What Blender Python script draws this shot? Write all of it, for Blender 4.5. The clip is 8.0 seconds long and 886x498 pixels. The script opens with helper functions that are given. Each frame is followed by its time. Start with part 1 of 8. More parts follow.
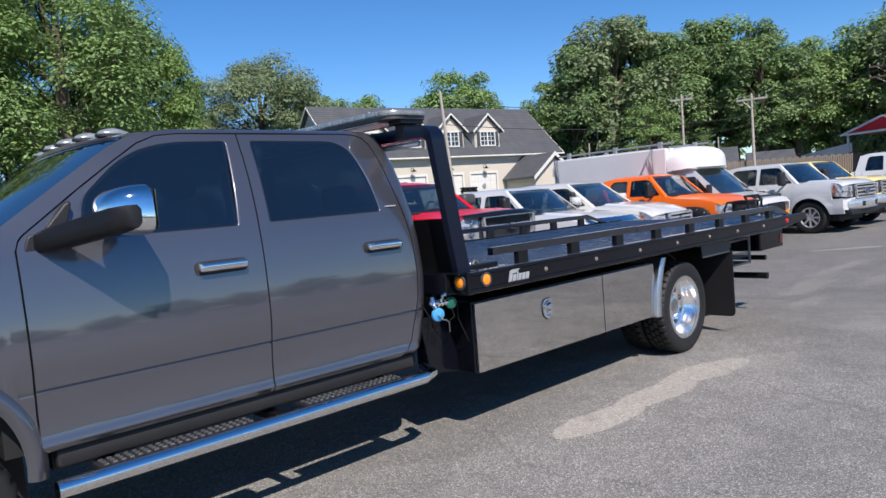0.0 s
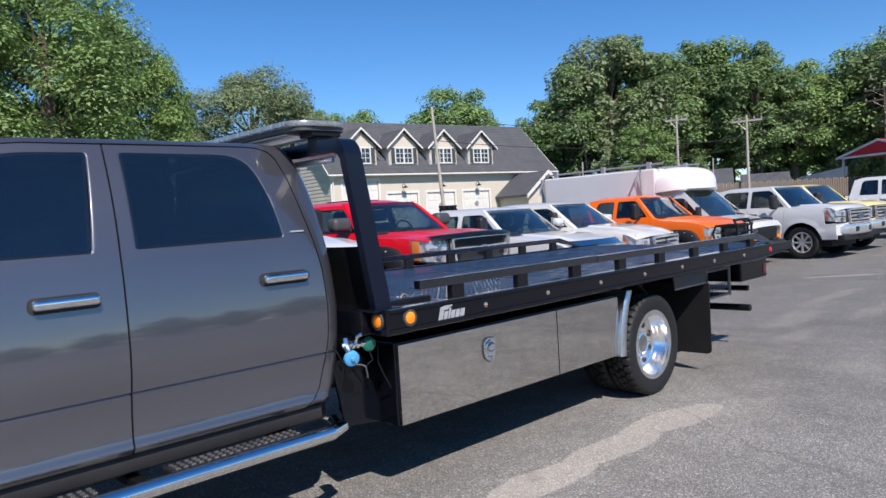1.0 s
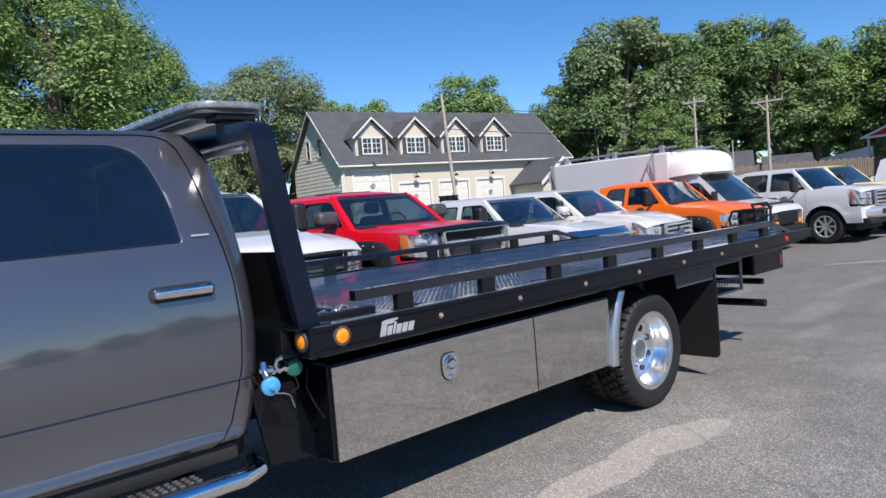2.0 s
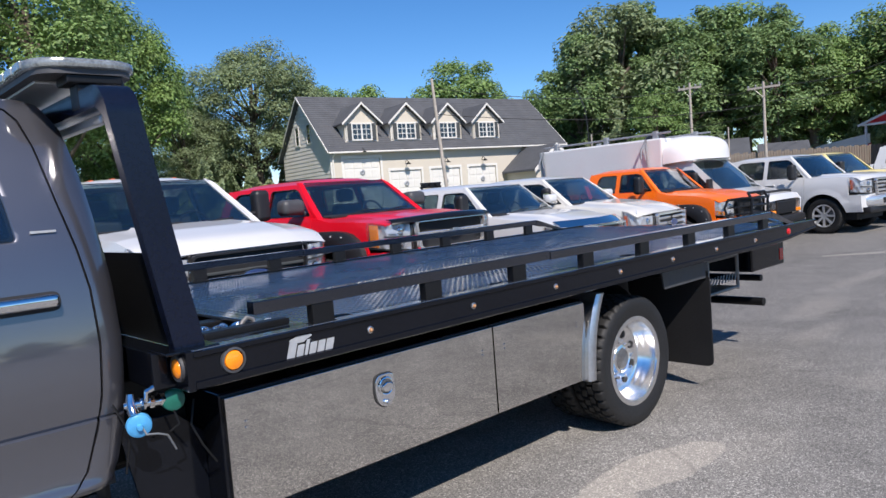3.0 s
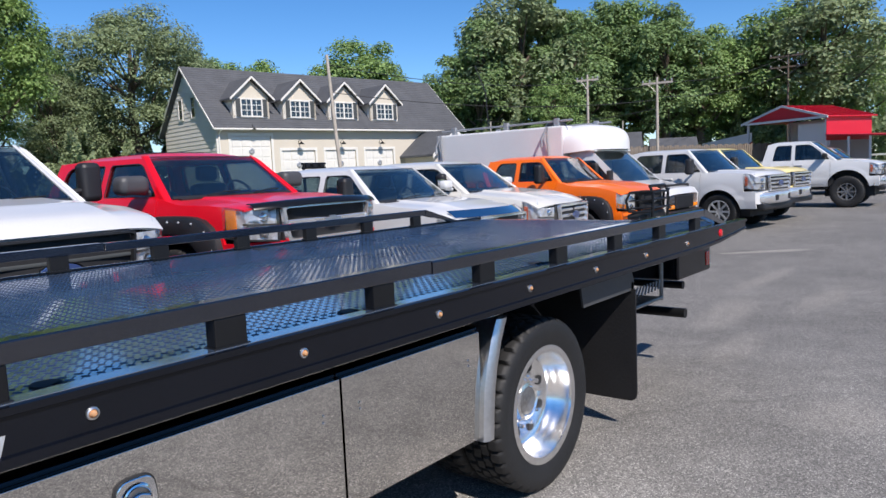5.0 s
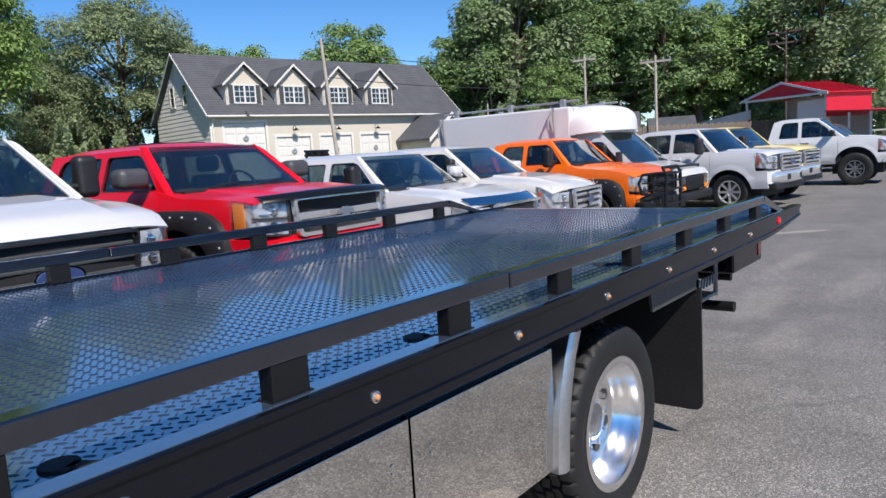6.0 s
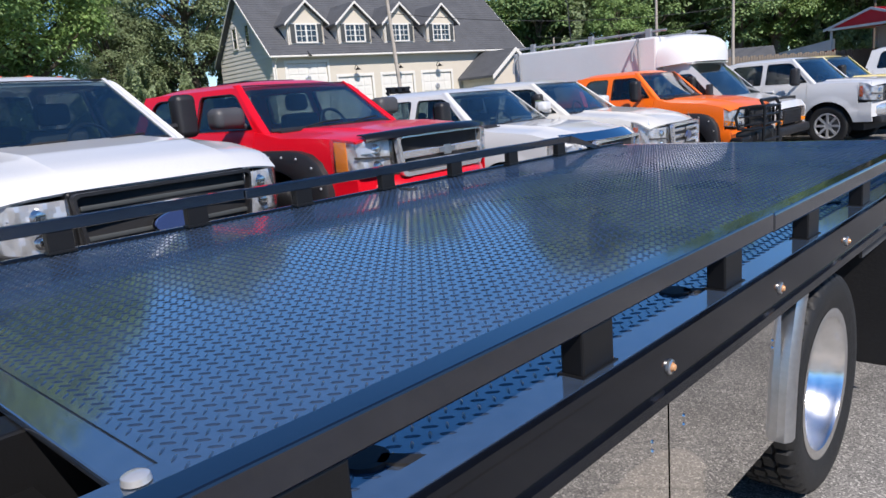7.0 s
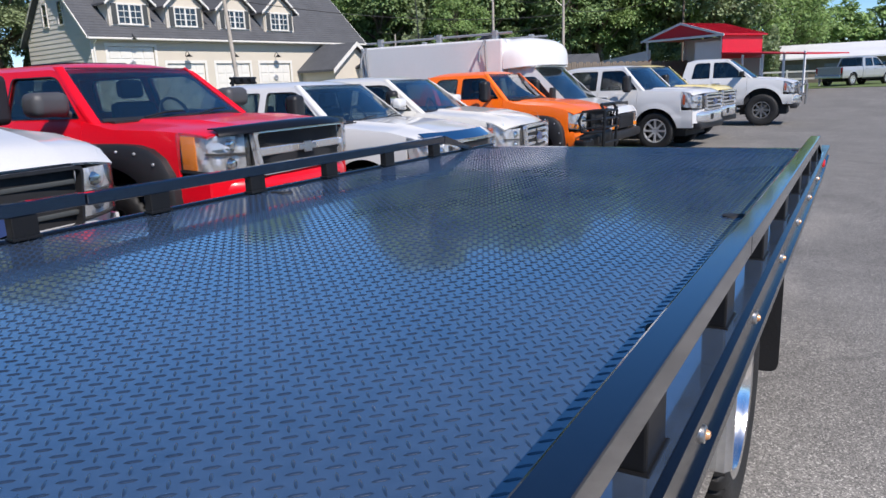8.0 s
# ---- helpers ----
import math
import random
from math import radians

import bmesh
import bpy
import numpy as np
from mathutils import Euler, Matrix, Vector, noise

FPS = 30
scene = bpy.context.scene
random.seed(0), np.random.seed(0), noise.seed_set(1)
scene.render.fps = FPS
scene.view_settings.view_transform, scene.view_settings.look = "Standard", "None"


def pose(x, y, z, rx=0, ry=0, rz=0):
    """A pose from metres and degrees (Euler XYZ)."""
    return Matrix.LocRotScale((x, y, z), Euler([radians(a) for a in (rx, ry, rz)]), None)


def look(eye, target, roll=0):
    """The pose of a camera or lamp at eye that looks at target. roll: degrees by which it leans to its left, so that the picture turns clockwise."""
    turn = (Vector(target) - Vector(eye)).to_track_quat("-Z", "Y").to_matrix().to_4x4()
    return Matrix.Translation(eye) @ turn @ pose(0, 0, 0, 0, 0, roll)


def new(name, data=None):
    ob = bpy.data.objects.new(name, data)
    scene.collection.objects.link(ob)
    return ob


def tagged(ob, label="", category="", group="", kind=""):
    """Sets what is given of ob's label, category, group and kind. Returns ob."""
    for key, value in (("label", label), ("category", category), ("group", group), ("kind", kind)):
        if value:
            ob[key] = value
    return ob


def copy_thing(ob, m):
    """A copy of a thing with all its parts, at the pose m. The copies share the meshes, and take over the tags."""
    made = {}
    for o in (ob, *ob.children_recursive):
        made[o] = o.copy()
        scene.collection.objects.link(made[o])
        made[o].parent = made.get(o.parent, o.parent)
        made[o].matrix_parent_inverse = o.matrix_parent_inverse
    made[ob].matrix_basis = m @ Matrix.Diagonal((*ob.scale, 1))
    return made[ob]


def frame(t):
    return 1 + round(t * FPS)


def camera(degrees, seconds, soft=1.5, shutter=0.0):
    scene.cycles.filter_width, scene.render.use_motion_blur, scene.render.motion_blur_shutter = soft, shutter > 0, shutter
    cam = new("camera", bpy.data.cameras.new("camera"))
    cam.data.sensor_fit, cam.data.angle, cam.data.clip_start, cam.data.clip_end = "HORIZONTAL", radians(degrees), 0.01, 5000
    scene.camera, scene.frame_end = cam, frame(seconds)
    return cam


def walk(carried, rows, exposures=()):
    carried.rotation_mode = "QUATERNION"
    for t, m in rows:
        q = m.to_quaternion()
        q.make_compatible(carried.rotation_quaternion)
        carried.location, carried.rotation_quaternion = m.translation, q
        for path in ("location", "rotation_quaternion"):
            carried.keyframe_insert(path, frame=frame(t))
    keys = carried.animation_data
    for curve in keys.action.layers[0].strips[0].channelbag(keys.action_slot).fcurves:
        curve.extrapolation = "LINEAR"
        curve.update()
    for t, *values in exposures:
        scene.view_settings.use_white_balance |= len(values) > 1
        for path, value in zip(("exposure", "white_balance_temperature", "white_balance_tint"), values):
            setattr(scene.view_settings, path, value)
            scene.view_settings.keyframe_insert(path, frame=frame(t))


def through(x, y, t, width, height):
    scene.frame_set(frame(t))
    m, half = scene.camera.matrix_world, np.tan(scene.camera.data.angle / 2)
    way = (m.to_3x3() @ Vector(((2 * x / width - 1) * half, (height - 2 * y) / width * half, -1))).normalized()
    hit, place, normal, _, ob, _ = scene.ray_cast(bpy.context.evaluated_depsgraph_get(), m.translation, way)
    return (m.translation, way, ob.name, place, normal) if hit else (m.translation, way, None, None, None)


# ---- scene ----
cam = camera(63.5, 8.0)
PATH = [
    (0, (-2.797, -2.956, 1.502), (-1.412, -1.519, 1.371), -4.5),
    (0.5, (-2.419, -2.934, 1.522), (-1.014, -1.513, 1.427), -3.8),
    (1, (-2.078, -2.82, 1.525), (-0.683, -1.389, 1.438), -3.5),
    (1.2, (-1.912, -2.747, 1.541), (-0.531, -1.304, 1.442), -3.4),
    (2.3, (-1.162, -2.539, 1.52), (0.188, -1.068, 1.402), -4.8),
    (2.5, (-1.017, -2.46, 1.505), (0.335, -0.991, 1.377), -4.7),
    (3, (-0.711, -2.297, 1.52), (0.647, -0.837, 1.37), -4.5),
    (3.5, (-0.35, -2.18, 1.505), (1.039, -0.752, 1.33), -3.8),
    (4, (-0.071, -1.993, 1.489), (1.374, -0.624, 1.293), -2.6),
    (4.5, (0.138, -1.74, 1.505), (1.652, -0.45, 1.298), -1.7),
    (4.7, (0.202, -1.675, 1.483), (1.736, -0.406, 1.287), -2.0),
    (5.8, (0.491, -1.192, 1.532), (2.055, 0.031, 1.288), -3.2),
    (6, (0.473, -1.113, 1.536), (2.023, 0.125, 1.281), -3.6),
    (6.5, (0.394, -0.826, 1.54), (1.859, 0.495, 1.21), -4.7),
    (7, (0.403, -0.564, 1.524), (1.824, 0.783, 1.117), -4.6),
    (7.5, (0.477, -0.334, 1.541), (1.995, 0.891, 1.101), -3.6),
    (8, (0.538, -0.165, 1.538), (2.22, 0.821, 1.093), -2.3),
]
walk(cam, [(t, look(eye, target, roll)) for t, eye, target, roll in PATH], ((0, 0.28, 6500, 15),))

# ---- daylight ----
SUN = Vector((-0.40, -0.84, 1.0)).normalized()
world = bpy.data.worlds.new("sky")
scene.world = world
world.use_nodes = True
wn = world.node_tree.nodes
sky = wn.new("ShaderNodeTexSky")
sky.sky_type, sky.sun_disc = "NISHITA", False
sky.sun_elevation = math.asin(SUN.z)
sky.sun_rotation = math.atan2(SUN.x, SUN.y)
sky.air_density, sky.dust_density, sky.ozone_density, sky.altitude = 0.9, 0.0, 5.0, 800
wn["Background"].inputs["Strength"].default_value = 0.12
rich = wn.new("ShaderNodeHueSaturation")
rich.inputs["Saturation"].default_value = 1.22
world.node_tree.links.new(sky.outputs[0], rich.inputs["Color"])
world.node_tree.links.new(rich.outputs[0], wn["Background"].inputs[0])
sun = new("sun", bpy.data.lights.new("sun", "SUN"))
sun.data.energy, sun.data.angle, sun.data.color = 5.0, radians(0.5), (1.0, 0.95, 0.87)
sun.matrix_world = look((0, 0, 30), Vector((0, 0, 30)) - SUN)


# ---- materials ----
def mat(name, col, rough=0.5, metal=0.0, var=0.10, scale=4.0, bump=0.0, bscale=60.0, coat=0.0, spec=0.5, rvar=0.08, isl=0.0, trans=0.0, emit=0.0, cior=1.5, leaf=False, crough=0.03):
    """A surface with two scales of colour variation, uneven gloss and fine relief."""
    m = bpy.data.materials.new(name)
    m.use_nodes = True
    n, ln = m.node_tree.nodes, m.node_tree.links
    p = n["Principled BSDF"]
    tc = n.new("ShaderNodeTexCoord")
    big, fine = n.new("ShaderNodeTexNoise"), n.new("ShaderNodeTexNoise")
    big.inputs["Scale"].default_value, fine.inputs["Scale"].default_value = scale, bscale
    big.inputs["Detail"].default_value, fine.inputs["Detail"].default_value = 5, 3
    for t in (big, fine):
        ln.new(tc.outputs["Object"], t.inputs["Vector"])
    add = n.new("ShaderNodeMath")
    add.operation = "ADD"
    ln.new(big.outputs[0], add.inputs[0])
    ln.new(fine.outputs[0], add.inputs[1])
    rng = n.new("ShaderNodeMapRange")
    rng.inputs[1].default_value, rng.inputs[2].default_value = 0.65, 1.35
    rng.inputs[3].default_value, rng.inputs[4].default_value = 1 - var, 1 + var
    ln.new(add.outputs[0], rng.inputs[0])
    val = rng.outputs[0]
    if isl:
        geo = n.new("ShaderNodeNewGeometry")
        r2 = n.new("ShaderNodeMapRange")
        r2.inputs[3].default_value, r2.inputs[4].default_value = 1 - isl, 1 + isl
        ln.new(geo.outputs["Random Per Island"], r2.inputs[0])
        mm = n.new("ShaderNodeMath")
        mm.operation = "MULTIPLY"
        ln.new(val, mm.inputs[0])
        ln.new(r2.outputs[0], mm.inputs[1])
        val = mm.outputs[0]
    mul = n.new("ShaderNodeVectorMath")
    mul.operation = "SCALE"
    mul.inputs[0].default_value = col
    ln.new(val, mul.inputs["Scale"])
    ln.new(mul.outputs[0], p.inputs["Base Color"])
    rr = n.new("ShaderNodeMapRange")
    rr.inputs[1].default_value, rr.inputs[2].default_value = 0.3, 0.7
    rr.inputs[3].default_value, rr.inputs[4].default_value = max(0.01, rough * (1 - rvar)), min(1, rough * (1 + rvar))
    ln.new(big.outputs[0], rr.inputs[0])
    ln.new(rr.outputs[0], p.inputs["Roughness"])
    p.inputs["Metallic"].default_value = metal
    p.inputs["Coat Weight"].default_value = coat
    p.inputs["Coat Roughness"].default_value = crough
    p.inputs["Coat IOR"].default_value = cior
    p.inputs["Specular IOR Level"].default_value = spec
    p.inputs["Transmission Weight"].default_value = trans
    if bump:
        b = n.new("ShaderNodeBump")
        b.inputs["Strength"].default_value, b.inputs["Distance"].default_value = bump, 0.02
        ln.new(fine.outputs[0], b.inputs["Height"])
        ln.new(b.outputs[0], p.inputs["Normal"])
    if leaf:
        tl, mx = n.new("ShaderNodeBsdfTranslucent"), n.new("ShaderNodeMixShader")
        mx.inputs[0].default_value = 0.38
        ln.new(mul.outputs[0], tl.inputs[0])
        ln.new(p.outputs[0], mx.inputs[1])
        ln.new(tl.outputs[0], mx.inputs[2])
        ln.new(mx.outputs[0], n["Material Output"].inputs[0])
    if emit:
        p.inputs["Emission Color"].default_value, p.inputs["Emission Strength"].default_value = (*col, 1), emit
    return m


def glass(name, tint, clear, through=(0.55, 0.62, 0.62), gloss=0.05):
    """A tinted pane: see-through by the share `clear`, with a clean gloss over it."""
    m = bpy.data.materials.new(name)
    m.use_nodes = True
    n, ln = m.node_tree.nodes, m.node_tree.links
    p = n["Principled BSDF"]
    p.inputs["Base Color"].default_value = (*tint, 1)
    p.inputs["Roughness"].default_value = 0.02
    tr = n.new("ShaderNodeBsdfTransparent")
    tr.inputs[0].default_value = (*through, 1)
    mix, gl, lw, mix2 = n.new("ShaderNodeMixShader"), n.new("ShaderNodeBsdfGlossy"), n.new("ShaderNodeLayerWeight"), n.new("ShaderNodeMixShader")
    mix.inputs[0].default_value = clear
    gl.inputs["Roughness"].default_value = 0.02
    lw.inputs[0].default_value = 0.5
    pw, ma = n.new("ShaderNodeMath"), n.new("ShaderNodeMath")
    pw.operation, ma.operation = "POWER", "MULTIPLY_ADD"
    pw.inputs[1].default_value = 3.6
    ma.inputs[1].default_value, ma.inputs[2].default_value = 0.85, gloss
    ln.new(lw.outputs["Facing"], pw.inputs[0])
    ln.new(pw.outputs[0], ma.inputs[0])
    ln.new(p.outputs[0], mix.inputs[1])
    ln.new(tr.outputs[0], mix.inputs[2])
    ln.new(ma.outputs[0], mix2.inputs[0])
    ln.new(mix.outputs[0], mix2.inputs[1])
    ln.new(gl.outputs[0], mix2.inputs[2])
    ln.new(mix2.outputs[0], n["Material Output"].inputs[0])
    return m


def asphalt_material():
    """Weathered asphalt: pale and dark aggregate, wide soft stains, pale oval patches."""
    m = bpy.data.materials.new("asphalt")
    m.use_nodes = True
    n, ln = m.node_tree.nodes, m.node_tree.links
    p = n["Principled BSDF"]
    tc = n.new("ShaderNodeTexCoord")

    def noise_tex(scale, detail=4, rough=0.55):
        t = n.new("ShaderNodeTexNoise")
        t.inputs["Scale"].default_value, t.inputs["Detail"].default_value, t.inputs["Roughness"].default_value = scale, detail, rough
        ln.new(tc.outputs["Object"], t.inputs["Vector"])
        return t.outputs[0]

    def ramp(src, *stops):
        r = n.new("ShaderNodeValToRGB")
        while len(r.color_ramp.elements) < len(stops):
            r.color_ramp.elements.new(0.5)
        for e, (pos, c) in zip(r.color_ramp.elements, stops):
            e.position, e.color = pos, (*c, 1) if isinstance(c, tuple) else (c, c, c, 1)
        ln.new(src, r.inputs[0])
        return r.outputs[0]

    def blend(fac, a, b, mode="MIX"):
        x = n.new("ShaderNodeMix")
        x.data_type, x.blend_type = "RGBA", mode
        for s, v in ((0, fac), (6, a), (7, b)):
            if hasattr(v, "is_linked"):
                ln.new(v, x.inputs[s])
            else:
                x.inputs[s].default_value = v if s == 0 else (*v, 1)
        return x.outputs[2]

    vor = n.new("ShaderNodeTexVoronoi")
    vor.inputs["Scale"].default_value = 165
    ln.new(tc.outputs["Object"], vor.inputs["Vector"])
    hsv = n.new("ShaderNodeSeparateColor")
    ln.new(vor.outputs["Color"], hsv.inputs[0])
    stone = ramp(hsv.outputs[0], (0.0, (0.085, 0.082, 0.077)), (0.4, (0.170, 0.163, 0.151)), (0.72, (0.225, 0.215, 0.198)), (0.88, (0.30, 0.286, 0.260)), (1.0, (0.50, 0.478, 0.44)))
    wide = ramp(noise_tex(0.55, 6, 0.6), (0.3, 0.80), (0.7, 1.16))
    col = blend(1.0, stone, wide, "MULTIPLY")
    streak = ramp(noise_tex(3.2, 6, 0.65), (0.35, 0.88), (0.65, 1.10))
    col = blend(1.0, col, streak, "MULTIPLY")
    # a newer, darker sheet of asphalt down the lot
    sep = n.new("ShaderNodeSeparateXYZ")
    ln.new(tc.outputs["Object"], sep.inputs[0])
    wob = n.new("ShaderNodeMath")
    wob.operation = "MULTIPLY_ADD"
    wob.inputs[1].default_value = 2.5
    ln.new(noise_tex(0.7, 5, 0.6), wob.inputs[0])
    ln.new(sep.outputs[0], wob.inputs[2])
    dark = n.new("ShaderNodeMapRange")
    dark.inputs[1].default_value, dark.inputs[2].default_value, dark.inputs[3].default_value, dark.inputs[4].default_value = 4.6, 8.2, 0.0, 0.5
    ln.new(wob.outputs[0], dark.inputs[0])
    newer = blend(1.0, col, (0.56, 0.555, 0.56), "MULTIPLY")
    col = blend(dark.outputs[0], col, newer)
    # pale patches: soft ovals (x, y, half length, half width, turn)
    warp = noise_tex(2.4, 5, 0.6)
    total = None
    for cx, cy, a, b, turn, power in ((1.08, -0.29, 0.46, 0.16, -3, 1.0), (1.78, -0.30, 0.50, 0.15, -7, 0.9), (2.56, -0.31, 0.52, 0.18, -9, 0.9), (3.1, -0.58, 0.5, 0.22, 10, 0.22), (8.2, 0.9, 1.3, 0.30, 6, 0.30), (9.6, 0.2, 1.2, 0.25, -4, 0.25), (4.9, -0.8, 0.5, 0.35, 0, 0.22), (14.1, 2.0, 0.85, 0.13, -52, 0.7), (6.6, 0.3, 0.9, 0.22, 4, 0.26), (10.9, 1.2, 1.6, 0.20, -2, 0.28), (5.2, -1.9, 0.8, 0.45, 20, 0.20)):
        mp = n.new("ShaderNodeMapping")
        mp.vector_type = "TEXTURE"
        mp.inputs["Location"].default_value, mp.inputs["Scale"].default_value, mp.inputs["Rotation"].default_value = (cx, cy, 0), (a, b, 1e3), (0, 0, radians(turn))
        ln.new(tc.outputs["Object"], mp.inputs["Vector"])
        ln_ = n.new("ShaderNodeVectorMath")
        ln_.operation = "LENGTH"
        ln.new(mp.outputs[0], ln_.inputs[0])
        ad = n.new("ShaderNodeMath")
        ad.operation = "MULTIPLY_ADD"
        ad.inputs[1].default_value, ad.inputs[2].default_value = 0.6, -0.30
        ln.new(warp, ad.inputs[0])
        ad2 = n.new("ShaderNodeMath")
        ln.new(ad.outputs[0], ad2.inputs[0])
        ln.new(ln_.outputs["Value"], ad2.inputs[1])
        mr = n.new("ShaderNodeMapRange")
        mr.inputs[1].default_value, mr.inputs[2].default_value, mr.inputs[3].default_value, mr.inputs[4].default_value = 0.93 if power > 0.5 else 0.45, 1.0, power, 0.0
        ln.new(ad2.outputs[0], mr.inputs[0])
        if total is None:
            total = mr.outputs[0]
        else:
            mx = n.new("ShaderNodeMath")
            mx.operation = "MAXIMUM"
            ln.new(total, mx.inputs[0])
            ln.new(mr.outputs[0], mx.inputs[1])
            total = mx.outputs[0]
    # the pale patches are broken into crumbs by finer noise
    crumbs = ramp(noise_tex(17, 5, 0.7), (0.32, 0.7), (0.55, 1.0))
    eaten = n.new("ShaderNodeMath")
    eaten.operation = "MULTIPLY"
    ln.new(total, eaten.inputs[0])
    ln.new(crumbs, eaten.inputs[1])
    total = eaten.outputs[0]
    flecks = ramp(noise_tex(26, 3, 0.6), (0.62, 0.0), (0.72, 0.42))
    col = blend(flecks, col, (0.40, 0.385, 0.35))
    pits = ramp(noise_tex(9, 6, 0.7), (0.30, 0.45), (0.42, 0.0))
    col = blend(pits, col, (0.085, 0.082, 0.077))
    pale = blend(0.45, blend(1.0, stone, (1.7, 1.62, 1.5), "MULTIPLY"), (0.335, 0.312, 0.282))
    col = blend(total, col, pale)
    # dark oil spots and cracks
    spots = ramp(noise_tex(1.3, 3, 0.5), (0.70, 0.0), (0.78, 0.5))
    col = blend(spots, col, (0.07, 0.068, 0.066))
    crack = n.new("ShaderNodeTexVoronoi")
    crack.feature = "DISTANCE_TO_EDGE"
    crack.inputs["Scale"].default_value = 0.24
    bent = n.new("ShaderNodeVectorMath")
    bent.operation = "MULTIPLY_ADD"
    bent.inputs[1].default_value = (1.1, 1.1, 0.0)
    wav = n.new("ShaderNodeTexNoise")
    wav.inputs["Scale"].default_value, wav.inputs["Detail"].default_value = 0.9, 6
    ln.new(tc.outputs["Object"], wav.inputs["Vector"])
    ln.new(wav.outputs["Color"], bent.inputs[0])
    ln.new(tc.outputs["Object"], bent.inputs[2])
    ln.new(bent.outputs[0], crack.inputs["Vector"])
    col = blend(ramp(crack.outputs[0], (0.0, 0.30), (0.0018, 0.0)), col, (0.055, 0.053, 0.05))
    ln.new(col, p.inputs["Base Color"])
    p.inputs["Roughness"].default_value = 0.85
    b = n.new("ShaderNodeBump")
    b.inputs["Strength"].default_value, b.inputs["Distance"].default_value = 0.40, 0.004
    ln.new(hsv.outputs[1], b.inputs["Height"])
    ln.new(b.outputs[0], p.inputs["Normal"])
    return m


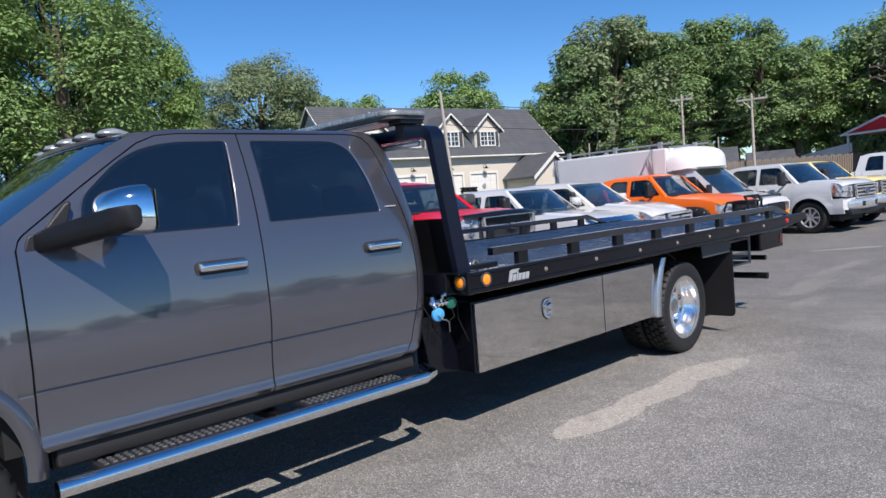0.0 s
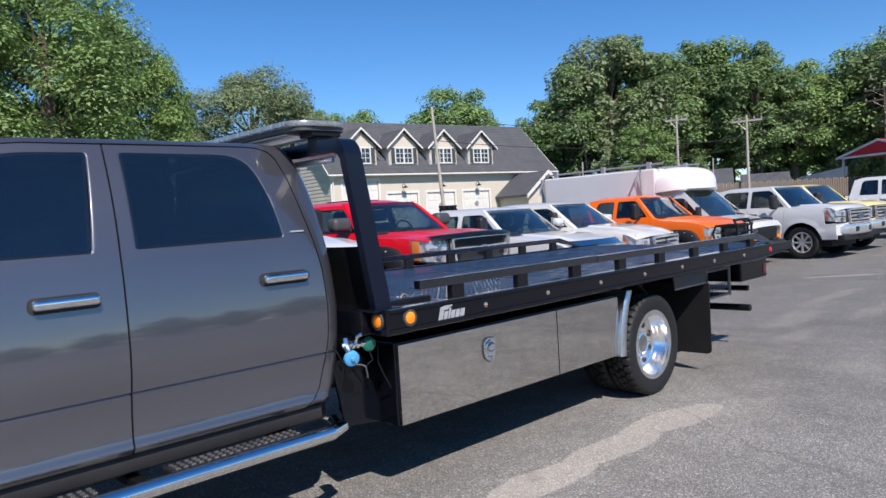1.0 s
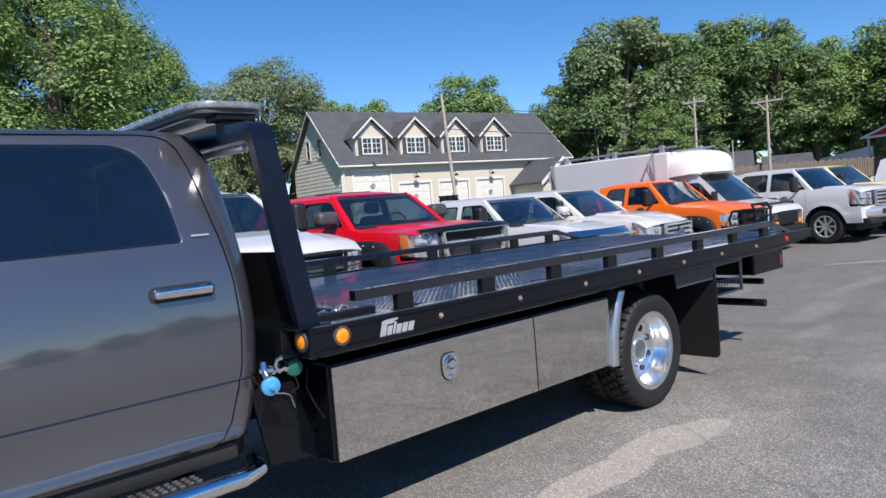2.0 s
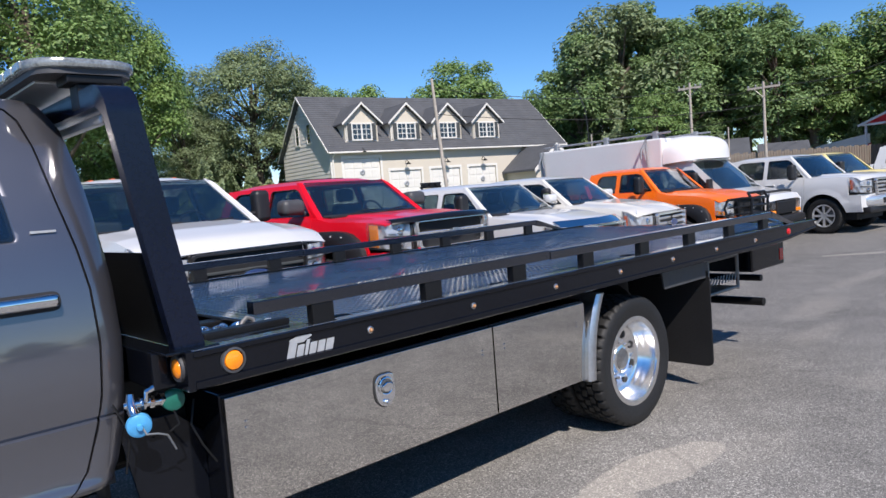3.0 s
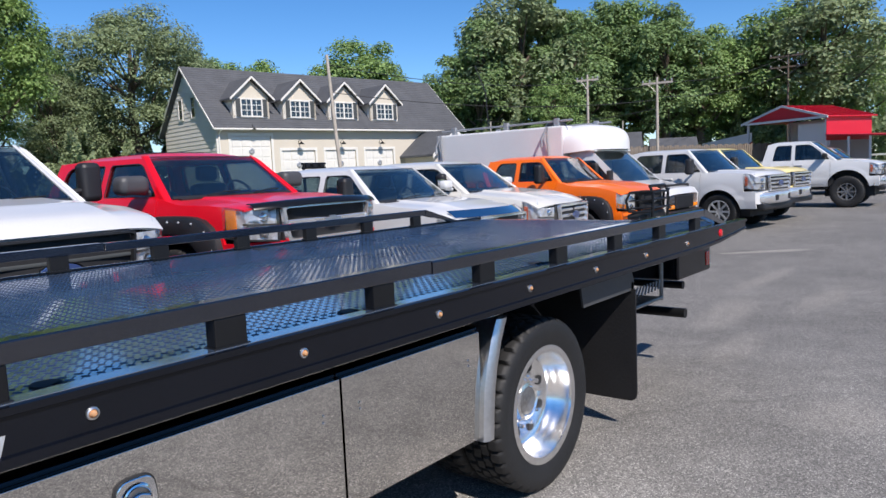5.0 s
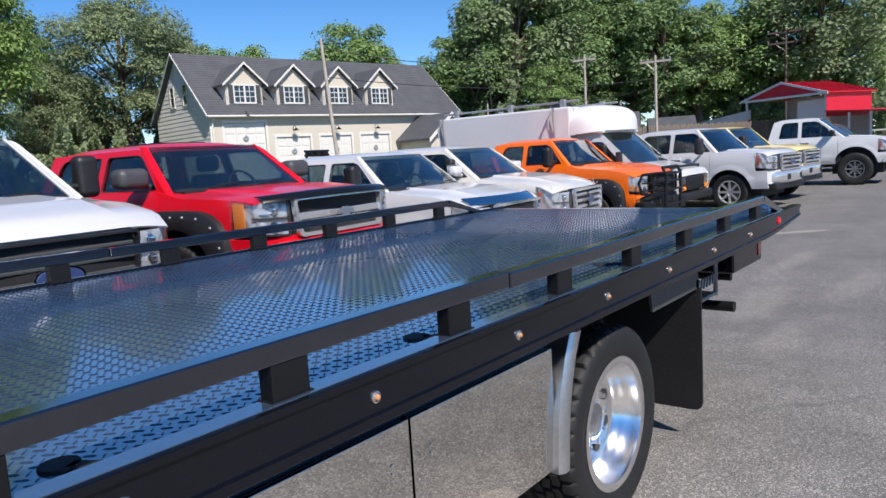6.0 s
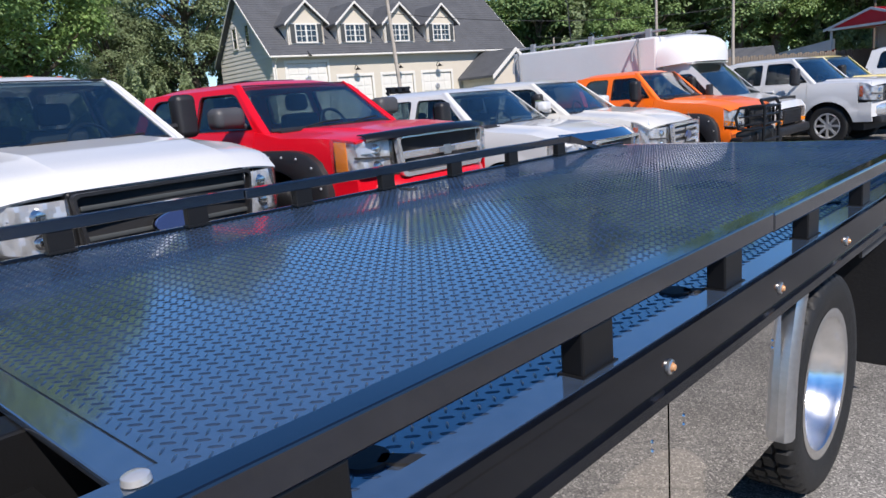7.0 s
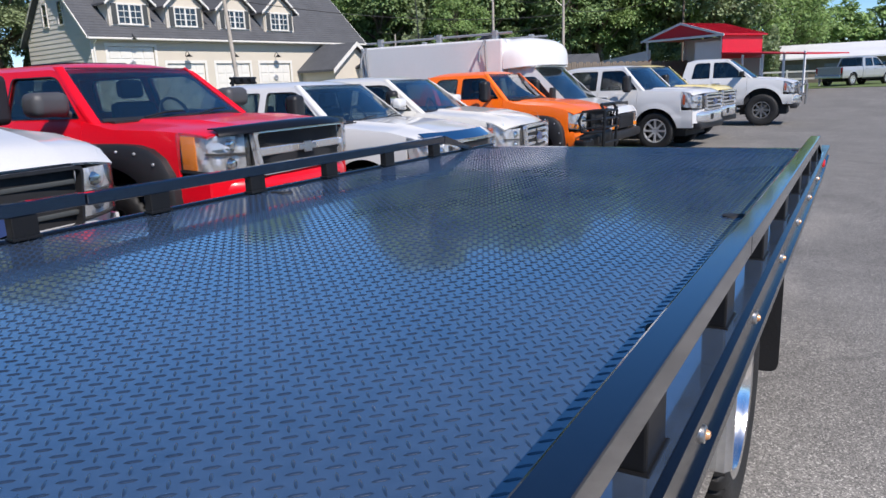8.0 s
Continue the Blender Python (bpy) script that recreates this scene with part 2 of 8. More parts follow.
M = {
    "asphalt": asphalt_material(),
    "grass": mat("grass", (0.09, 0.13, 0.035), 0.9, var=0.35, scale=0.6, bscale=9, bump=0.6),
    "gray_paint": mat("gray_metallic_paint", (0.088, 0.089, 0.104), 0.33, 0.6, var=0.04, scale=1.5, bscale=900, coat=1.0, cior=1.85, crough=0.045),
    "white_paint": mat("white_paint", (0.60, 0.60, 0.595), 0.35, var=0.03, scale=1.2, coat=0.8),
    "cream_paint": mat("off_white_paint", (0.62, 0.60, 0.55), 0.35, var=0.03, scale=1.2, coat=0.8),
    "red_paint": mat("red_paint", (0.64, 0.004, 0.014), 0.34, var=0.05, scale=1.2, coat=0.5, spec=0.25),
    "orange_paint": mat("orange_paint", (0.88, 0.15, 0.003), 0.36, var=0.05, scale=1.2, coat=0.5),
    "yellow_paint": mat("pale_yellow_paint", (0.80, 0.66, 0.27), 0.38, var=0.04, scale=1.2, coat=0.7),
    "silver_paint": mat("silver_paint", (0.42, 0.43, 0.44), 0.35, 0.4, var=0.05, coat=0.7),
    "black_paint": mat("gloss_black_paint", (0.0036, 0.0046, 0.0075), 0.12, var=0.2, scale=3, coat=0.0, rvar=0.3, spec=0.38),
    # black deck paint; the blue of the mirrored sky is mixed into its colour
    "deck_sky_paint": mat("deck_black_with_sky_tint", (0.042, 0.062, 0.098), 0.18, var=0.25, scale=2.2, bscale=30, coat=1.0, rvar=0.35, spec=1.0, cior=2.9, crough=0.055),
    "rack_paint": mat("rail_black_paint", (0.0042, 0.006, 0.0115), 0.12, var=0.2, scale=3, coat=1.0, rvar=0.3, spec=0.35, cior=1.75, crough=0.06),
    "navy_paint": mat("navy_black_paint", (0.0045, 0.0075, 0.019), 0.24, var=0.15, scale=3, spec=0.35),
    "satin_black": mat("satin_black", (0.008, 0.0082, 0.009), 0.40, var=0.2, bump=0.04, bscale=300, spec=0.27),
    "bracket_paint": mat("bracket_paint", (0.045, 0.047, 0.05), 0.5, var=0.15, scale=6),
    "smoked_plastic": mat("smoked_plastic", (0.007, 0.0075, 0.009), 0.22, var=0.1, spec=0.35),
    "marker_lens": mat("worn_marker_lens", (0.70, 0.37, 0.18), 0.22, 0.35, var=0.2, scale=60),
    # same paint on the lugs, coloured darker for their sides' weaker sky reflection
    "tread_shaded_paint": mat("tread_shaded_black", (0.020, 0.034, 0.064), 0.32, var=0.25, scale=2.2, bscale=30, coat=1.0, rvar=0.35, spec=0.5, cior=2.2, crough=0.13),
    "black_plastic": mat("black_plastic", (0.013, 0.013, 0.0145), 0.5, var=0.15, bump=0.12, bscale=400),
    "rubber": mat("tyre_rubber", (0.009, 0.0088, 0.0087), 0.62, var=0.3, scale=8, bump=0.2, bscale=200),
    "flap_rubber": mat("flap_rubber", (0.008, 0.008, 0.009), 0.6, var=0.25, scale=5, bump=0.1),
    "alloy": mat("bright_alloy", (0.72, 0.73, 0.74), 0.30, 0.65, var=0.06, scale=9),
    "lamp_metal": mat("lamp_reflector", (0.70, 0.71, 0.72), 0.24, 0.45, var=0.05, scale=20),
    "amber_dim": mat("deep_amber_lens", (0.62, 0.10, 0.02), 0.2, var=0.1, coat=0.6),
    "trim_chrome": mat("dulled_chrome", (0.68, 0.68, 0.685), 0.20, 0.75, var=0.05),
    "gel_white": mat("white_gelcoat", (0.68, 0.68, 0.675), 0.4, var=0.04, scale=1.5, coat=0.3),
    "mirror_gray": mat("gray_plastic", (0.055, 0.056, 0.06), 0.5, var=0.15, bump=0.1, bscale=400),
    "chrome": mat("chrome", (0.78, 0.79, 0.80), 0.06, 1.0, var=0.03),
    "polished": mat("polished_aluminium", (0.88, 0.88, 0.88), 0.20, 1.0, var=0.05, scale=9, rvar=0.3),
    "stainless": mat("stainless_sheet", (0.66, 0.635, 0.595), 0.018, 1.0, var=0.06, scale=5, bump=0.002, bscale=5, rvar=0.3),
    "brushed": mat("brushed_aluminium", (0.62, 0.62, 0.62), 0.36, 1.0, var=0.1, scale=9),
    "steel": mat("worn_steel", (0.22, 0.215, 0.21), 0.5, 0.8, var=0.3, scale=7),
    "dark_inside": mat("dark_trim", (0.012, 0.012, 0.013), 0.7, var=0.2),
    "seat_cloth": mat("seat_cloth", (0.05, 0.052, 0.058), 0.85, var=0.2, bump=0.2, bscale=200),
    "tint_glass": glass("dark_tinted_glass", (0.008, 0.015, 0.027), 0.62, (0.50, 0.58, 0.62), 0.08),
    "mid_glass": glass("light_tinted_glass", (0.01, 0.015, 0.02), 0.9, (0.52, 0.58, 0.58), 0.07),
    "cab_glass": glass("cab_glass", (0.03, 0.045, 0.05), 0.93, (0.84, 0.91, 0.91), 0.10),
    "house_glass": glass("window_glass", (0.03, 0.04, 0.05), 0.25),
    "lens": glass("clear_lens", (0.3, 0.3, 0.3), 0.95, (0.97, 0.97, 0.97)),
    "amber": mat("amber_lens", (1.0, 0.28, 0.004), 0.18, var=0.1, scale=30, bscale=300, coat=0.8),
    "red_lens": mat("red_lens", (0.55, 0.004, 0.006), 0.15, var=0.1, coat=0.8),
    "clear_bar": mat("frosted_clear_plastic", (0.26, 0.28, 0.28), 0.25, 0.3, var=0.45, scale=25, bscale=120, coat=0.6),
    "cyan": mat("light_blue_plastic", (0.07, 0.33, 0.62), 0.4, var=0.1, scale=20),
    "green": mat("green_plastic", (0.01, 0.12, 0.085), 0.35, var=0.1, scale=20),
    "blue_badge": mat("blue_badge", (0.035, 0.06, 0.16), 0.25, var=0.05, coat=0.8),
    "letter": mat("silver_vinyl", (0.42, 0.435, 0.45), 0.4, 0.3, var=0.1, scale=40),
    "stucco": mat("tan_stucco", (0.55, 0.50, 0.415), 0.85, var=0.06, scale=0.8, bump=0.2, bscale=40),
    "siding": mat("gray_siding", (0.70, 0.665, 0.60), 0.7, var=0.08, scale=1.0),
    "white_trim": mat("white_trim", (0.66, 0.64, 0.59), 0.55, var=0.06),
    "shingle": mat("gray_shingle", (0.075, 0.078, 0.085), 0.9, var=0.28, scale=1.3, bump=0.5, bscale=14),
    "shutter": mat("dark_shutter", (0.05, 0.055, 0.055), 0.6, var=0.1),
    "red_metal": mat("red_sheet_metal", (0.50, 0.012, 0.03), 0.4, var=0.1, scale=0.8),
    "white_metal": mat("white_sheet_metal", (0.62, 0.625, 0.63), 0.45, var=0.1, scale=0.7),
    "galvanised": mat("galvanised_steel", (0.35, 0.36, 0.37), 0.5, 0.5, var=0.15),
    "pole_wood": mat("weathered_pole_wood", (0.38, 0.34, 0.29), 0.9, var=0.2, scale=3, bump=0.4, bscale=25),
    "fence_wood": mat("fence_wood", (0.14, 0.115, 0.09), 0.9, var=0.3, scale=1.5, isl=0.25),
    "bark": mat("bark", (0.11, 0.085, 0.065), 0.95, var=0.3, scale=2, bump=0.6, bscale=18),
    "leaf_mid": mat("leaves_mid", (0.225, 0.335, 0.112), 0.6, var=0.25, scale=0.35, bscale=2.0, isl=0.35, leaf=True),
    "leaf_dark": mat("leaves_dark", (0.195, 0.29, 0.112), 0.6, var=0.25, scale=0.35, bscale=2.0, isl=0.35, leaf=True),
    "leaf_light": mat("leaves_light", (0.22, 0.33, 0.098), 0.6, var=0.25, scale=0.35, bscale=2.0, isl=0.35, leaf=True),
    "leaf_olive": mat("leaves_olive", (0.235, 0.295, 0.15), 0.65, var=0.25, scale=0.35, bscale=2.0, isl=0.35, leaf=True),
    "wire": mat("wire", (0.02, 0.02, 0.02), 0.6),
    "paper_red": mat("red_card", (0.7, 0.06, 0.03), 0.6, var=0.05),
}


# ---- mesh tools ----
def smooth_by_angle(bm, degrees=38):
    lim = radians(degrees)
    for f in bm.faces:
        f.smooth = True
    area = {f: f.calc_area() for f in bm.faces}
    for e in bm.edges:
        if len(e.link_faces) != 2:
            e.smooth = False
            continue
        a = e.calc_face_angle(3.0)
        p, q = (area[f] for f in e.link_faces)
        # large flats keep their own plane beside slim bevels
        e.smooth = a < lim and not (a > 0.12 and max(p, q) > 5 * min(p, q))


def part(name, bm, material, parent=None, label="", m=None, smooth=38):
    """Links a bmesh as one mesh object under a thing or a part."""
    if smooth:
        smooth_by_angle(bm, smooth)
    me = bpy.data.meshes.new(name)
    bm.to_mesh(me)
    bm.free()
    return mesh_part(name, me, material, parent, label, m)


def mesh_part(name, me, material, parent=None, label="", m=None):
    if material and not me.materials:
        me.materials.append(M[material])
    ob = new(name, me)
    if parent:
        ob.parent = parent
    if m is not None:
        ob.matrix_basis = m
    if label:
        tagged(ob, label)
    return ob


def thing(name, label, category, m=None, group="", kind=""):
    ob = new(name)
    ob.empty_display_size = 0.2
    if m is not None:
        ob.matrix_basis = m
    return tagged(ob, label, category, group, kind)


def box(x0, x1, y0, y1, z0, z1, bevel=0.0, bm=None, seg=2):
    own = bmesh.new()
    bmesh.ops.create_cube(own, size=1)
    for v in own.verts:
        v.co = Vector(((x0 + x1) / 2 + v.co.x * (x1 - x0), (y0 + y1) / 2 + v.co.y * (y1 - y0), (z0 + z1) / 2 + v.co.z * (z1 - z0)))
    if bevel:
        bmesh.ops.bevel(own, geom=own.edges[:], offset=bevel, segments=seg, affect="EDGES", profile=0.5)
    return merge(bm, own)


def merge(bm, own, m=None):
    if m is not None:
        bmesh.ops.transform(own, matrix=m, verts=own.verts[:])
    if bm is None:
        return own
    tmp = bpy.data.meshes.new("tmp")
    own.to_mesh(tmp)
    own.free()
    bm.from_mesh(tmp)
    bpy.data.meshes.remove(tmp)
    return bm


def lathe(profile, n=32, axis="y", bm=None, closed=False):
    """Turns (radius, along) pairs round an axis."""
    own = bmesh.new()
    rings = []
    for k in range(n):
        a = 2 * math.pi * k / n
        c, s = math.cos(a), math.sin(a)
        rings.append([own.verts.new({"y": (r * c, h, r * s), "z": (r * c, r * s, h), "x": (h, r * c, r * s)}[axis]) for r, h in profile])
    m = len(profile)
    for k in range(n):
        a, b = rings[k], rings[(k + 1) % n]
        for i in range(m if closed else m - 1):
            j = (i + 1) % m
            own.faces.new((a[i], a[j], b[j], b[i]))
    bmesh.ops.remove_doubles(own, verts=own.verts[:], dist=1e-5)
    bmesh.ops.recalc_face_normals(own, faces=own.faces[:])
    return merge(bm, own)


def tube(points, r, n=10, bm=None, caps=True):
    """A round bar through the points."""
    own = bmesh.new()
    pts = [Vector(p) for p in points]
    rings = []
    up = None
    for i, p in enumerate(pts):
        d = (pts[min(i + 1, len(pts) - 1)] - pts[max(i - 1, 0)]).normalized()
        if up is None:
            up = Vector((0, 0, 1)) if abs(d.z) < 0.9 else Vector((1, 0, 0))
        s = d.cross(up).normalized()
        up = s.cross(d).normalized()
        rr = r[i] if isinstance(r, (list, tuple)) else r
        rings.append([own.verts.new(p + (s * math.cos(2 * math.pi * k / n) + up * math.sin(2 * math.pi * k / n)) * rr) for k in range(n)])
    for a, b in zip(rings, rings[1:]):
        for k in range(n):
            own.faces.new((a[k], a[(k + 1) % n], b[(k + 1) % n], b[k]))
    if caps:
        own.faces.new(rings[0][::-1])
        own.faces.new(rings[-1])
    bmesh.ops.recalc_face_normals(own, faces=own.faces[:])
    return merge(bm, own)


def prism(poly, depth, to3, bm=None, bevel=0.0):
    """A flat outline given thickness: to3(u, v, w) places it, w from 0 to depth."""
    own = bmesh.new()
    a = [own.verts.new(to3(u, v, 0)) for u, v in poly]
    b = [own.verts.new(to3(u, v, depth)) for u, v in poly]
    own.faces.new(a)
    own.faces.new(b[::-1])
    for i in range(len(a)):
        j = (i + 1) % len(a)
        own.faces.new((a[i], b[i], b[j], a[j]))
    bmesh.ops.recalc_face_normals(own, faces=own.faces[:])
    if bevel:
        bmesh.ops.bevel(own, geom=own.edges[:], offset=bevel, segments=2, affect="EDGES", profile=0.5)
    return merge(bm, own)


def rounded(poly, r, n=4):
    """The outline with rounded corners; r may be a list, one radius a corner."""
    out = []
    c = len(poly)
    for i, p in enumerate(poly):
        p, a, b = Vector(p), Vector(poly[i - 1]), Vector(poly[(i + 1) % c])
        rr = r[i] if isinstance(r, (list, tuple)) else r
        ra = min(rr, (a - p).length * 0.48)
        rb = min(rr, (b - p).length * 0.48)
        s, e = p + (a - p).normalized() * ra, p + (b - p).normalized() * rb
        for k in range(n + 1):
            t = k / n
            q = s * (1 - t) ** 2 + p * 2 * t * (1 - t) + e * t * t
            out.append((q.x, q.y))
    return out


def sheet(outer, holes, to3, thick, bm=None, out=None):
    """A plate with openings, bent by to3(u, v), given thickness."""
    own = bmesh.new()
    edges = []
    for loop in (outer, *holes):
        vs = [own.verts.new((u, v, 0)) for u, v in loop]
        edges += [own.edges.new((vs[i], vs[(i + 1) % len(vs)])) for i in range(len(vs))]
    bmesh.ops.triangle_fill(own, use_beauty=True, use_dissolve=False, edges=edges, normal=(0, 0, 1))
    for v in own.verts:
        v.co = to3(v.co.x, v.co.y)
    bmesh.ops.recalc_face_normals(own, faces=own.faces[:])
    if out is not None:
        own.normal_update()
        if sum((f.normal * f.calc_area() for f in own.faces), Vector()).dot(Vector(out)) < 0:
            bmesh.ops.reverse_faces(own, faces=own.faces[:])
    bmesh.ops.solidify(own, geom=own.faces[:], thickness=thick)
    return merge(bm, own)


def grid(us, vs, at, bm=None, thick=0.0):
    own = bmesh.new()
    rows = [[own.verts.new(at(u, v)) for v in vs] for u in us]
    for a, b in zip(rows, rows[1:]):
        for i in range(len(vs) - 1):
            own.faces.new((a[i], a[i + 1], b[i + 1], b[i]))
    bmesh.ops.recalc_face_normals(own, faces=own.faces[:])
    if thick:
        bmesh.ops.solidify(own, geom=own.faces[:], thickness=thick)
    return merge(bm, own)


def span(a, b, n):
    return [a + (b - a) * i / n for i in range(n + 1)]


def lerp_table(table):
    xs, ys = [p[0] for p in table], [p[1] for p in table]
    return lambda x: float(np.interp(x, xs, ys))


# ---- vehicles ----
def wheel(parent, x, y, R, width, out, style="spoke", rim="polished", rr=0.62, spokes=7):
    """A road wheel: hub, tyre with shoulder lugs, rim. out: +1 if the face looks to +y."""
    hub = part("wheel", lathe([(0.0, -0.01), (0.055, -0.012), (0.065, -0.02), (0.07, -0.06), (0.0, -0.06)], 16), "brushed" if style == "dish" else "satin_black", parent, m=pose(x, y, R) @ Matrix.Diagonal((1, out, 1, 1)))
    w, r = width / 2, R * rr
    bm = bmesh.new()
    lugs, cols = 38, 6 if style == "dish" else 4
    across = [(-0.93, 0.95, 9), (-0.84, 0.985, 0), (-0.72, 1, 0), (-0.44, 1, 0), (-0.41, 0.958, 9), (-0.36, 0.958, 9), (-0.33, 1, 1), (-0.03, 1, 1), (-0.01, 0.958, 9), (0.03, 0.958, 9), (0.05, 1, 2), (0.33, 1, 2), (0.36, 0.958, 9), (0.41, 0.958, 9), (0.44, 1, 3), (0.72, 1, 3), (0.84, 0.985, 3), (0.93, 0.95, 9)]
    side = [((r - 0.012), 0.80), (r + 0.02, 0.90), ((r + R) / 2, 1.0), (R * 0.91, 0.985)]
    n = lugs * cols
    rings = []
    for k in range(n):
        a = 2 * math.pi * k / n
        ring = [(q, -h * w) for q, h in side]
        zig = 0.035 * math.sin(a * lugs)
        for u, f, row in across:
            low = row != 9 and (k + (0, 3, 1, 4)[row]) % cols == 0
            ring.append((R * (0.955 if low else f), (u + (zig if abs(u) < 0.6 else 0)) * w))
        ring += [(q, h * w) for q, h in side[::-1]]
        rings.append([bm.verts.new((q * math.cos(a), h, q * math.sin(a))) for q, h in ring])
    for k in range(n):
        a, b = rings[k], rings[(k + 1) % n]
        for i in range(len(a) - 1):
            bm.faces.new((a[i], a[i + 1], b[i + 1], b[i]))
    bmesh.ops.recalc_face_normals(bm, faces=bm.faces[:])
    part("tyre", bm, "rubber", hub, "black off-road tyre with blocky shoulder tread")
    if style == "dish":
        bm = lathe([(r, w * 0.84), (r + 0.012, w * 0.90), (r - 0.004, w * 0.92), (r - 0.020, w * 0.88), (r - 0.026, w * 0.74), (r - 0.030, w * 0.40), (r - 0.036, w * 0.34), (r - 0.040, w * 0.16), (r - 0.052, w * 0.02), (r - 0.060, -w * 0.14), (r - 0.082, -w * 0.24), (0.140, -w * 0.26), (0.104, -w * 0.22), (0.096, -w * 0.08), (0.088, w * 0.02), (0.072, w * 0.06), (0.066, w * 0.02), (0.0, w * 0.03)], 56)
        ob = part("rim", bm, rim, hub, "deep-dished polished aluminium rim")
        part("hub_cap", lathe([(0.0, w * 0.075), (0.030, w * 0.075), (0.034, w * 0.06), (0.060, w * 0.055), (0.066, w * 0.03)], 28), "steel", ob, "dark steel hub face")
        for k in range(8):
            a = 2 * math.pi * (k + 0.5) / 8
            part("hand_hole", lathe([(0.0, 0.006), (0.024, 0.006), (0.024, -0.004)], 14), "dark_inside", ob, m=pose(math.cos(a) * (r - 0.108), -w * 0.245, math.sin(a) * (r - 0.108)))
        for k in range(10):
            a = 2 * math.pi * k / 10
            own = lathe([(0.0, 0.03), (0.010, 0.028), (0.012, 0.0)], 6)
            part("lug_nut", own, "chrome", ob, m=pose(math.cos(a) * 0.121, -w * 0.25, math.sin(a) * 0.121))
    else:
        part("barrel", lathe([(r - 0.026, w * 0.55), (r - 0.03, -w * 0.6)], 32), "dark_inside", hub)
        bm = lathe([(r, w * 0.84), (r + 0.008, w * 0.90), (r - 0.012, w * 0.90), (r - 0.025, w * 0.72), (r - 0.026, w * 0.55)], 40)
        lathe([(0.0, w * 0.70), (0.06, w * 0.69), (0.075, w * 0.60), (0.085, w * 0.45), (0.0, w * 0.40)], 20, bm=bm)
        for k in range(spokes):
            for off in (-0.13, 0.13) if spokes < 8 else (0.0,):
                own = bmesh.new()
                bmesh.ops.create_cube(own, size=1)
                for v in own.verts:
                    t = v.co.z + 0.5
                    v.co = Vector((v.co.x * (0.042 + 0.006 * t) * r / 0.26 + off * (0.10 + 0.16 * t) * r / 0.26, w * (0.62 + 0.14 * t) + v.co.y * 0.035, 0.06 + t * (r - 0.075)))
                bmesh.ops.rotate(own, verts=own.verts, cent=(0, 0, 0), matrix=Matrix.Rotation(2 * math.pi * k / spokes, 3, "Y"))
                merge(bm, own)
        part("rim", bm, rim, hub, "bright spoked alloy rim" if rim != "satin_black" else "black spoked alloy rim")
        part("brake_disc", lathe([(0.05, -w * 0.1), (r * 0.75, -w * 0.1), (r * 0.75, -w * 0.2), (0.05, -w * 0.2)], 24, closed=True), "steel", hub)
    return hub


DEFAULT = dict(W=2.0, sill=0.50, belt=1.22, roof=1.90, xwb=-1.28, xwt=-2.02, seam=-1.42, bp=-2.50, dr=-3.40, xrb=-3.62, xrt=-3.46, bed=-5.75, xf=-0.95, xr=-4.65, R=0.40, tw=0.27,
               hood=((-6, 1.20), (-1.2, 1.20), (-0.6, 1.165), (-0.25, 1.10), (-0.10, 1.03)), glass="cab_glass", side_glass="mid_glass", nose="ford", rim="polished", crew=True,
               flares=False, bumper="chrome", tow_mirrors=False, cab_lamps=False, lift=0.0, inside=True, spokes=7, grille="chrome", fascia=None, seats_light=False)


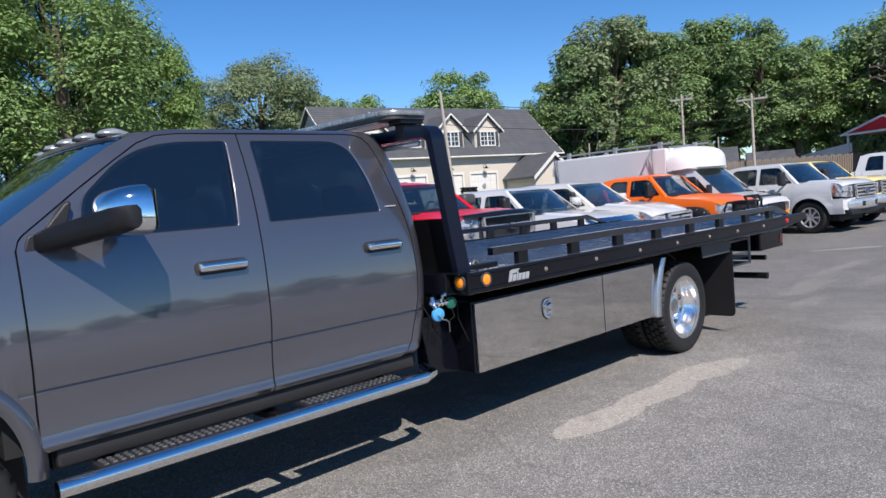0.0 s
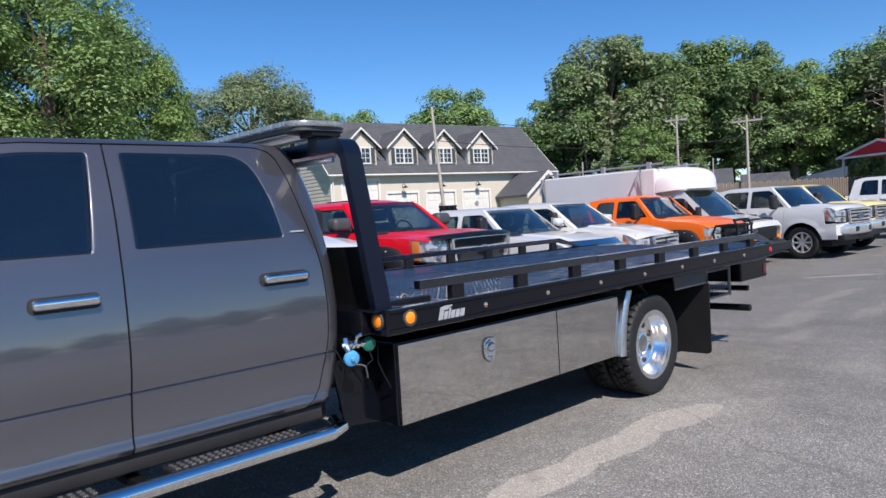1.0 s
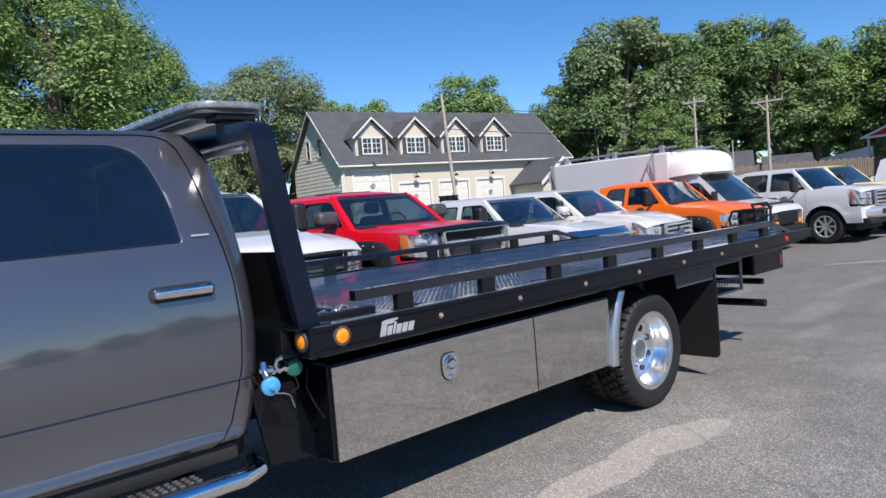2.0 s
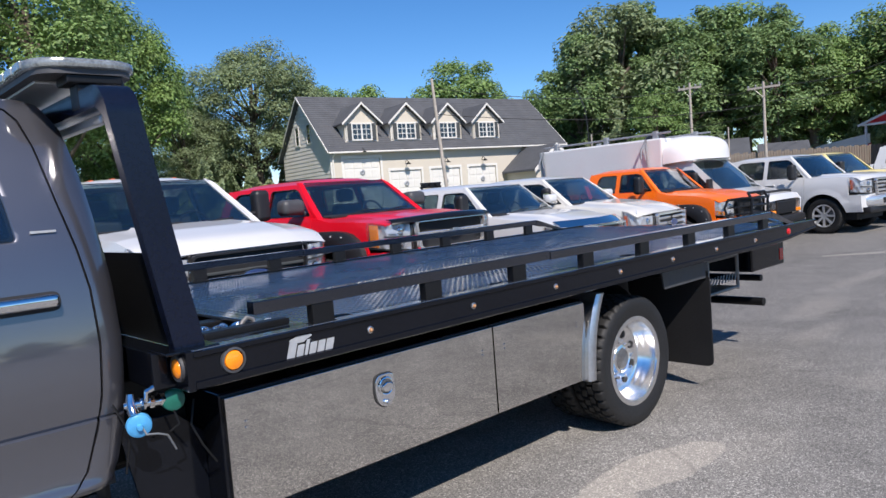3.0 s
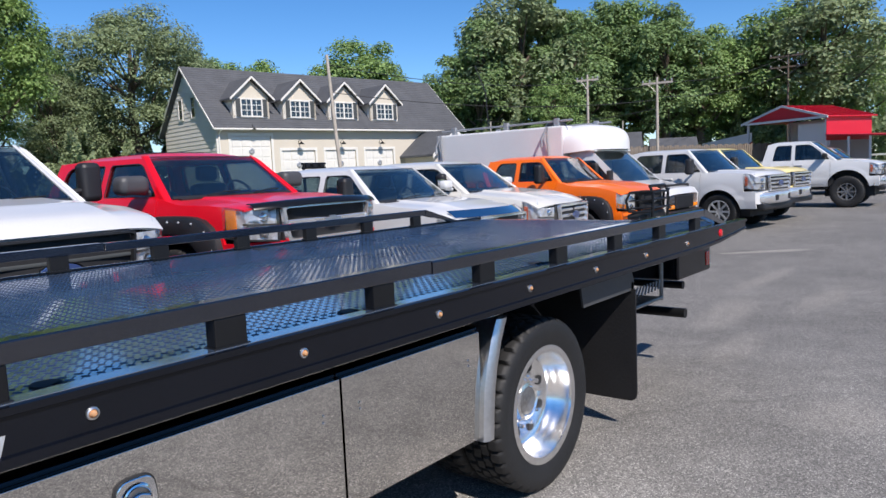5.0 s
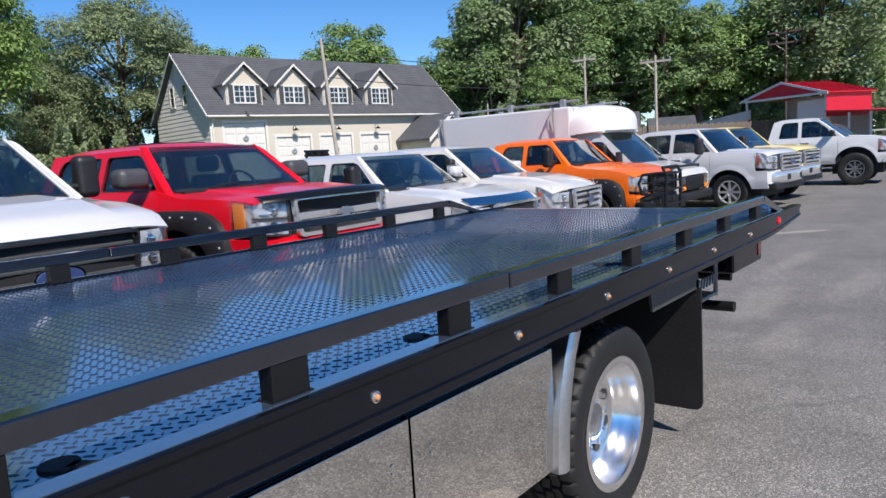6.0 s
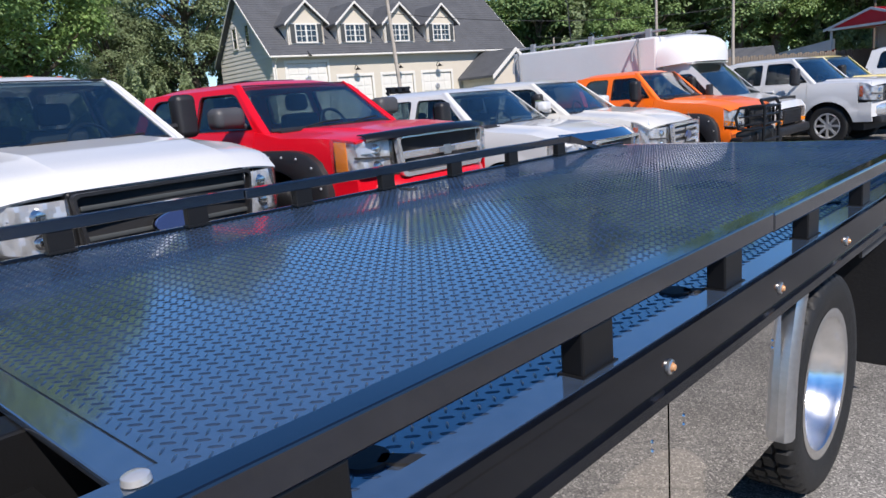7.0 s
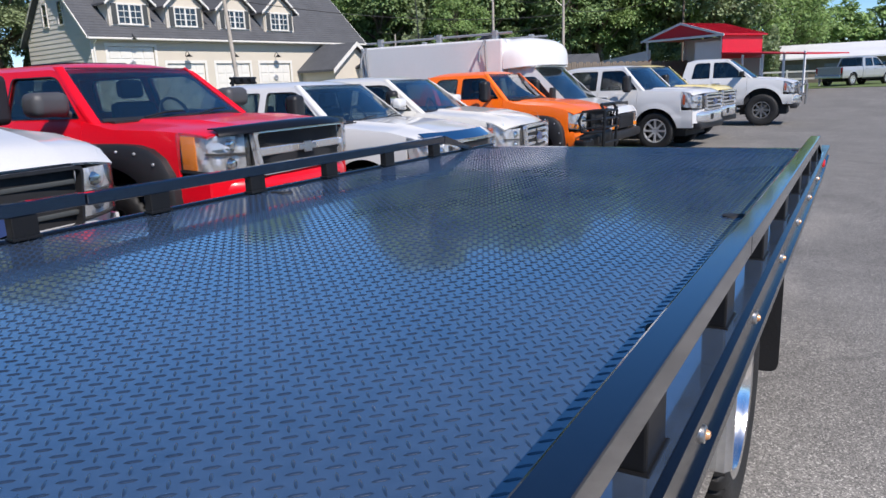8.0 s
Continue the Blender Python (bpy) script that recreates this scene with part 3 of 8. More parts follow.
def pickup(name, label, m, paint, category="pickup truck", group="trucks parked in the row", **over):
    P = dict(DEFAULT, **over)
    top = thing(name, label, category, m, group)
    W, sill, belt, roof, R = P["W"], P["sill"] + P["lift"], P["belt"] + P["lift"], P["roof"] + P["lift"], P["R"]
    hood0 = lerp_table(sorted(P["hood"]))
    lift = P["lift"]
    hood = lambda x: hood0(x) + lift
    ra = P.get("arch_r", R * P.get("arch", 1.22))
    wheels = [P["xf"]] + ([P["xr"]] if P["bed"] else [])
    zc = P.get("arch_z", R)

    def hw(x):
        f = max(0.0, 1 + x / 0.5)
        return W / 2 - 0.040 * f ** 2

    prof = lerp_table(P["profile"]) if P.get("profile") else None

    def inset(z):
        if prof:
            return prof(z)
        k = (z - sill) / (belt - sill)
        return 0.05 * max(0.0, (0.30 - k) / 0.30) ** 1.6 + 0.055 * max(0.0, (k - 0.62) / 0.38) ** 2 + 0.010 * math.exp(-((k - 0.34) / 0.05) ** 2)

    def low(x):
        for c in wheels:
            if abs(x - c) < ra:
                return max(sill, zc + lift * 0.5 + math.sqrt(ra * ra - (x - c) ** 2))
        return sill

    def skin(x, z):
        y = hw(x) - inset(z)
        for c in wheels:
            d = math.hypot(x - c, z - zc - lift * 0.5)
            y += (0.0 if P.get("lip") else 0.014) * max(0.0, 1 - abs(d - ra) / 0.11) ** 0.7
        return y

    def columns(a, b):
        xs = set(span(a, b, max(2, int(abs(b - a) / 0.09))))
        for c in wheels:
            for k in range(25):
                q = c + ra * math.cos(math.pi * k / 24)
                if min(a, b) < q < max(a, b):
                    xs.add(q)
            for q in (c + ra * 1.002, c - ra * 1.002):
                if min(a, b) < q < max(a, b):
                    xs.add(q)
        return sorted(xs)

    rows = [0, 0.06, 0.14, 0.24, 0.30, 0.36, 0.45, 0.58, 0.70, 0.80, 0.88, 0.95, 1.0]

    if prof:
        rows = [(q[0] - sill) / (belt - sill) for q in P["profile"]]

    def panel(a, b, ztop, sg, bm=None, thick=0.025):
        return grid(columns(a, b), rows, lambda x, f: Vector((x, sg * skin(x, low(x) + (ztop(x) - low(x)) * f), low(x) + (ztop(x) - low(x)) * f)), bm, thick)

    for sg in (1, -1) if P.get("lip") else ():
        for c in wheels:
            own = grid([math.pi * k / 24 for k in range(-1, 26)], span(0, 1, 5), lambda a, k: Vector((c + (ra - 0.004 + 0.084 * k) * math.cos(a), sg * (W / 2 - 0.015 + 0.040 * math.sin(math.pi * min(1.0, 0.12 + 0.95 * k)) ** 0.6), zc + (ra - 0.004 + 0.084 * k) * math.sin(a))), None, 0.02)
            part("arch_lip", own, paint, top)
    # hood and front fenders
    drop = P.get("edge_drop", 0.045)
    climb = lambda x: min(1.0, max(0.0, (P["xwb"] + 0.30 - x) / (P["xwb"] + 0.30 - P["seam"])))
    edge = lambda x: hood(x) - drop + (belt - 0.012 - hood(x) + drop) * climb(x) ** 2 * (3 - 2 * climb(x))
    for sg in (1, -1):
        wrap = P.get("wrap", 0.355)
        bm = panel(P["seam"] + 0.004, -wrap - 0.005, edge, sg)
        lamp_foot = min(h for h in (hood0(-0.10) - 0.37, 9)) + lift
        grid(span(-wrap - 0.005, -0.10, 4), span(0, 1, 6), lambda x, k: Vector((x, sg * skin(x, sill + (lamp_foot - sill) * k), sill + (lamp_foot - sill) * k)), bm, 0.025)
        part("front_fender", bm, paint, top)
    xs = columns(P["xwb"] + 0.10, -0.10)
    ts = [-1, -0.96, -0.9, -0.8, -0.62, -0.58, -0.3, 0, 0.3, 0.58, 0.62, 0.8, 0.9, 0.96, 1]

    def bonnet(x, t):
        rise = 1 - abs(t) ** 4.5
        bulge = 0.022 * (1 if abs(t) < 0.6 else 0) * min(1.0, max(0.0, (-x - 0.15) / 0.4))
        return Vector((x + 0.05 * (1 - t * t) * max(0.0, 1 + x / 0.5), t * (skin(x, edge(x)) - 0.002), edge(x) + max(0.012, hood(x) - edge(x)) * rise + bulge))
    part("hood", grid(xs, ts, bonnet, thick=0.02), paint, top)
    for sg in (1, -1):
        part("cowl_corner", grid(span(P["xwb"] - 0.09, P["xwb"] + 0.098, 4), (0.84, 0.9, 0.96, 1.0), lambda x, t: bonnet(x, sg * t) - Vector((0, 0, 0.002)), thick=0.012), paint, top)
    part("cowl", grid(span(P["xwb"] + 0.11, P["xwb"] - 0.03, 2), span(-1, 1, 8), lambda x, t: Vector((x + 0.10 * (1 - t * t), t * (W / 2 - 0.20), belt - 0.012 + 0.015 * (1 - t * t))), thick=0.02), "black_plastic", top)
    # doors, cab side and sill
    beltf = lambda x: belt
    seams = [P["seam"], P["bp"], P["dr"]] if P["crew"] else [P["seam"], P["bp"]]
    own_shell = P.get("own_shell")
    for a, b, nm in () if own_shell else zip(seams, seams[1:], ("front_door", "rear_door")):
        for sg in (1, -1):
            d = part(nm, panel(b + 0.004, a - 0.004, beltf, sg), paint, top)
            door_handle(d, b + 0.17, belt - 0.14, sg, skin, paint, P.get("handle", paint))
    for sg in (1, -1):
        if not own_shell:
            part("cab_corner", panel(P["xrb"] - 0.02, seams[-1] - 0.004, beltf, sg), paint, top)
        part("sill", box(P["xrb"], P["seam"] - 0.05, sg * (W / 2 - 0.16) - 0.07, sg * (W / 2 - 0.16) + 0.07, sill - 0.10, sill + 0.03, 0.02), "satin_black", top)
    bm = box(P["xrb"] + 0.02, -0.20, -W / 2 + 0.30, W / 2 - 0.30, sill - 0.05, sill + 0.25)
    box(P["xrb"] + 0.02, P["xwb"] - 0.05, -W / 2 + 0.10, W / 2 - 0.10, sill, sill + 0.28, 0, bm)
    box(P["xrb"] - 0.015, P["xrb"] + 0.02, -W / 2 + 0.09, W / 2 - 0.09, sill, belt - 0.01, 0, bm)
    for c in wheels:
        box(c - ra - 0.06, c + ra + 0.06, -W / 2 + 0.34, W / 2 - 0.34, R * 0.7, R + ra + lift * 0.5, 0, bm)
    part("floor_pan", bm, "dark_inside", top)
    # greenhouse
    rt = roof - 0.075
    yb, yr = W / 2 - P.get("belt_in", 0.075), W / 2 - 0.235
    gy = lambda z: yb + (yr - yb) * max(0.0, (z - belt) / (rt - belt)) ** 1.15
    ax = lambda z: P["xwb"] + (P["xwt"] - P["xwb"]) * (z - belt) / (rt - belt)
    rx = lambda z: P["xrb"] + (P["xrt"] - P["xrb"]) * (z - belt) / (rt - belt)
    b0, b1 = belt + 0.02, rt - 0.055
    wins = P.get("windows")
    if not wins:
        front = rounded([(ax(b0) - 0.13, b0), (P["bp"] + 0.055, b0), (P["bp"] + 0.055, b1), (ax(b1) - 0.06, b1)], [0.03, 0.03, 0.05, 0.10])
        wins = [front]
        if P["crew"]:
            e = P["dr"] if P["crew"] != "ext" else P["dr"] + 0.06
            wins.append(rounded([(P["bp"] - 0.05, b0), (e + 0.03, b0), (e + 0.12, b1), (P["bp"] - 0.05, b1)], [0.03, 0.05, 0.12, 0.05]))
    outline = rounded([(P["xwb"] + 0.03, belt - 0.03), (P["xrb"] - 0.02, belt - 0.03), (P["xrt"], rt), (P["xwt"], rt)], [0.01, 0.01, P.get("rear_round", 0.12), 0.10], 5)
    for sg in () if own_shell else (1, -1):
        to3 = lambda u, v, sg=sg: Vector((u, sg * gy(v), v))
        fr = part("window_frame", sheet(outline, wins, to3, 0.05), paint, top)
        for wpoly in wins:
            part("side_window", sheet(wpoly, [], lambda u, v, sg=sg: Vector((u, sg * (gy(v) - 0.018), v)), 0.005), P["side_glass"], fr, "dark tinted side window")
            part("window_seal", ring_seal(wpoly, to3, sg), "black_plastic", fr)
        if P["flares"]:
            for c in wheels:
                own = bmesh.new()
                arc = [math.pi * k / 20 for k in range(-1, 22)]
                prev = None
                for a in arc:
                    ring = []
                    sq = (abs(math.cos(a)) ** 4 + abs(math.sin(a)) ** 4) ** (-1 / 4) if a > 0 else 1.0
                    for rr_, dy in ((ra - 0.02, 0.0), (ra - 0.02, 0.095), (ra + 0.05, 0.115), ((ra + 0.13) * sq, 0.105), ((ra + 0.155) * sq, 0.085), ((ra + 0.16) * sq, 0.0)):
                        xx, zz = c + rr_ * math.cos(a), zc + lift * 0.5 + rr_ * math.sin(a)
                        ring.append(own.verts.new((xx, sg * (W / 2 - 0.03 + dy), zz)))
                    if prev:
                        for i in range(5):
                            own.faces.new((prev[i], prev[i + 1], ring[i + 1], ring[i]))
                    prev = ring
                bmesh.ops.recalc_face_normals(own, faces=own.faces[:])
                fl = part("fender_flare", own, "black_plastic", top, "matte black bolt-on fender flare")
                for k in range(1, 12):
                    a = math.pi * (k + 0.15) / 12.3
                    sq = (ra + 0.10) * (abs(math.cos(a)) ** 4 + abs(math.sin(a)) ** 4) ** (-1 / 4)
                    part("bolt", lathe([(0.0, 0.014), (0.010, 0.010), (0.013, 0.0)], 8), "alloy", fl, m=pose(c + sq * math.cos(a), sg * (W / 2 + 0.078), zc + lift * 0.5 + sq * math.sin(a)) @ Matrix.Diagonal((1, sg, 1, 1)))
    if not own_shell:
        part("roof", grid(span(P["xwt"] + 0.02, P["xrt"] - 0.02, 16), span(-1, 1, 20), lambda x, t: Vector((x + 0.07 * (1 - t * t) * ((x - P["xrt"]) / (P["xwt"] - P["xrt"])) ** 4, t * (yr + 0.004), rt - 0.012 + 0.087 * (1 - abs(t) ** 4) * (1 - 0.75 * abs(2 * (x - P["xwt"]) / (P["xrt"] - P["xwt"]) - 1) ** 6))), thick=0.03), paint, top)
    ws = lambda u, t: Vector((P["xwb"] + 0.02 + (P["xwt"] - P["xwb"]) * u + (0.13 - 0.06 * u) * (1 - t * t), t * (yb + (yr - yb) * u - 0.010), belt - 0.02 + (rt + 0.01 - belt + 0.02) * u))
    wsh = part("windshield", grid(span(0, 1, 8), span(-1, 1, 14), ws, thick=0.006), P["glass"], top, "raked clear windshield")
    for sg in () if own_shell else (1, -1):
        def pillar(u, k, sg=sg):
            p = ws(u, sg * (0.955, 0.975, 0.99, 1.0, 1.0, 1.0)[k])
            z = min(max(p.z, belt), rt)
            back = (-0.004, -0.008, -0.006, 0.010, 0.032, 0.062)[k]
            y = sg * (gy(z) + (0.004 if k > 3 else 0.002)) if k > 2 else p.y + sg * 0.002
            return Vector((p.x - back, y, p.z + (0.006 if k < 3 else 0.003)))
        part("pillar", grid(span(-0.04, 1.02, 12), range(6), pillar, None, 0.010), paint, top, smooth=80)
    bm = grid(span(0.0, 0.06, 1), span(-0.93, 0.93, 14), lambda u, t: ws(u, t) + Vector((0.006, 0, 0.006)), thick=0.004)
    grid(span(0.985, 1.0, 1), span(-0.94, 0.94, 14), lambda u, t: ws(u, t) + Vector((0.006, 0, 0.006)), bm, thick=0.004)
    part("windshield_edge", bm, "black_plastic", wsh)
    for t0 in (-0.55, 0.15):
        p0, p1 = ws(0.015, t0), ws(0.09, t0 + 0.52)
        part("wiper", tube([p0 + Vector((0.04, 0, 0.02)), (p0 + p1) / 2 + Vector((0.05, 0, 0.035)), p1 + Vector((0.03, 0, 0.02))], 0.009, 6), "black_plastic", top)
    if not own_shell:
        part("rear_window", grid(span(0.06, 0.93, 4), span(-0.93, 0.93, 8), lambda u, t: Vector((rx(belt + (rt - belt) * u) - 0.012, t * (yb + (yr - yb) * u), belt + (rt - belt) * u)), thick=0.006), "cab_glass" if P["inside"] else P["side_glass"], top)
        for sg in (1, -1):
            bm = grid(span(0.0, 1, 4), (0.92, 1.0), lambda u, t, sg=sg: Vector((rx(belt + (rt - belt) * u) - 0.016, sg * t * (yb + (yr - yb) * u), belt + (rt - belt) * u)), None, thick=0.03)
            part("rear_pillar", bm, paint, top)
    # inside of the cab
    part("dashboard", box(P["xwb"] - 0.38, P["xwb"] + 0.04, -yb + 0.06, yb - 0.06, belt - 0.32, belt - 0.03, 0.05), "dark_inside", top)
    if P["inside"]:
        ring = [Vector((P["xwb"] - 0.42 - 0.06 * math.cos(a), 0.42 + 0.19 * math.sin(a), belt - 0.02 + 0.18 * math.cos(a))) for a in span(0, 2 * math.pi, 20)]
        part("steering_wheel", tube(ring, 0.016, 6), "black_plastic", top)
        for sy in (0.42, -0.42):
            sx = P["bp"] + 0.28
            bm = box(sx - 0.16, sx - 0.02, sy - 0.26, sy + 0.26, sill + 0.28, belt + 0.14, 0.06)
            box(sx - 0.10, sx + 0.42, sy - 0.26, sy + 0.26, sill + 0.28, sill + 0.46, 0.05, bm)
            box(sx - 0.17, sx - 0.06, sy - 0.15, sy + 0.15, belt + 0.17, belt + 0.36, 0.05, bm)
            part("front_seat", bm, "seat_cloth", top)
        if P["crew"]:
            bm = box(P["xrb"] + 0.10, P["xrb"] + 0.24, -0.78, 0.78, sill + 0.28, belt + 0.04, 0.05)
            for sy in (0.45, -0.45):
                box(P["xrb"] + 0.10, P["xrb"] + 0.20, sy - 0.14, sy + 0.14, belt + 0.05, belt + 0.20, 0.04, bm)
            part("rear_seat", bm, "seat_cloth", top)
    # mirrors
    for sg in () if P.get("own_mirror") else (1, -1):
        mx, mz, my = P["xwb"] - 0.30, belt + 0.13, W / 2
        if P["tow_mirrors"]:
            bm = box(mx - 0.07, mx + 0.09, sg * (my + 0.20) - 0.10, sg * (my + 0.20) + 0.10, mz - 0.16, mz + 0.22, 0.05, seg=3)
        else:
            q = P.get("mirror_size", 0.72)
            bm = box(mx - 0.07 * q, mx + 0.13 * q, sg * (my + 0.12 * q) - 0.16 * q, sg * (my + 0.12 * q) + 0.16 * q, mz - 0.08 * q, mz + 0.11 * q, 0.065 * q, seg=4)
        tube([(mx + 0.02, sg * (my - 0.09), mz - 0.07), (mx + 0.02, sg * (my + 0.12), mz - 0.05)], 0.03, 8, bm)
        mi = part("door_mirror", bm, P.get("mirror", "black_plastic"), top)
        if P["tow_mirrors"]:
            part("mirror_glass", box(mx - 0.075, mx - 0.071, sg * (my + 0.20) - 0.08, sg * (my + 0.20) + 0.08, mz - 0.13, mz + 0.19), "chrome", mi)
        else:
            part("mirror_glass", box(mx - 0.066, mx - 0.062, sg * (my + 0.10) - 0.10, sg * (my + 0.10) + 0.10, mz - 0.06, mz + 0.10), "chrome", mi)
    if P["cab_lamps"]:
        for k in () if own_shell else range(5):
            bm = box(P["xwt"] - 0.30, P["xwt"] - 0.19, (k - 2) * 0.24 - 0.028, (k - 2) * 0.24 + 0.028, roof - 0.04 - 0.004 * (k - 2) ** 2, roof + 0.006 - 0.004 * (k - 2) ** 2, 0.016, seg=3)
            part("cab_lamp", bm, P["cab_lamps"], top)
    # load bed
    if P["bed"]:
        railz = lambda x: belt + 0.015
        x1, x0 = P["xrb"] - 0.05, P["bed"]
        for sg in (1, -1):
            part("bed_side", panel(x0, x1, railz, sg, thick=0.06), paint, top)
            part("tail_lamp", box(x0 - 0.01, x0 + 0.06, sg * (W / 2 - 0.12) - 0.075, sg * (W / 2 - 0.12) + 0.075, belt - 0.40, belt - 0.04, 0.02), "red_lens", top)
        part("bed_floor", box(x0, x1, -W / 2 + 0.12, W / 2 - 0.12, belt - 0.52, belt - 0.47), "satin_black", top)
        part("tailgate", box(x0 - 0.03, x0 + 0.04, -W / 2 + 0.16, W / 2 - 0.16, belt - 0.55, belt + 0.01, 0.015), paint, top)
        part("bed_front", box(x1 - 0.04, x1, -W / 2 + 0.10, W / 2 - 0.10, belt - 0.5, belt + 0.01, 0.01), paint, top)
        part("rear_bumper", box(x0 - 0.14, x0 - 0.02, -W / 2 + 0.05, W / 2 - 0.05, sill, sill + 0.20, 0.03), "chrome", top)
    front_end(top, P, paint, hw, sill, lift)
    ys = W / 2 - P["tw"] / 2 + (0.05 if P["flares"] or lift else -0.02)
    for c in wheels:
        for sg in (1, -1):
            wheel(top, c, sg * ys, R, P["tw"], sg, rim="alloy" if P["rim"] == "polished" else P["rim"], spokes=P["spokes"], rr=P.get("rr", 0.62))
    return top


def bow_nose(top, width, amount, back=-1.0):
    """Rounds a truck's nose in plan: its middle stands ahead of its corners."""
    def shift(x, y):
        k = min(1.0, max(0.0, (x - back) / (-0.10 - back)))
        return amount * (1 - min(1.0, abs(2 * y / width)) ** 2.2) * k * k * (3 - 2 * k)
    for ob in top.children_recursive:
        if ob.type != "MESH" or ob.name.startswith(("wheel", "tyre", "rim", "barrel", "brake_disc")):
            continue
        o = ob.matrix_basis.translation
        if o.length > 0.01:
            ob.matrix_basis = Matrix.Translation((shift(o.x, o.y), 0, 0)) @ ob.matrix_basis
            continue
        for v in ob.data.vertices:
            if v.co.x > back:
                v.co.x += shift(v.co.x, v.co.y)


def door_handle(d, hx, hz, sg, skin, paint, metal):
    """A pull handle over its cup in the door skin."""
    hy = skin(hx, hz)
    cup = rounded([(hx - 0.135, hz - 0.034), (hx + 0.135, hz - 0.034), (hx + 0.135, hz + 0.030), (hx - 0.135, hz + 0.030)], 0.028)
    part("handle_cup", sheet(cup, [], lambda u, v: Vector((u, sg * (skin(u, v) + 0.0025), v)), 0.002), "dark_inside" if metal == "chrome" else paint, d)
    bm = box(hx - 0.125, hx + 0.125, sg * (hy + 0.030) - 0.016, sg * (hy + 0.030) + 0.016, hz - 0.019, hz + 0.023, 0.015, seg=4)
    box(hx - 0.120, hx - 0.085, sg * (hy + 0.01) - 0.022, sg * (hy + 0.01) + 0.022, hz - 0.016, hz + 0.018, 0.006, bm)
    box(hx + 0.085, hx + 0.120, sg * (hy + 0.01) - 0.022, sg * (hy + 0.01) + 0.022, hz - 0.016, hz + 0.018, 0.006, bm)
    part("door_handle", bm, metal, d, "chrome door handle" if metal == "chrome" else "")


def ring_panel(hole, outer, at, rings=8, n=96, lip=0.010, sink=0.010, thick=0.022, bm=None):
    """A plate round an opening: rings from the hole to the outline, the hole's edge rolled in."""
    cx = (min(p[0] for p in hole) + max(p[0] for p in hole)) / 2
    cz = (min(p[1] for p in hole) + max(p[1] for p in hole)) / 2

    def reach(poly, a):
        c, s = math.cos(a), math.sin(a)
        best = 0.0
        for i in range(len(poly)):
            x0, z0, x1, z1 = poly[i - 1][0] - cx, poly[i - 1][1] - cz, poly[i][0] - cx, poly[i][1] - cz
            det = c * (z1 - z0) - s * (x1 - x0)
            if abs(det) > 1e-12:
                r = (x0 * (z1 - z0) - z0 * (x1 - x0)) / det
                k = (x0 * s - z0 * c) / det if abs(x1 - x0) + abs(z1 - z0) else 2
                if r > 0 and -1e-9 <= k <= 1 + 1e-9:
                    best = max(best, r)
        return best
    angles = sorted(set([round(math.atan2(p[1] - cz, p[0] - cx), 5) for p in list(hole) + list(outer)] + [round(a, 5) for a in span(-math.pi, math.pi, n)[:-1]]))
    own = bmesh.new()
    table = []
    for a in angles:
        r0, r1 = reach(hole, a), reach(outer, a)
        row = []
        rs = [r0, r0 + lip * 0.5, r0 + lip] + [r0 + lip + (r1 - r0 - lip) * k / rings for k in range(1, rings + 1)]
        for k, r in enumerate(rs):
            p = at(cx + r * math.cos(a), cz + r * math.sin(a), (sink, sink * 0.3, 0)[k] if k < 3 else 0.0)
            row.append(own.verts.new(p))
        table.append(row)
    for i in range(len(table)):
        a, b = table[i], table[(i + 1) % len(table)]
        for k in range(len(a) - 1):
            own.faces.new((a[k], a[k + 1], b[k + 1], b[k]))
    bmesh.ops.recalc_face_normals(own, faces=own.faces[:])
    if thick:
        bmesh.ops.solidify(own, geom=own.faces[:], thickness=thick)
    return merge(bm, own)


def ring_seal(poly, to3, sg):
    """A slim rubber bead round an opening."""
    own = bmesh.new()
    c = Vector((sum(p[0] for p in poly) / len(poly), sum(p[1] for p in poly) / len(poly)))
    a, b = [], []
    for u, v in poly:
        d = Vector((u, v)) - c
        q = c + d * (1 - 0.014 / max(d.length, 0.05))
        a.append(own.verts.new(to3(u, v) + Vector((0, sg * 0.003, 0))))
        b.append(own.verts.new(to3(q.x, q.y) + Vector((0, sg * 0.003, 0))))
    for i in range(len(a)):
        j = (i + 1) % len(a)
        own.faces.new((a[i], a[j], b[j], b[i]))
    bmesh.ops.recalc_face_normals(own, faces=own.faces[:])
    bmesh.ops.solidify(own, geom=own.faces[:], thickness=0.006)
    return own


def yz_plate(poly, x, thick, bm=None, bevel=0.0):
    return prism(poly, thick, lambda u, v, w: Vector((x + w, u, v)), bm, bevel)


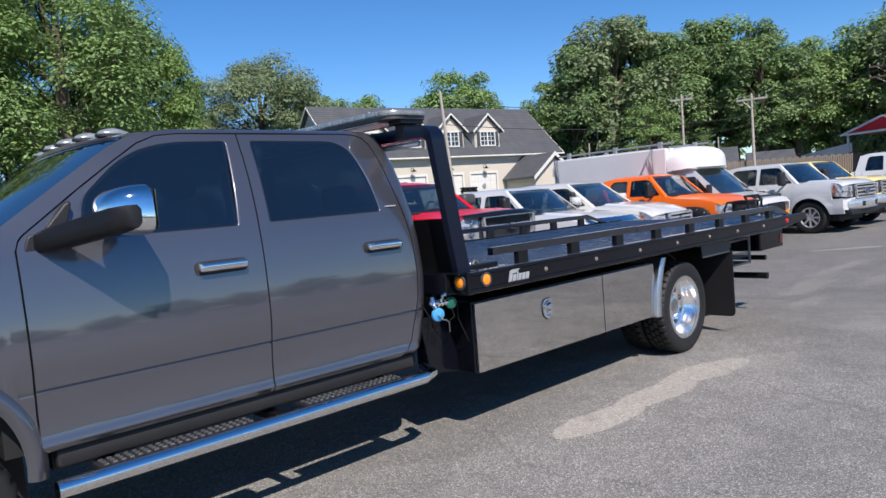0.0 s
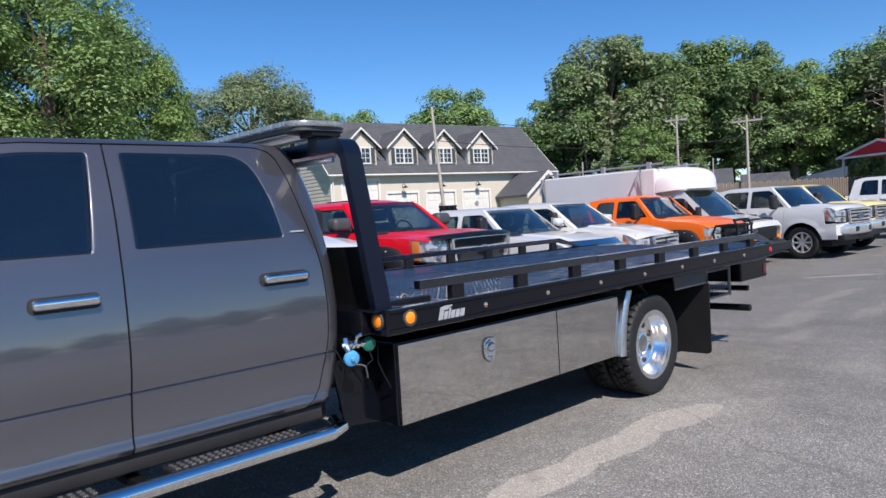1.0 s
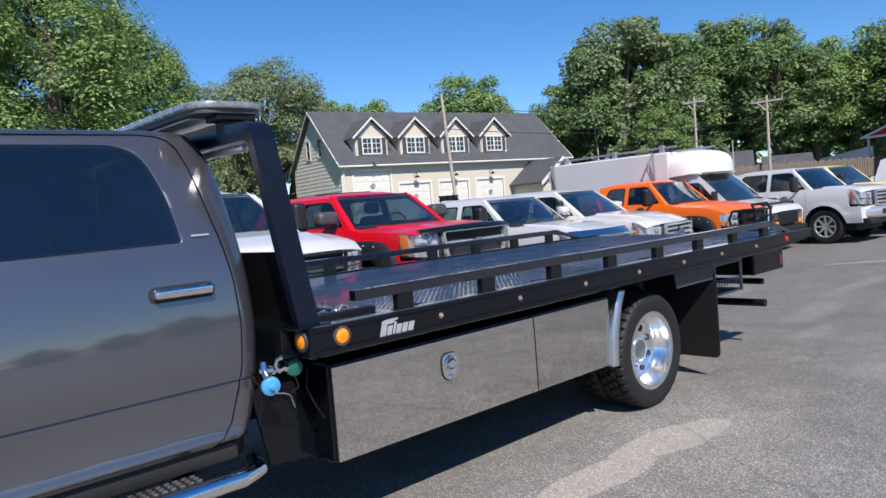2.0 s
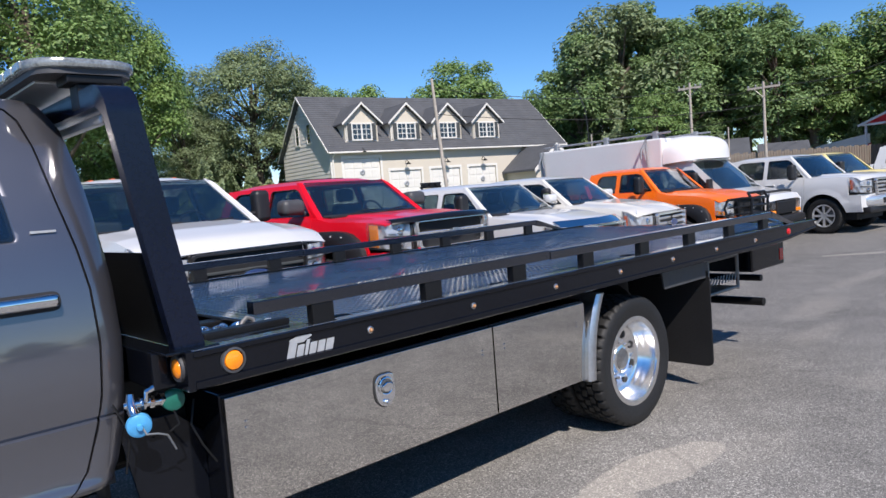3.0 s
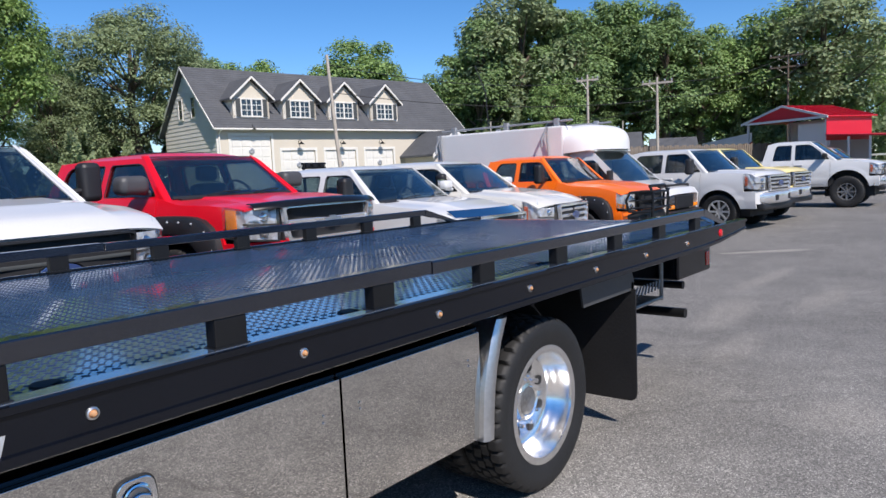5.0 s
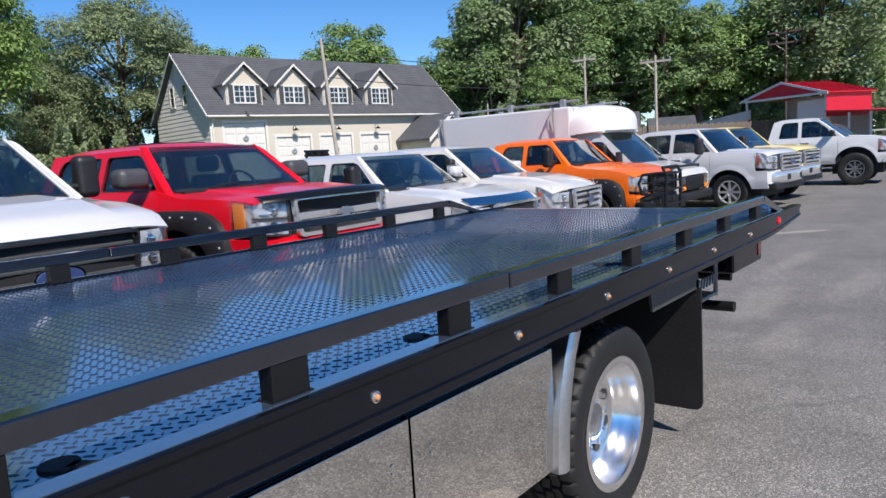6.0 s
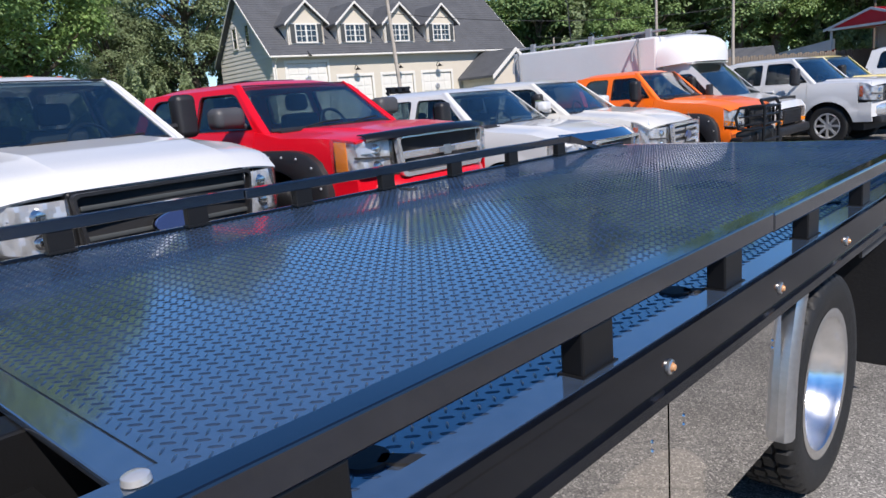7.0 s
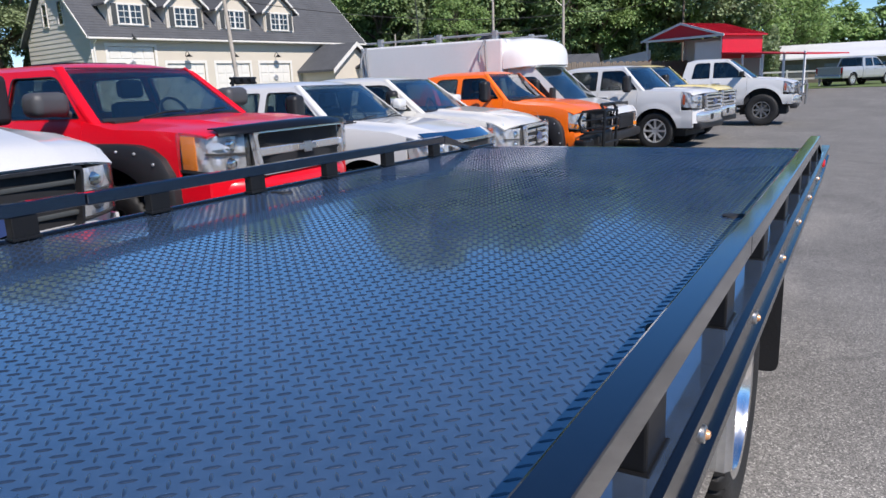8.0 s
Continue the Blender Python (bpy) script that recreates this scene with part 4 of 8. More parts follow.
def front_end(top, P, paint, hw, sill, lift):
    """Grille, lamps, badge, bumper by maker's style."""
    W, nose = P["W"], P["nose"]
    z = lambda v: v + lift
    hz = sorted(P["hood"])[-1][1]
    y1 = W / 2 - 0.10
    gz0, gz1 = z(hz - 0.385), z(hz - 0.015)
    gy = y1 - (0.34 if nose == "ford" else 0.30)
    part("fascia", box(-0.20, -0.05, -gy - 0.05, gy + 0.05, z(0.60), z(hz - 0.005), 0.02), P["fascia"] or "satin_black", top)
    part("lower_fascia", grid(span(-1, 1, 16), (0, 0.5, 1), lambda t, f: Vector((-0.03 - 0.14 * abs(t) ** 6, t * (y1 + 0.06), z(0.60) + (hz - 0.36 - 0.60) * f)), thick=0.04), P["fascia"] or paint, top)
    part("lamp_bay", box(-0.34, -0.24, -y1 + 0.05, y1 - 0.05, z(0.60), z(hz - 0.02)), "satin_black", top)
    bars = P["grille"]
    bars = "trim_chrome" if bars == "chrome" else bars
    fw = 0.034 if bars == "trim_chrome" else 0.020
    frame_poly = rounded([(-gy, gz0), (gy, gz0), (gy + 0.05, gz1), (-gy - 0.05, gz1)], 0.05)
    hole = rounded([(-gy + fw, gz0 + fw), (gy - fw, gz0 + fw), (gy + 0.05 - fw, gz1 - fw), (-gy - 0.05 + fw, gz1 - fw)], 0.04)
    gr = part("grille", sheet(frame_poly, [hole], lambda u, v: Vector((-0.012 - 0.03 * (u / y1) ** 2, u, v)), 0.05), bars, top)
    part("grille_mesh", grid(span(-gy - 0.02, gy + 0.02, 8), (gz0 + 0.02, gz1 - 0.02), lambda u, v: Vector((-0.045, u, v)), thick=0.006), "dark_inside", gr)
    if nose == "ford":
        n = 4
        for k in range(1, n):
            zz = gz0 + (gz1 - gz0) * k / n
            part("grille_bar", box(-0.045, -0.004, -gy, gy, zz - (0.024 if bars == "trim_chrome" else 0.014), zz + (0.024 if bars == "trim_chrome" else 0.014), 0.006), bars if bars == "trim_chrome" else "shutter", gr)
        bz = P.get("badge_z", (gz0 + gz1) / 2)
        bs = P.get("badge_size", 1.0)
        ov = [(0.125 * bs * math.cos(a), bz + 0.055 * bs * math.sin(a)) for a in span(0, 2 * math.pi, 24)[:-1]]
        b = part("badge", yz_plate([(u * 1.12, bz + (v - bz) * 1.16) for u, v in ov], -0.005, 0.012), "chrome", gr, "chrome-rimmed oval badge")
        part("badge_face", yz_plate(ov, 0.004, 0.012), "blue_badge", b)
    elif nose == "gm":
        zz = (gz0 + gz1) / 2
        part("grille_bar", box(-0.045, 0.008, -gy, gy, zz - 0.035, zz + 0.035, 0.012), bars, gr)
        b = box(0.002, 0.022, -0.12, 0.12, zz - 0.022, zz + 0.022, 0.006)
        box(0.002, 0.022, -0.05, 0.05, zz - 0.045, zz + 0.045, 0.006, b)
        part("badge", b, P.get("badge", "brushed"), gr)
        for k in range(9):
            for half in (0, 1):
                za = gz0 + 0.06 + (zz - gz0 - 0.1) * k / 8 if half == 0 else zz + 0.05 + (gz1 - zz - 0.1) * k / 8
                if k % 2 == 0:
                    part("grille_slat", box(-0.035, -0.02, -gy + 0.03, gy - 0.03, za - 0.006, za + 0.006), P.get("slats", "satin_black"), gr)
    else:
        for yy in (-0.25, 0, 0.25):
            part("grille_bar", box(-0.04, 0.0, yy - 0.02, yy + 0.02, gz0, gz1, 0.008), bars, gr)
    for sg in (1, -1):
        lz0, lz1 = z(hz - 0.36), z(hz - P.get("edge_drop", 0.045) + 0.004)
        ya, yc = gy + 0.05, hw(-0.10)
        path = [(-0.030, ya), (-0.034, (ya + yc) / 2), (-0.050, yc - 0.09), (-0.085, yc - 0.030), (-0.13, yc - 0.006)] + ([(-0.24, hw(-0.24) + 0.002), (-0.355, hw(-0.355) + 0.002)] if P.get("wrap", 0.355) > 0.3 else [(-P["wrap"], hw(-P["wrap"]) + 0.002)])
        run = [0.0]
        for (xa, ya_), (xb, yb_) in zip(path, path[1:]):
            run.append(run[-1] + math.hypot(xb - xa, yb_ - ya_))
        px, py = lerp_table([(q / run[-1], p[0]) for q, p in zip(run, path)]), lerp_table([(q / run[-1], p[1]) for q, p in zip(run, path)])
        crest = lerp_table(sorted(P["hood"]))
        tilt = lambda s_, k: lz0 + 0.05 * s_ + (max(lz1, z(crest(px(s_)) - P.get("edge_drop", 0.045) + 0.002)) - lz0 - 0.05 * s_) * k

        def on_lamp(s_, k, d):
            e = 0.012
            tx, ty = px(min(1, s_ + e)) - px(max(0, s_ - e)), py(min(1, s_ + e)) - py(max(0, s_ - e))
            q = math.hypot(tx, ty) or 1
            return Vector((px(s_) - d * ty / q, sg * (py(s_) + d * tx / q), tilt(s_, k)))
        lamp = part("headlight", grid(span(0, 1, 18), (0, 0.08, 0.5, 0.92, 1), lambda s_, k: on_lamp(s_, k, 0.012 if k in (0, 1) else 0.0), None, 0.006), "lens", top, "clear-lensed headlight")
        deep = 1.0 if P.get("wrap", 0.355) > 0.3 else 0.4
        facet = lambda s_, k: on_lamp(s_, k, deep * (0.045 + 0.014 * math.sin(s_ * 26) * math.sin(k * 9)))
        part("reflector", grid(span(0, 1, 26), span(0.02, 0.98, 9), facet, None, 0.004), "lamp_metal", lamp, "faceted bright reflector", smooth=12)
        part("lamp_divider", grid(span(0.02, 0.62, 8), (0.47, 0.53), lambda s_, k: on_lamp(s_, k, 0.022), None, 0.02), "dark_inside", lamp)
        part("lamp_bezel", grid(span(0, 1, 12), (-0.02, 0.035), lambda s_, k: on_lamp(s_, k, 0.010), None, 0.03), "dark_inside", lamp)
        for k in (0.26, 0.74):
            c = on_lamp(0.24, k, 0.030)
            part("bulb", lathe([(0.0, 0.03), (0.030, 0.024), (0.046, 0.0), (0.050, -0.012)], 16, "x"), "chrome", lamp, m=Matrix.Translation(c))
        if P.get("amber_corner"):
            part("turn_signal", grid(span(0.74, 0.95, 6), (0.06, 0.5, 0.92), lambda s_, k: on_lamp(s_, k, 0.014), None, 0.01), "amber", lamp)
        elif P.get("amber_low"):
            part("turn_signal", grid(span(0.55, 0.97, 6), (0.06, 0.34), lambda s_, k: on_lamp(s_, k, 0.014), None, 0.01), "amber", lamp)
        elif nose == "ford":
            part("turn_signal", grid(span(0.87, 0.96, 4), (0.2, 0.8), lambda s_, k: on_lamp(s_, k, 0.016), None, 0.01), "amber_dim", lamp)
    # bumper bent back at its ends
    bz1 = z(hz - 0.40)
    bz0 = bz1 - 0.27
    bm = grid(span(-1, 1, 24), (0, 0.1, 0.25, 0.75, 0.9, 1.0), lambda t, f: Vector((0.07 - 0.30 * abs(t) ** 4 - (0.05 if f in (0, 1.0) else 0.012 if f in (0.1, 0.9) else 0), t * (W / 2 - 0.03), bz0 + (bz1 - bz0) * f)), thick=0.05)
    bp = part("bumper", bm, "trim_chrome" if P["bumper"] == "chrome" else P["bumper"], top, "bright chrome front bumper" if P["bumper"] == "chrome" else "")
    part("air_dam", box(-0.20, 0.02, -W / 2 + 0.18, W / 2 - 0.18, bz0 - 0.14, bz0 + 0.02, 0.04), "black_plastic", top)
    part("bumper_slot", box(0.05, 0.076, -0.42, 0.42, bz0 + 0.07, bz1 - 0.07, 0.01), "dark_inside", bp)
    for sg in (1, -1):
        part("fog_lamp", lathe([(0.0, 0.012), (0.04, 0.01), (0.048, 0.0)], 14, "x"), "lens", bp, m=pose(0.055, sg * 0.66, (bz0 + bz1) / 2))


# ---- ground ----
def ground_z(x, y=0.0):
    rise = float(np.interp(x, (30, 54, 64), (0.0, 0.52, 0.58))) * min(1.0, max(0.0, (20 - y) / 8))
    return float(np.interp(x, (-400, 4.5, 8.0, 13.0, 17.0, 24, 60, 400), (0, 0, -0.17, -0.19, -0.14, -0.10, -0.1, -0.1))) + rise


xs = sorted(set(span(-400, -8, 8) + span(-8, 30, 76) + span(30, 60, 16) + span(60, 500, 8)))
tagged(part("ground", grid(xs, [-300, -80, -20, 0, 12, 16, 20, 24, 28.01], lambda x, y: Vector((x, y, ground_z(x, y)))), "asphalt"), "weathered gray asphalt car lot with pale patches", "ground", kind="structure")
tagged(part("lawn", grid(span(-400, 500, 10), span(28.02, 600, 6), lambda x, y: Vector((x, y, -0.10))), "grass"), "mown green grass beyond the asphalt", "ground", kind="structure")
tagged(part("verge", grid(span(53.4, 64, 6) + [500], [-60, -20, 0, 12, 16, 20], lambda x, y: Vector((x + 0.25 * math.sin(y * 0.9), y, ground_z(x, y) + 0.03)), thick=0.02), "grass"), "grass verge along the far edge of the asphalt", "ground", kind="structure")

# ---- the flatbed tow truck ----
TOW = pose(-3.65, 1.225, 0, 0, 0, 180)
INV = TOW.inverted()
tow = pickup("flatbed_tow_truck", "dark gray crew-cab tow truck with a black rollback flatbed", TOW, "gray_paint", "tow truck", "", W=1.98, sill=0.605, belt=1.452, roof=1.985, xwb=-1.45, xwt=-2.16, seam=-1.611, arch_r=0.425, arch_z=0.58, lip=True, bp=-2.70, dr=-3.62, xrb=-3.71, xrt=-3.645,
             bed=None, xf=-1.13, R=0.405, hood=((-6, 1.53), (-1.3, 1.53), (-0.6, 1.48), (-0.2, 1.36), (-0.10, 1.26)), profile=((0.605, 0.03), (0.625, 0.004), (0.640, -0.006), (0.652, -0.005), (0.70, 0.005), (0.78, 0.008), (0.858, 0.002), (0.866, 0.012), (0.876, 0.0), (0.95, -0.004), (1.05, -0.002), (1.18, 0.008), (1.30, 0.022), (1.38, 0.034), (1.43, 0.044), (1.452, 0.050)), belt_in=0.052, own_shell=True, side_glass="tint_glass", glass="tint_glass",
             edge_drop=0.075, nose="ram", handle="chrome", own_mirror=True)


# cab shell in the truck's own axes: doors, pillars, roof and back share one skin
CAB_SIDE = lerp_table(((0.605, 0.03), (0.625, 0.004), (0.640, -0.006), (0.652, -0.005), (0.672, 0.003), (0.70, 0.005), (0.78, 0.008), (0.858, 0.003), (0.866, 0.011), (0.876, 0.001), (0.95, -0.004), (1.0, -0.004), (1.05, -0.002), (1.11, 0.002), (1.18, 0.008), (1.24, 0.0145), (1.30, 0.022), (1.35, 0.0295), (1.40, 0.038), (1.452, 0.050)))
CAB_REAR = lerp_table(((0.58, -3.67), (0.70, -3.735), (0.82, -3.768), (1.10, -3.79), (1.30, -3.785), (1.45, -3.772), (1.75, -3.745), (1.91, -3.715), (1.98, -3.66)))
SEAM_REAR = lerp_table(((0.60, -3.52), (0.63, -3.55), (0.649, -3.575), (0.698, -3.615), (0.825, -3.660), (0.937, -3.684), (1.116, -3.700), (1.299, -3.694), (1.44, -3.672)))
SEAM_MID = lerp_table(((0.60, -2.676), (1.03, -2.694), (1.44, -2.703)))


def cab_y(x, z):
    h = max(0.0, z - 1.452)
    y = 0.99 - CAB_SIDE(min(z, 1.452)) - 0.25 * h - 0.33 * h * h
    dz, dx = max(0.0, (z - 1.93) / 0.045), max(0.0, (CAB_REAR(z) + 0.09 - x) / 0.09)
    d = min(0.97, math.hypot(dz, dx))
    return y - 0.065 * (1 - math.sqrt(1 - d * d))


DOOR_ROWS = [0.612, 0.625, 0.632, 0.640, 0.652, 0.662, 0.672, 0.70, 0.74, 0.78, 0.858, 0.866, 0.876, 0.91, 0.95, 1.0, 1.05, 1.11, 1.18, 1.24, 1.30, 1.35, 1.40, 1.44]
front_win = rounded([(-1.86, 1.466), (-2.592, 1.466), (-2.655, 1.898), (-2.36, 1.894), (-2.194, 1.856), (-2.074, 1.79), (-1.907, 1.646)], [0.03, 0.012, 0.02, 0.10, 0.06, 0.06, 0.05])
rear_win = rounded([(-2.775, 1.470), (-3.500, 1.478), (-3.490, 1.58), (-3.470, 1.70), (-3.425, 1.845), (-3.345, 1.894), (-3.25, 1.90), (-2.797, 1.90)], [0.015, 0.018, 0.05, 0.08, 0.06, 0.05, 0.05, 0.02], 5)
front_top = [(-1.615, 1.44), (-1.628, 1.475), (-1.645, 1.495), (-1.885, 1.672), (-2.07, 1.80), (-2.20, 1.885), (-2.30, 1.925), (-2.42, 1.937), (-2.726, 1.938), (-2.699, 1.44)]
rear_top = [(-2.707, 1.44), (-2.734, 1.938), (-3.42, 1.942), (-3.50, 1.936), (-3.548, 1.918), (-3.578, 1.88), (-3.605, 1.79), (-3.636, 1.60), (-3.668, 1.44)]
for sg in (1, -1):
    for nm, hole, outer, xa, xb, hx in (("front_door", front_win, front_top, lambda z: -1.615, lambda z: SEAM_MID(z) + 0.004, -2.465), ("rear_door", rear_win, rear_top, lambda z: SEAM_MID(z) - 0.004, lambda z: SEAM_REAR(z) + 0.004, -3.465)):
        at = lambda u, v, s=0.0, sg=sg: Vector((u, sg * (cab_y(u, v) - s), v))
        bm = grid(span(0, 1, 10), DOOR_ROWS, lambda k, z: at(xa(z) + (xb(z) - xa(z)) * k, z), None, 0.022)
        ring_panel(hole, outer, at, 9, bm=bm, lip=0.006, sink=0.006)
        d = part(nm, bm, "gray_paint", tow)
        door_handle(d, hx, 1.28, sg, cab_y, "gray_paint", "chrome")
        part("side_window", sheet(hole, [], lambda u, v, sg=sg: Vector((u, sg * (cab_y(u, v) - 0.008), v)), 0.004), "tint_glass", d, "dark tinted side window")
        part("window_seal", ring_seal(hole, lambda u, v, sg=sg: Vector((u, sg * (cab_y(u, v) - 0.010), v)), sg), "black_plastic", d)
    # pillar, roof rail and rear corner in one pressing
    rail_in = [(-1.609, 1.44), (-1.624, 1.480), (-1.641, 1.500), (-1.882, 1.678), (-2.067, 1.806), (-2.198, 1.891), (-2.299, 1.931), (-2.42, 1.943), (-2.9, 1.948), (-3.42, 1.949), (-3.503, 1.943), (-3.553, 1.924), (-3.585, 1.885), (-3.612, 1.79), (-3.643, 1.60), (-3.676, 1.44)]
    rail_out = [(-1.46, 1.44), (-1.50, 1.487), (-1.58, 1.545), (-1.82, 1.711), (-2.00, 1.831), (-2.10, 1.892), (-2.20, 1.940), (-2.42, 1.966), (-2.9, 1.971), (-3.42, 1.971), (-3.52, 1.969), (-3.60, 1.962), (-3.655, 1.945), (-3.718, 1.85), (-3.750, 1.60), (-3.765, 1.44)]
    for z in (1.38, 1.30, 1.20, 1.116, 1.03, 0.937, 0.876, 0.866, 0.858, 0.825, 0.76, 0.698, 0.66, 0.642, 0.625):
        rail_in.append((SEAM_REAR(z) - 0.004, z))
        rail_out.append((CAB_REAR(z) + 0.007, z))
    n_ = len(rail_in)
    steps_ = [q / 4 for q in range(4 * (n_ - 1) + 1)]
    rail_in = [(float(np.interp(q, range(n_), [p[0] for p in rail_in])), float(np.interp(q, range(n_), [p[1] for p in rail_in]))) for q in steps_]
    rail_out = [(float(np.interp(q, range(n_), [p[0] for p in rail_out])), float(np.interp(q, range(n_), [p[1] for p in rail_out]))) for q in steps_]
    bm = grid(list(range(len(rail_in))), span(0, 1, 8), lambda i, k: Vector((rail_in[i][0] + (rail_out[i][0] - rail_in[i][0]) * k, sg * cab_y(rail_in[i][0] + (rail_out[i][0] - rail_in[i][0]) * k, rail_in[i][1] + (rail_out[i][1] - rail_in[i][1]) * k), rail_in[i][1] + (rail_out[i][1] - rail_in[i][1]) * k)), None, 0.02)
    part("cab_side", bm, "gray_paint", tow)
    part("door_jamb", box(-3.60, -1.63, sg * 0.80 - 0.13, sg * 0.80 + 0.13, 0.60, 0.66, 0.01), "dark_inside", tow)
    def shade(i, k):
        dx, dz = rail_out[i][0] - rail_in[i][0], rail_out[i][1] - rail_in[i][1]
        q = math.hypot(dx, dz)
        x, z = rail_in[i][0] + k * dx / q, rail_in[i][1] + k * dz / q
        return Vector((x, sg * (cab_y(max(x, -3.69), z) - 0.028), z))
    part("door_jamb", grid(list(range(len(rail_in))), (-0.045, 0.022), shade, None, 0.006), "dark_inside", tow)
    part("door_jamb", grid(span(0.63, 1.93, 12), (-0.03, 0.03), lambda z, k: Vector((SEAM_MID(min(z, 1.44)) - 0.06 * max(0, z - 1.44) + k, sg * (cab_y(-2.7, z) - 0.028), z)), None, 0.006), "dark_inside", tow)
    part("door_jamb", grid(span(0.63, 1.44, 8), (-0.03, 0.03), lambda z, k: Vector((-1.612 + k, sg * (cab_y(-2.7, z) - 0.030), z)), None, 0.006), "dark_inside", tow)
RAIL_Z = lerp_table(((-3.70, 1.93), (-3.655, 1.945), (-3.60, 1.962), (-3.52, 1.969), (-3.42, 1.971), (-2.9, 1.971), (-2.42, 1.966), (-2.20, 1.940), (-2.14, 1.92)))


def roof_at(u, t):
    xe = -2.145 + (-3.66 + 2.145) * u
    crown = 1 - abs(t) ** 2.6
    return Vector((xe + 0.07 * (1 - t * t) * (1 - u) - 0.045 * (1 - t * t) * u, t * (cab_y(xe, RAIL_Z(xe)) + 0.001), RAIL_Z(xe) + 0.026 * crown))


part("roof", grid([0, 0.02, 0.05, 0.1, 0.18, 0.3, 0.45, 0.6, 0.75, 0.85, 0.91, 0.95, 0.98, 1.0], span(-1, 1, 24), roof_at, None, 0.02), "gray_paint", tow)
for k in range(5):
    yy = (k - 2) * 0.255
    p = roof_at(0.055, yy / 0.72) - Vector((0, 0, 0.006))
    own = bmesh.new()
    bmesh.ops.create_uvsphere(own, u_segments=16, v_segments=8, radius=1)
    for v in own.verts:
        taper = 1 - 0.35 * max(0.0, -v.co.x)
        v.co = Vector((v.co.x * 0.085, v.co.y * 0.042 * taper, max(-0.1, v.co.z) * 0.034 * taper))
    lamp = part("cab_lamp", own, "clear_bar", tow, "clear teardrop roof marker lamp", Matrix.Translation(p + Vector((0, 0, 0.004))), smooth=60)
    part("lamp_base", prism([(0.092 * math.cos(a), 0.048 * math.sin(a)) for a in span(0, 2 * math.pi, 18)[:-1]], 0.012, lambda u, v, w: Vector((u, v, w - 0.010))), "black_plastic", lamp)
back_at = lambda y, z, s=0.0: Vector((CAB_REAR(z) + 0.012 + s - 0.035 * (1 - min(1.0, abs(y) / (cab_y(CAB_REAR(z) + 0.007, z))) ** 3), y, z))
back_hole = rounded([(-0.60, 1.50), (0.60, 1.50), (0.57, 1.86), (-0.57, 1.86)], 0.06)
bm = ring_panel(back_hole, [(-0.872, 1.44), (0.872, 1.44), (0.86, 1.50), (0.82, 1.60), (0.775, 1.70), (0.73, 1.80), (0.67, 1.90), (0.62, 1.935), (-0.62, 1.935), (-0.67, 1.90), (-0.73, 1.80), (-0.775, 1.70), (-0.82, 1.60), (-0.86, 1.50)], back_at, 6)
grid([0.62, 0.70, 0.825, 1.0, 1.2, 1.44], span(-1, 1, 12), lambda z, t: back_at(t * (cab_y(CAB_REAR(z) + 0.007, z) - 0.002), z), bm, 0.02)
back = part("cab_back", bm, "gray_paint", tow)
part("rear_window", sheet(back_hole, [], lambda u, v: back_at(u, v, 0.012), 0.005), "tint_glass", back)


def tp(name, bm, material, parent=None, label="", smooth=38):
    """A part of the tow truck, drawn in the place's own axes."""
    if parent is None or parent is tow:
        return part(name, bm, material, tow, label, INV, smooth)
    return part(name, bm, material, parent, label, None, smooth)


# bed side channels with proud flanges, tail swept up
def channel(side):
    f = lambda y: y if side == 0 else 2.45 - y
    e = 0.07 if side == 0 else 0.044
    prof = [(e, 1.048), (e, 1.062), (e - 0.006, 1.0655), (0.012, 1.067), (0.0, 1.064), (0.0, 1.048), (0.010, 1.044), (0.010, 0.966), (0.0, 0.962), (0.0, 0.940), (0.010, 0.934), (0.07, 0.934), (0.07, 0.950), (0.024, 0.955), (0.024, 1.035)]
    own = bmesh.new()
    rings = []
    for x, k in ((0.262, 0), (0.9, 0), (2, 0), (3, 0), (4, 0), (4.9, 0), (5.2, 0.18), (5.5, 0.55), (5.80, 1.0)):
        rings.append([own.verts.new((x, f(y), z if z > 1.03 else z + (1.03 - z) * 0.62 * k)) for y, z in prof])
    for a, b in zip(rings, rings[1:]):
        for i in range(len(prof)):
            j = (i + 1) % len(prof)
            own.faces.new((a[i], a[j], b[j], b[i]))
    own.faces.new(rings[0])
    own.faces.new(rings[-1][::-1])
    bmesh.ops.recalc_face_normals(own, faces=own.faces[:])
    return own


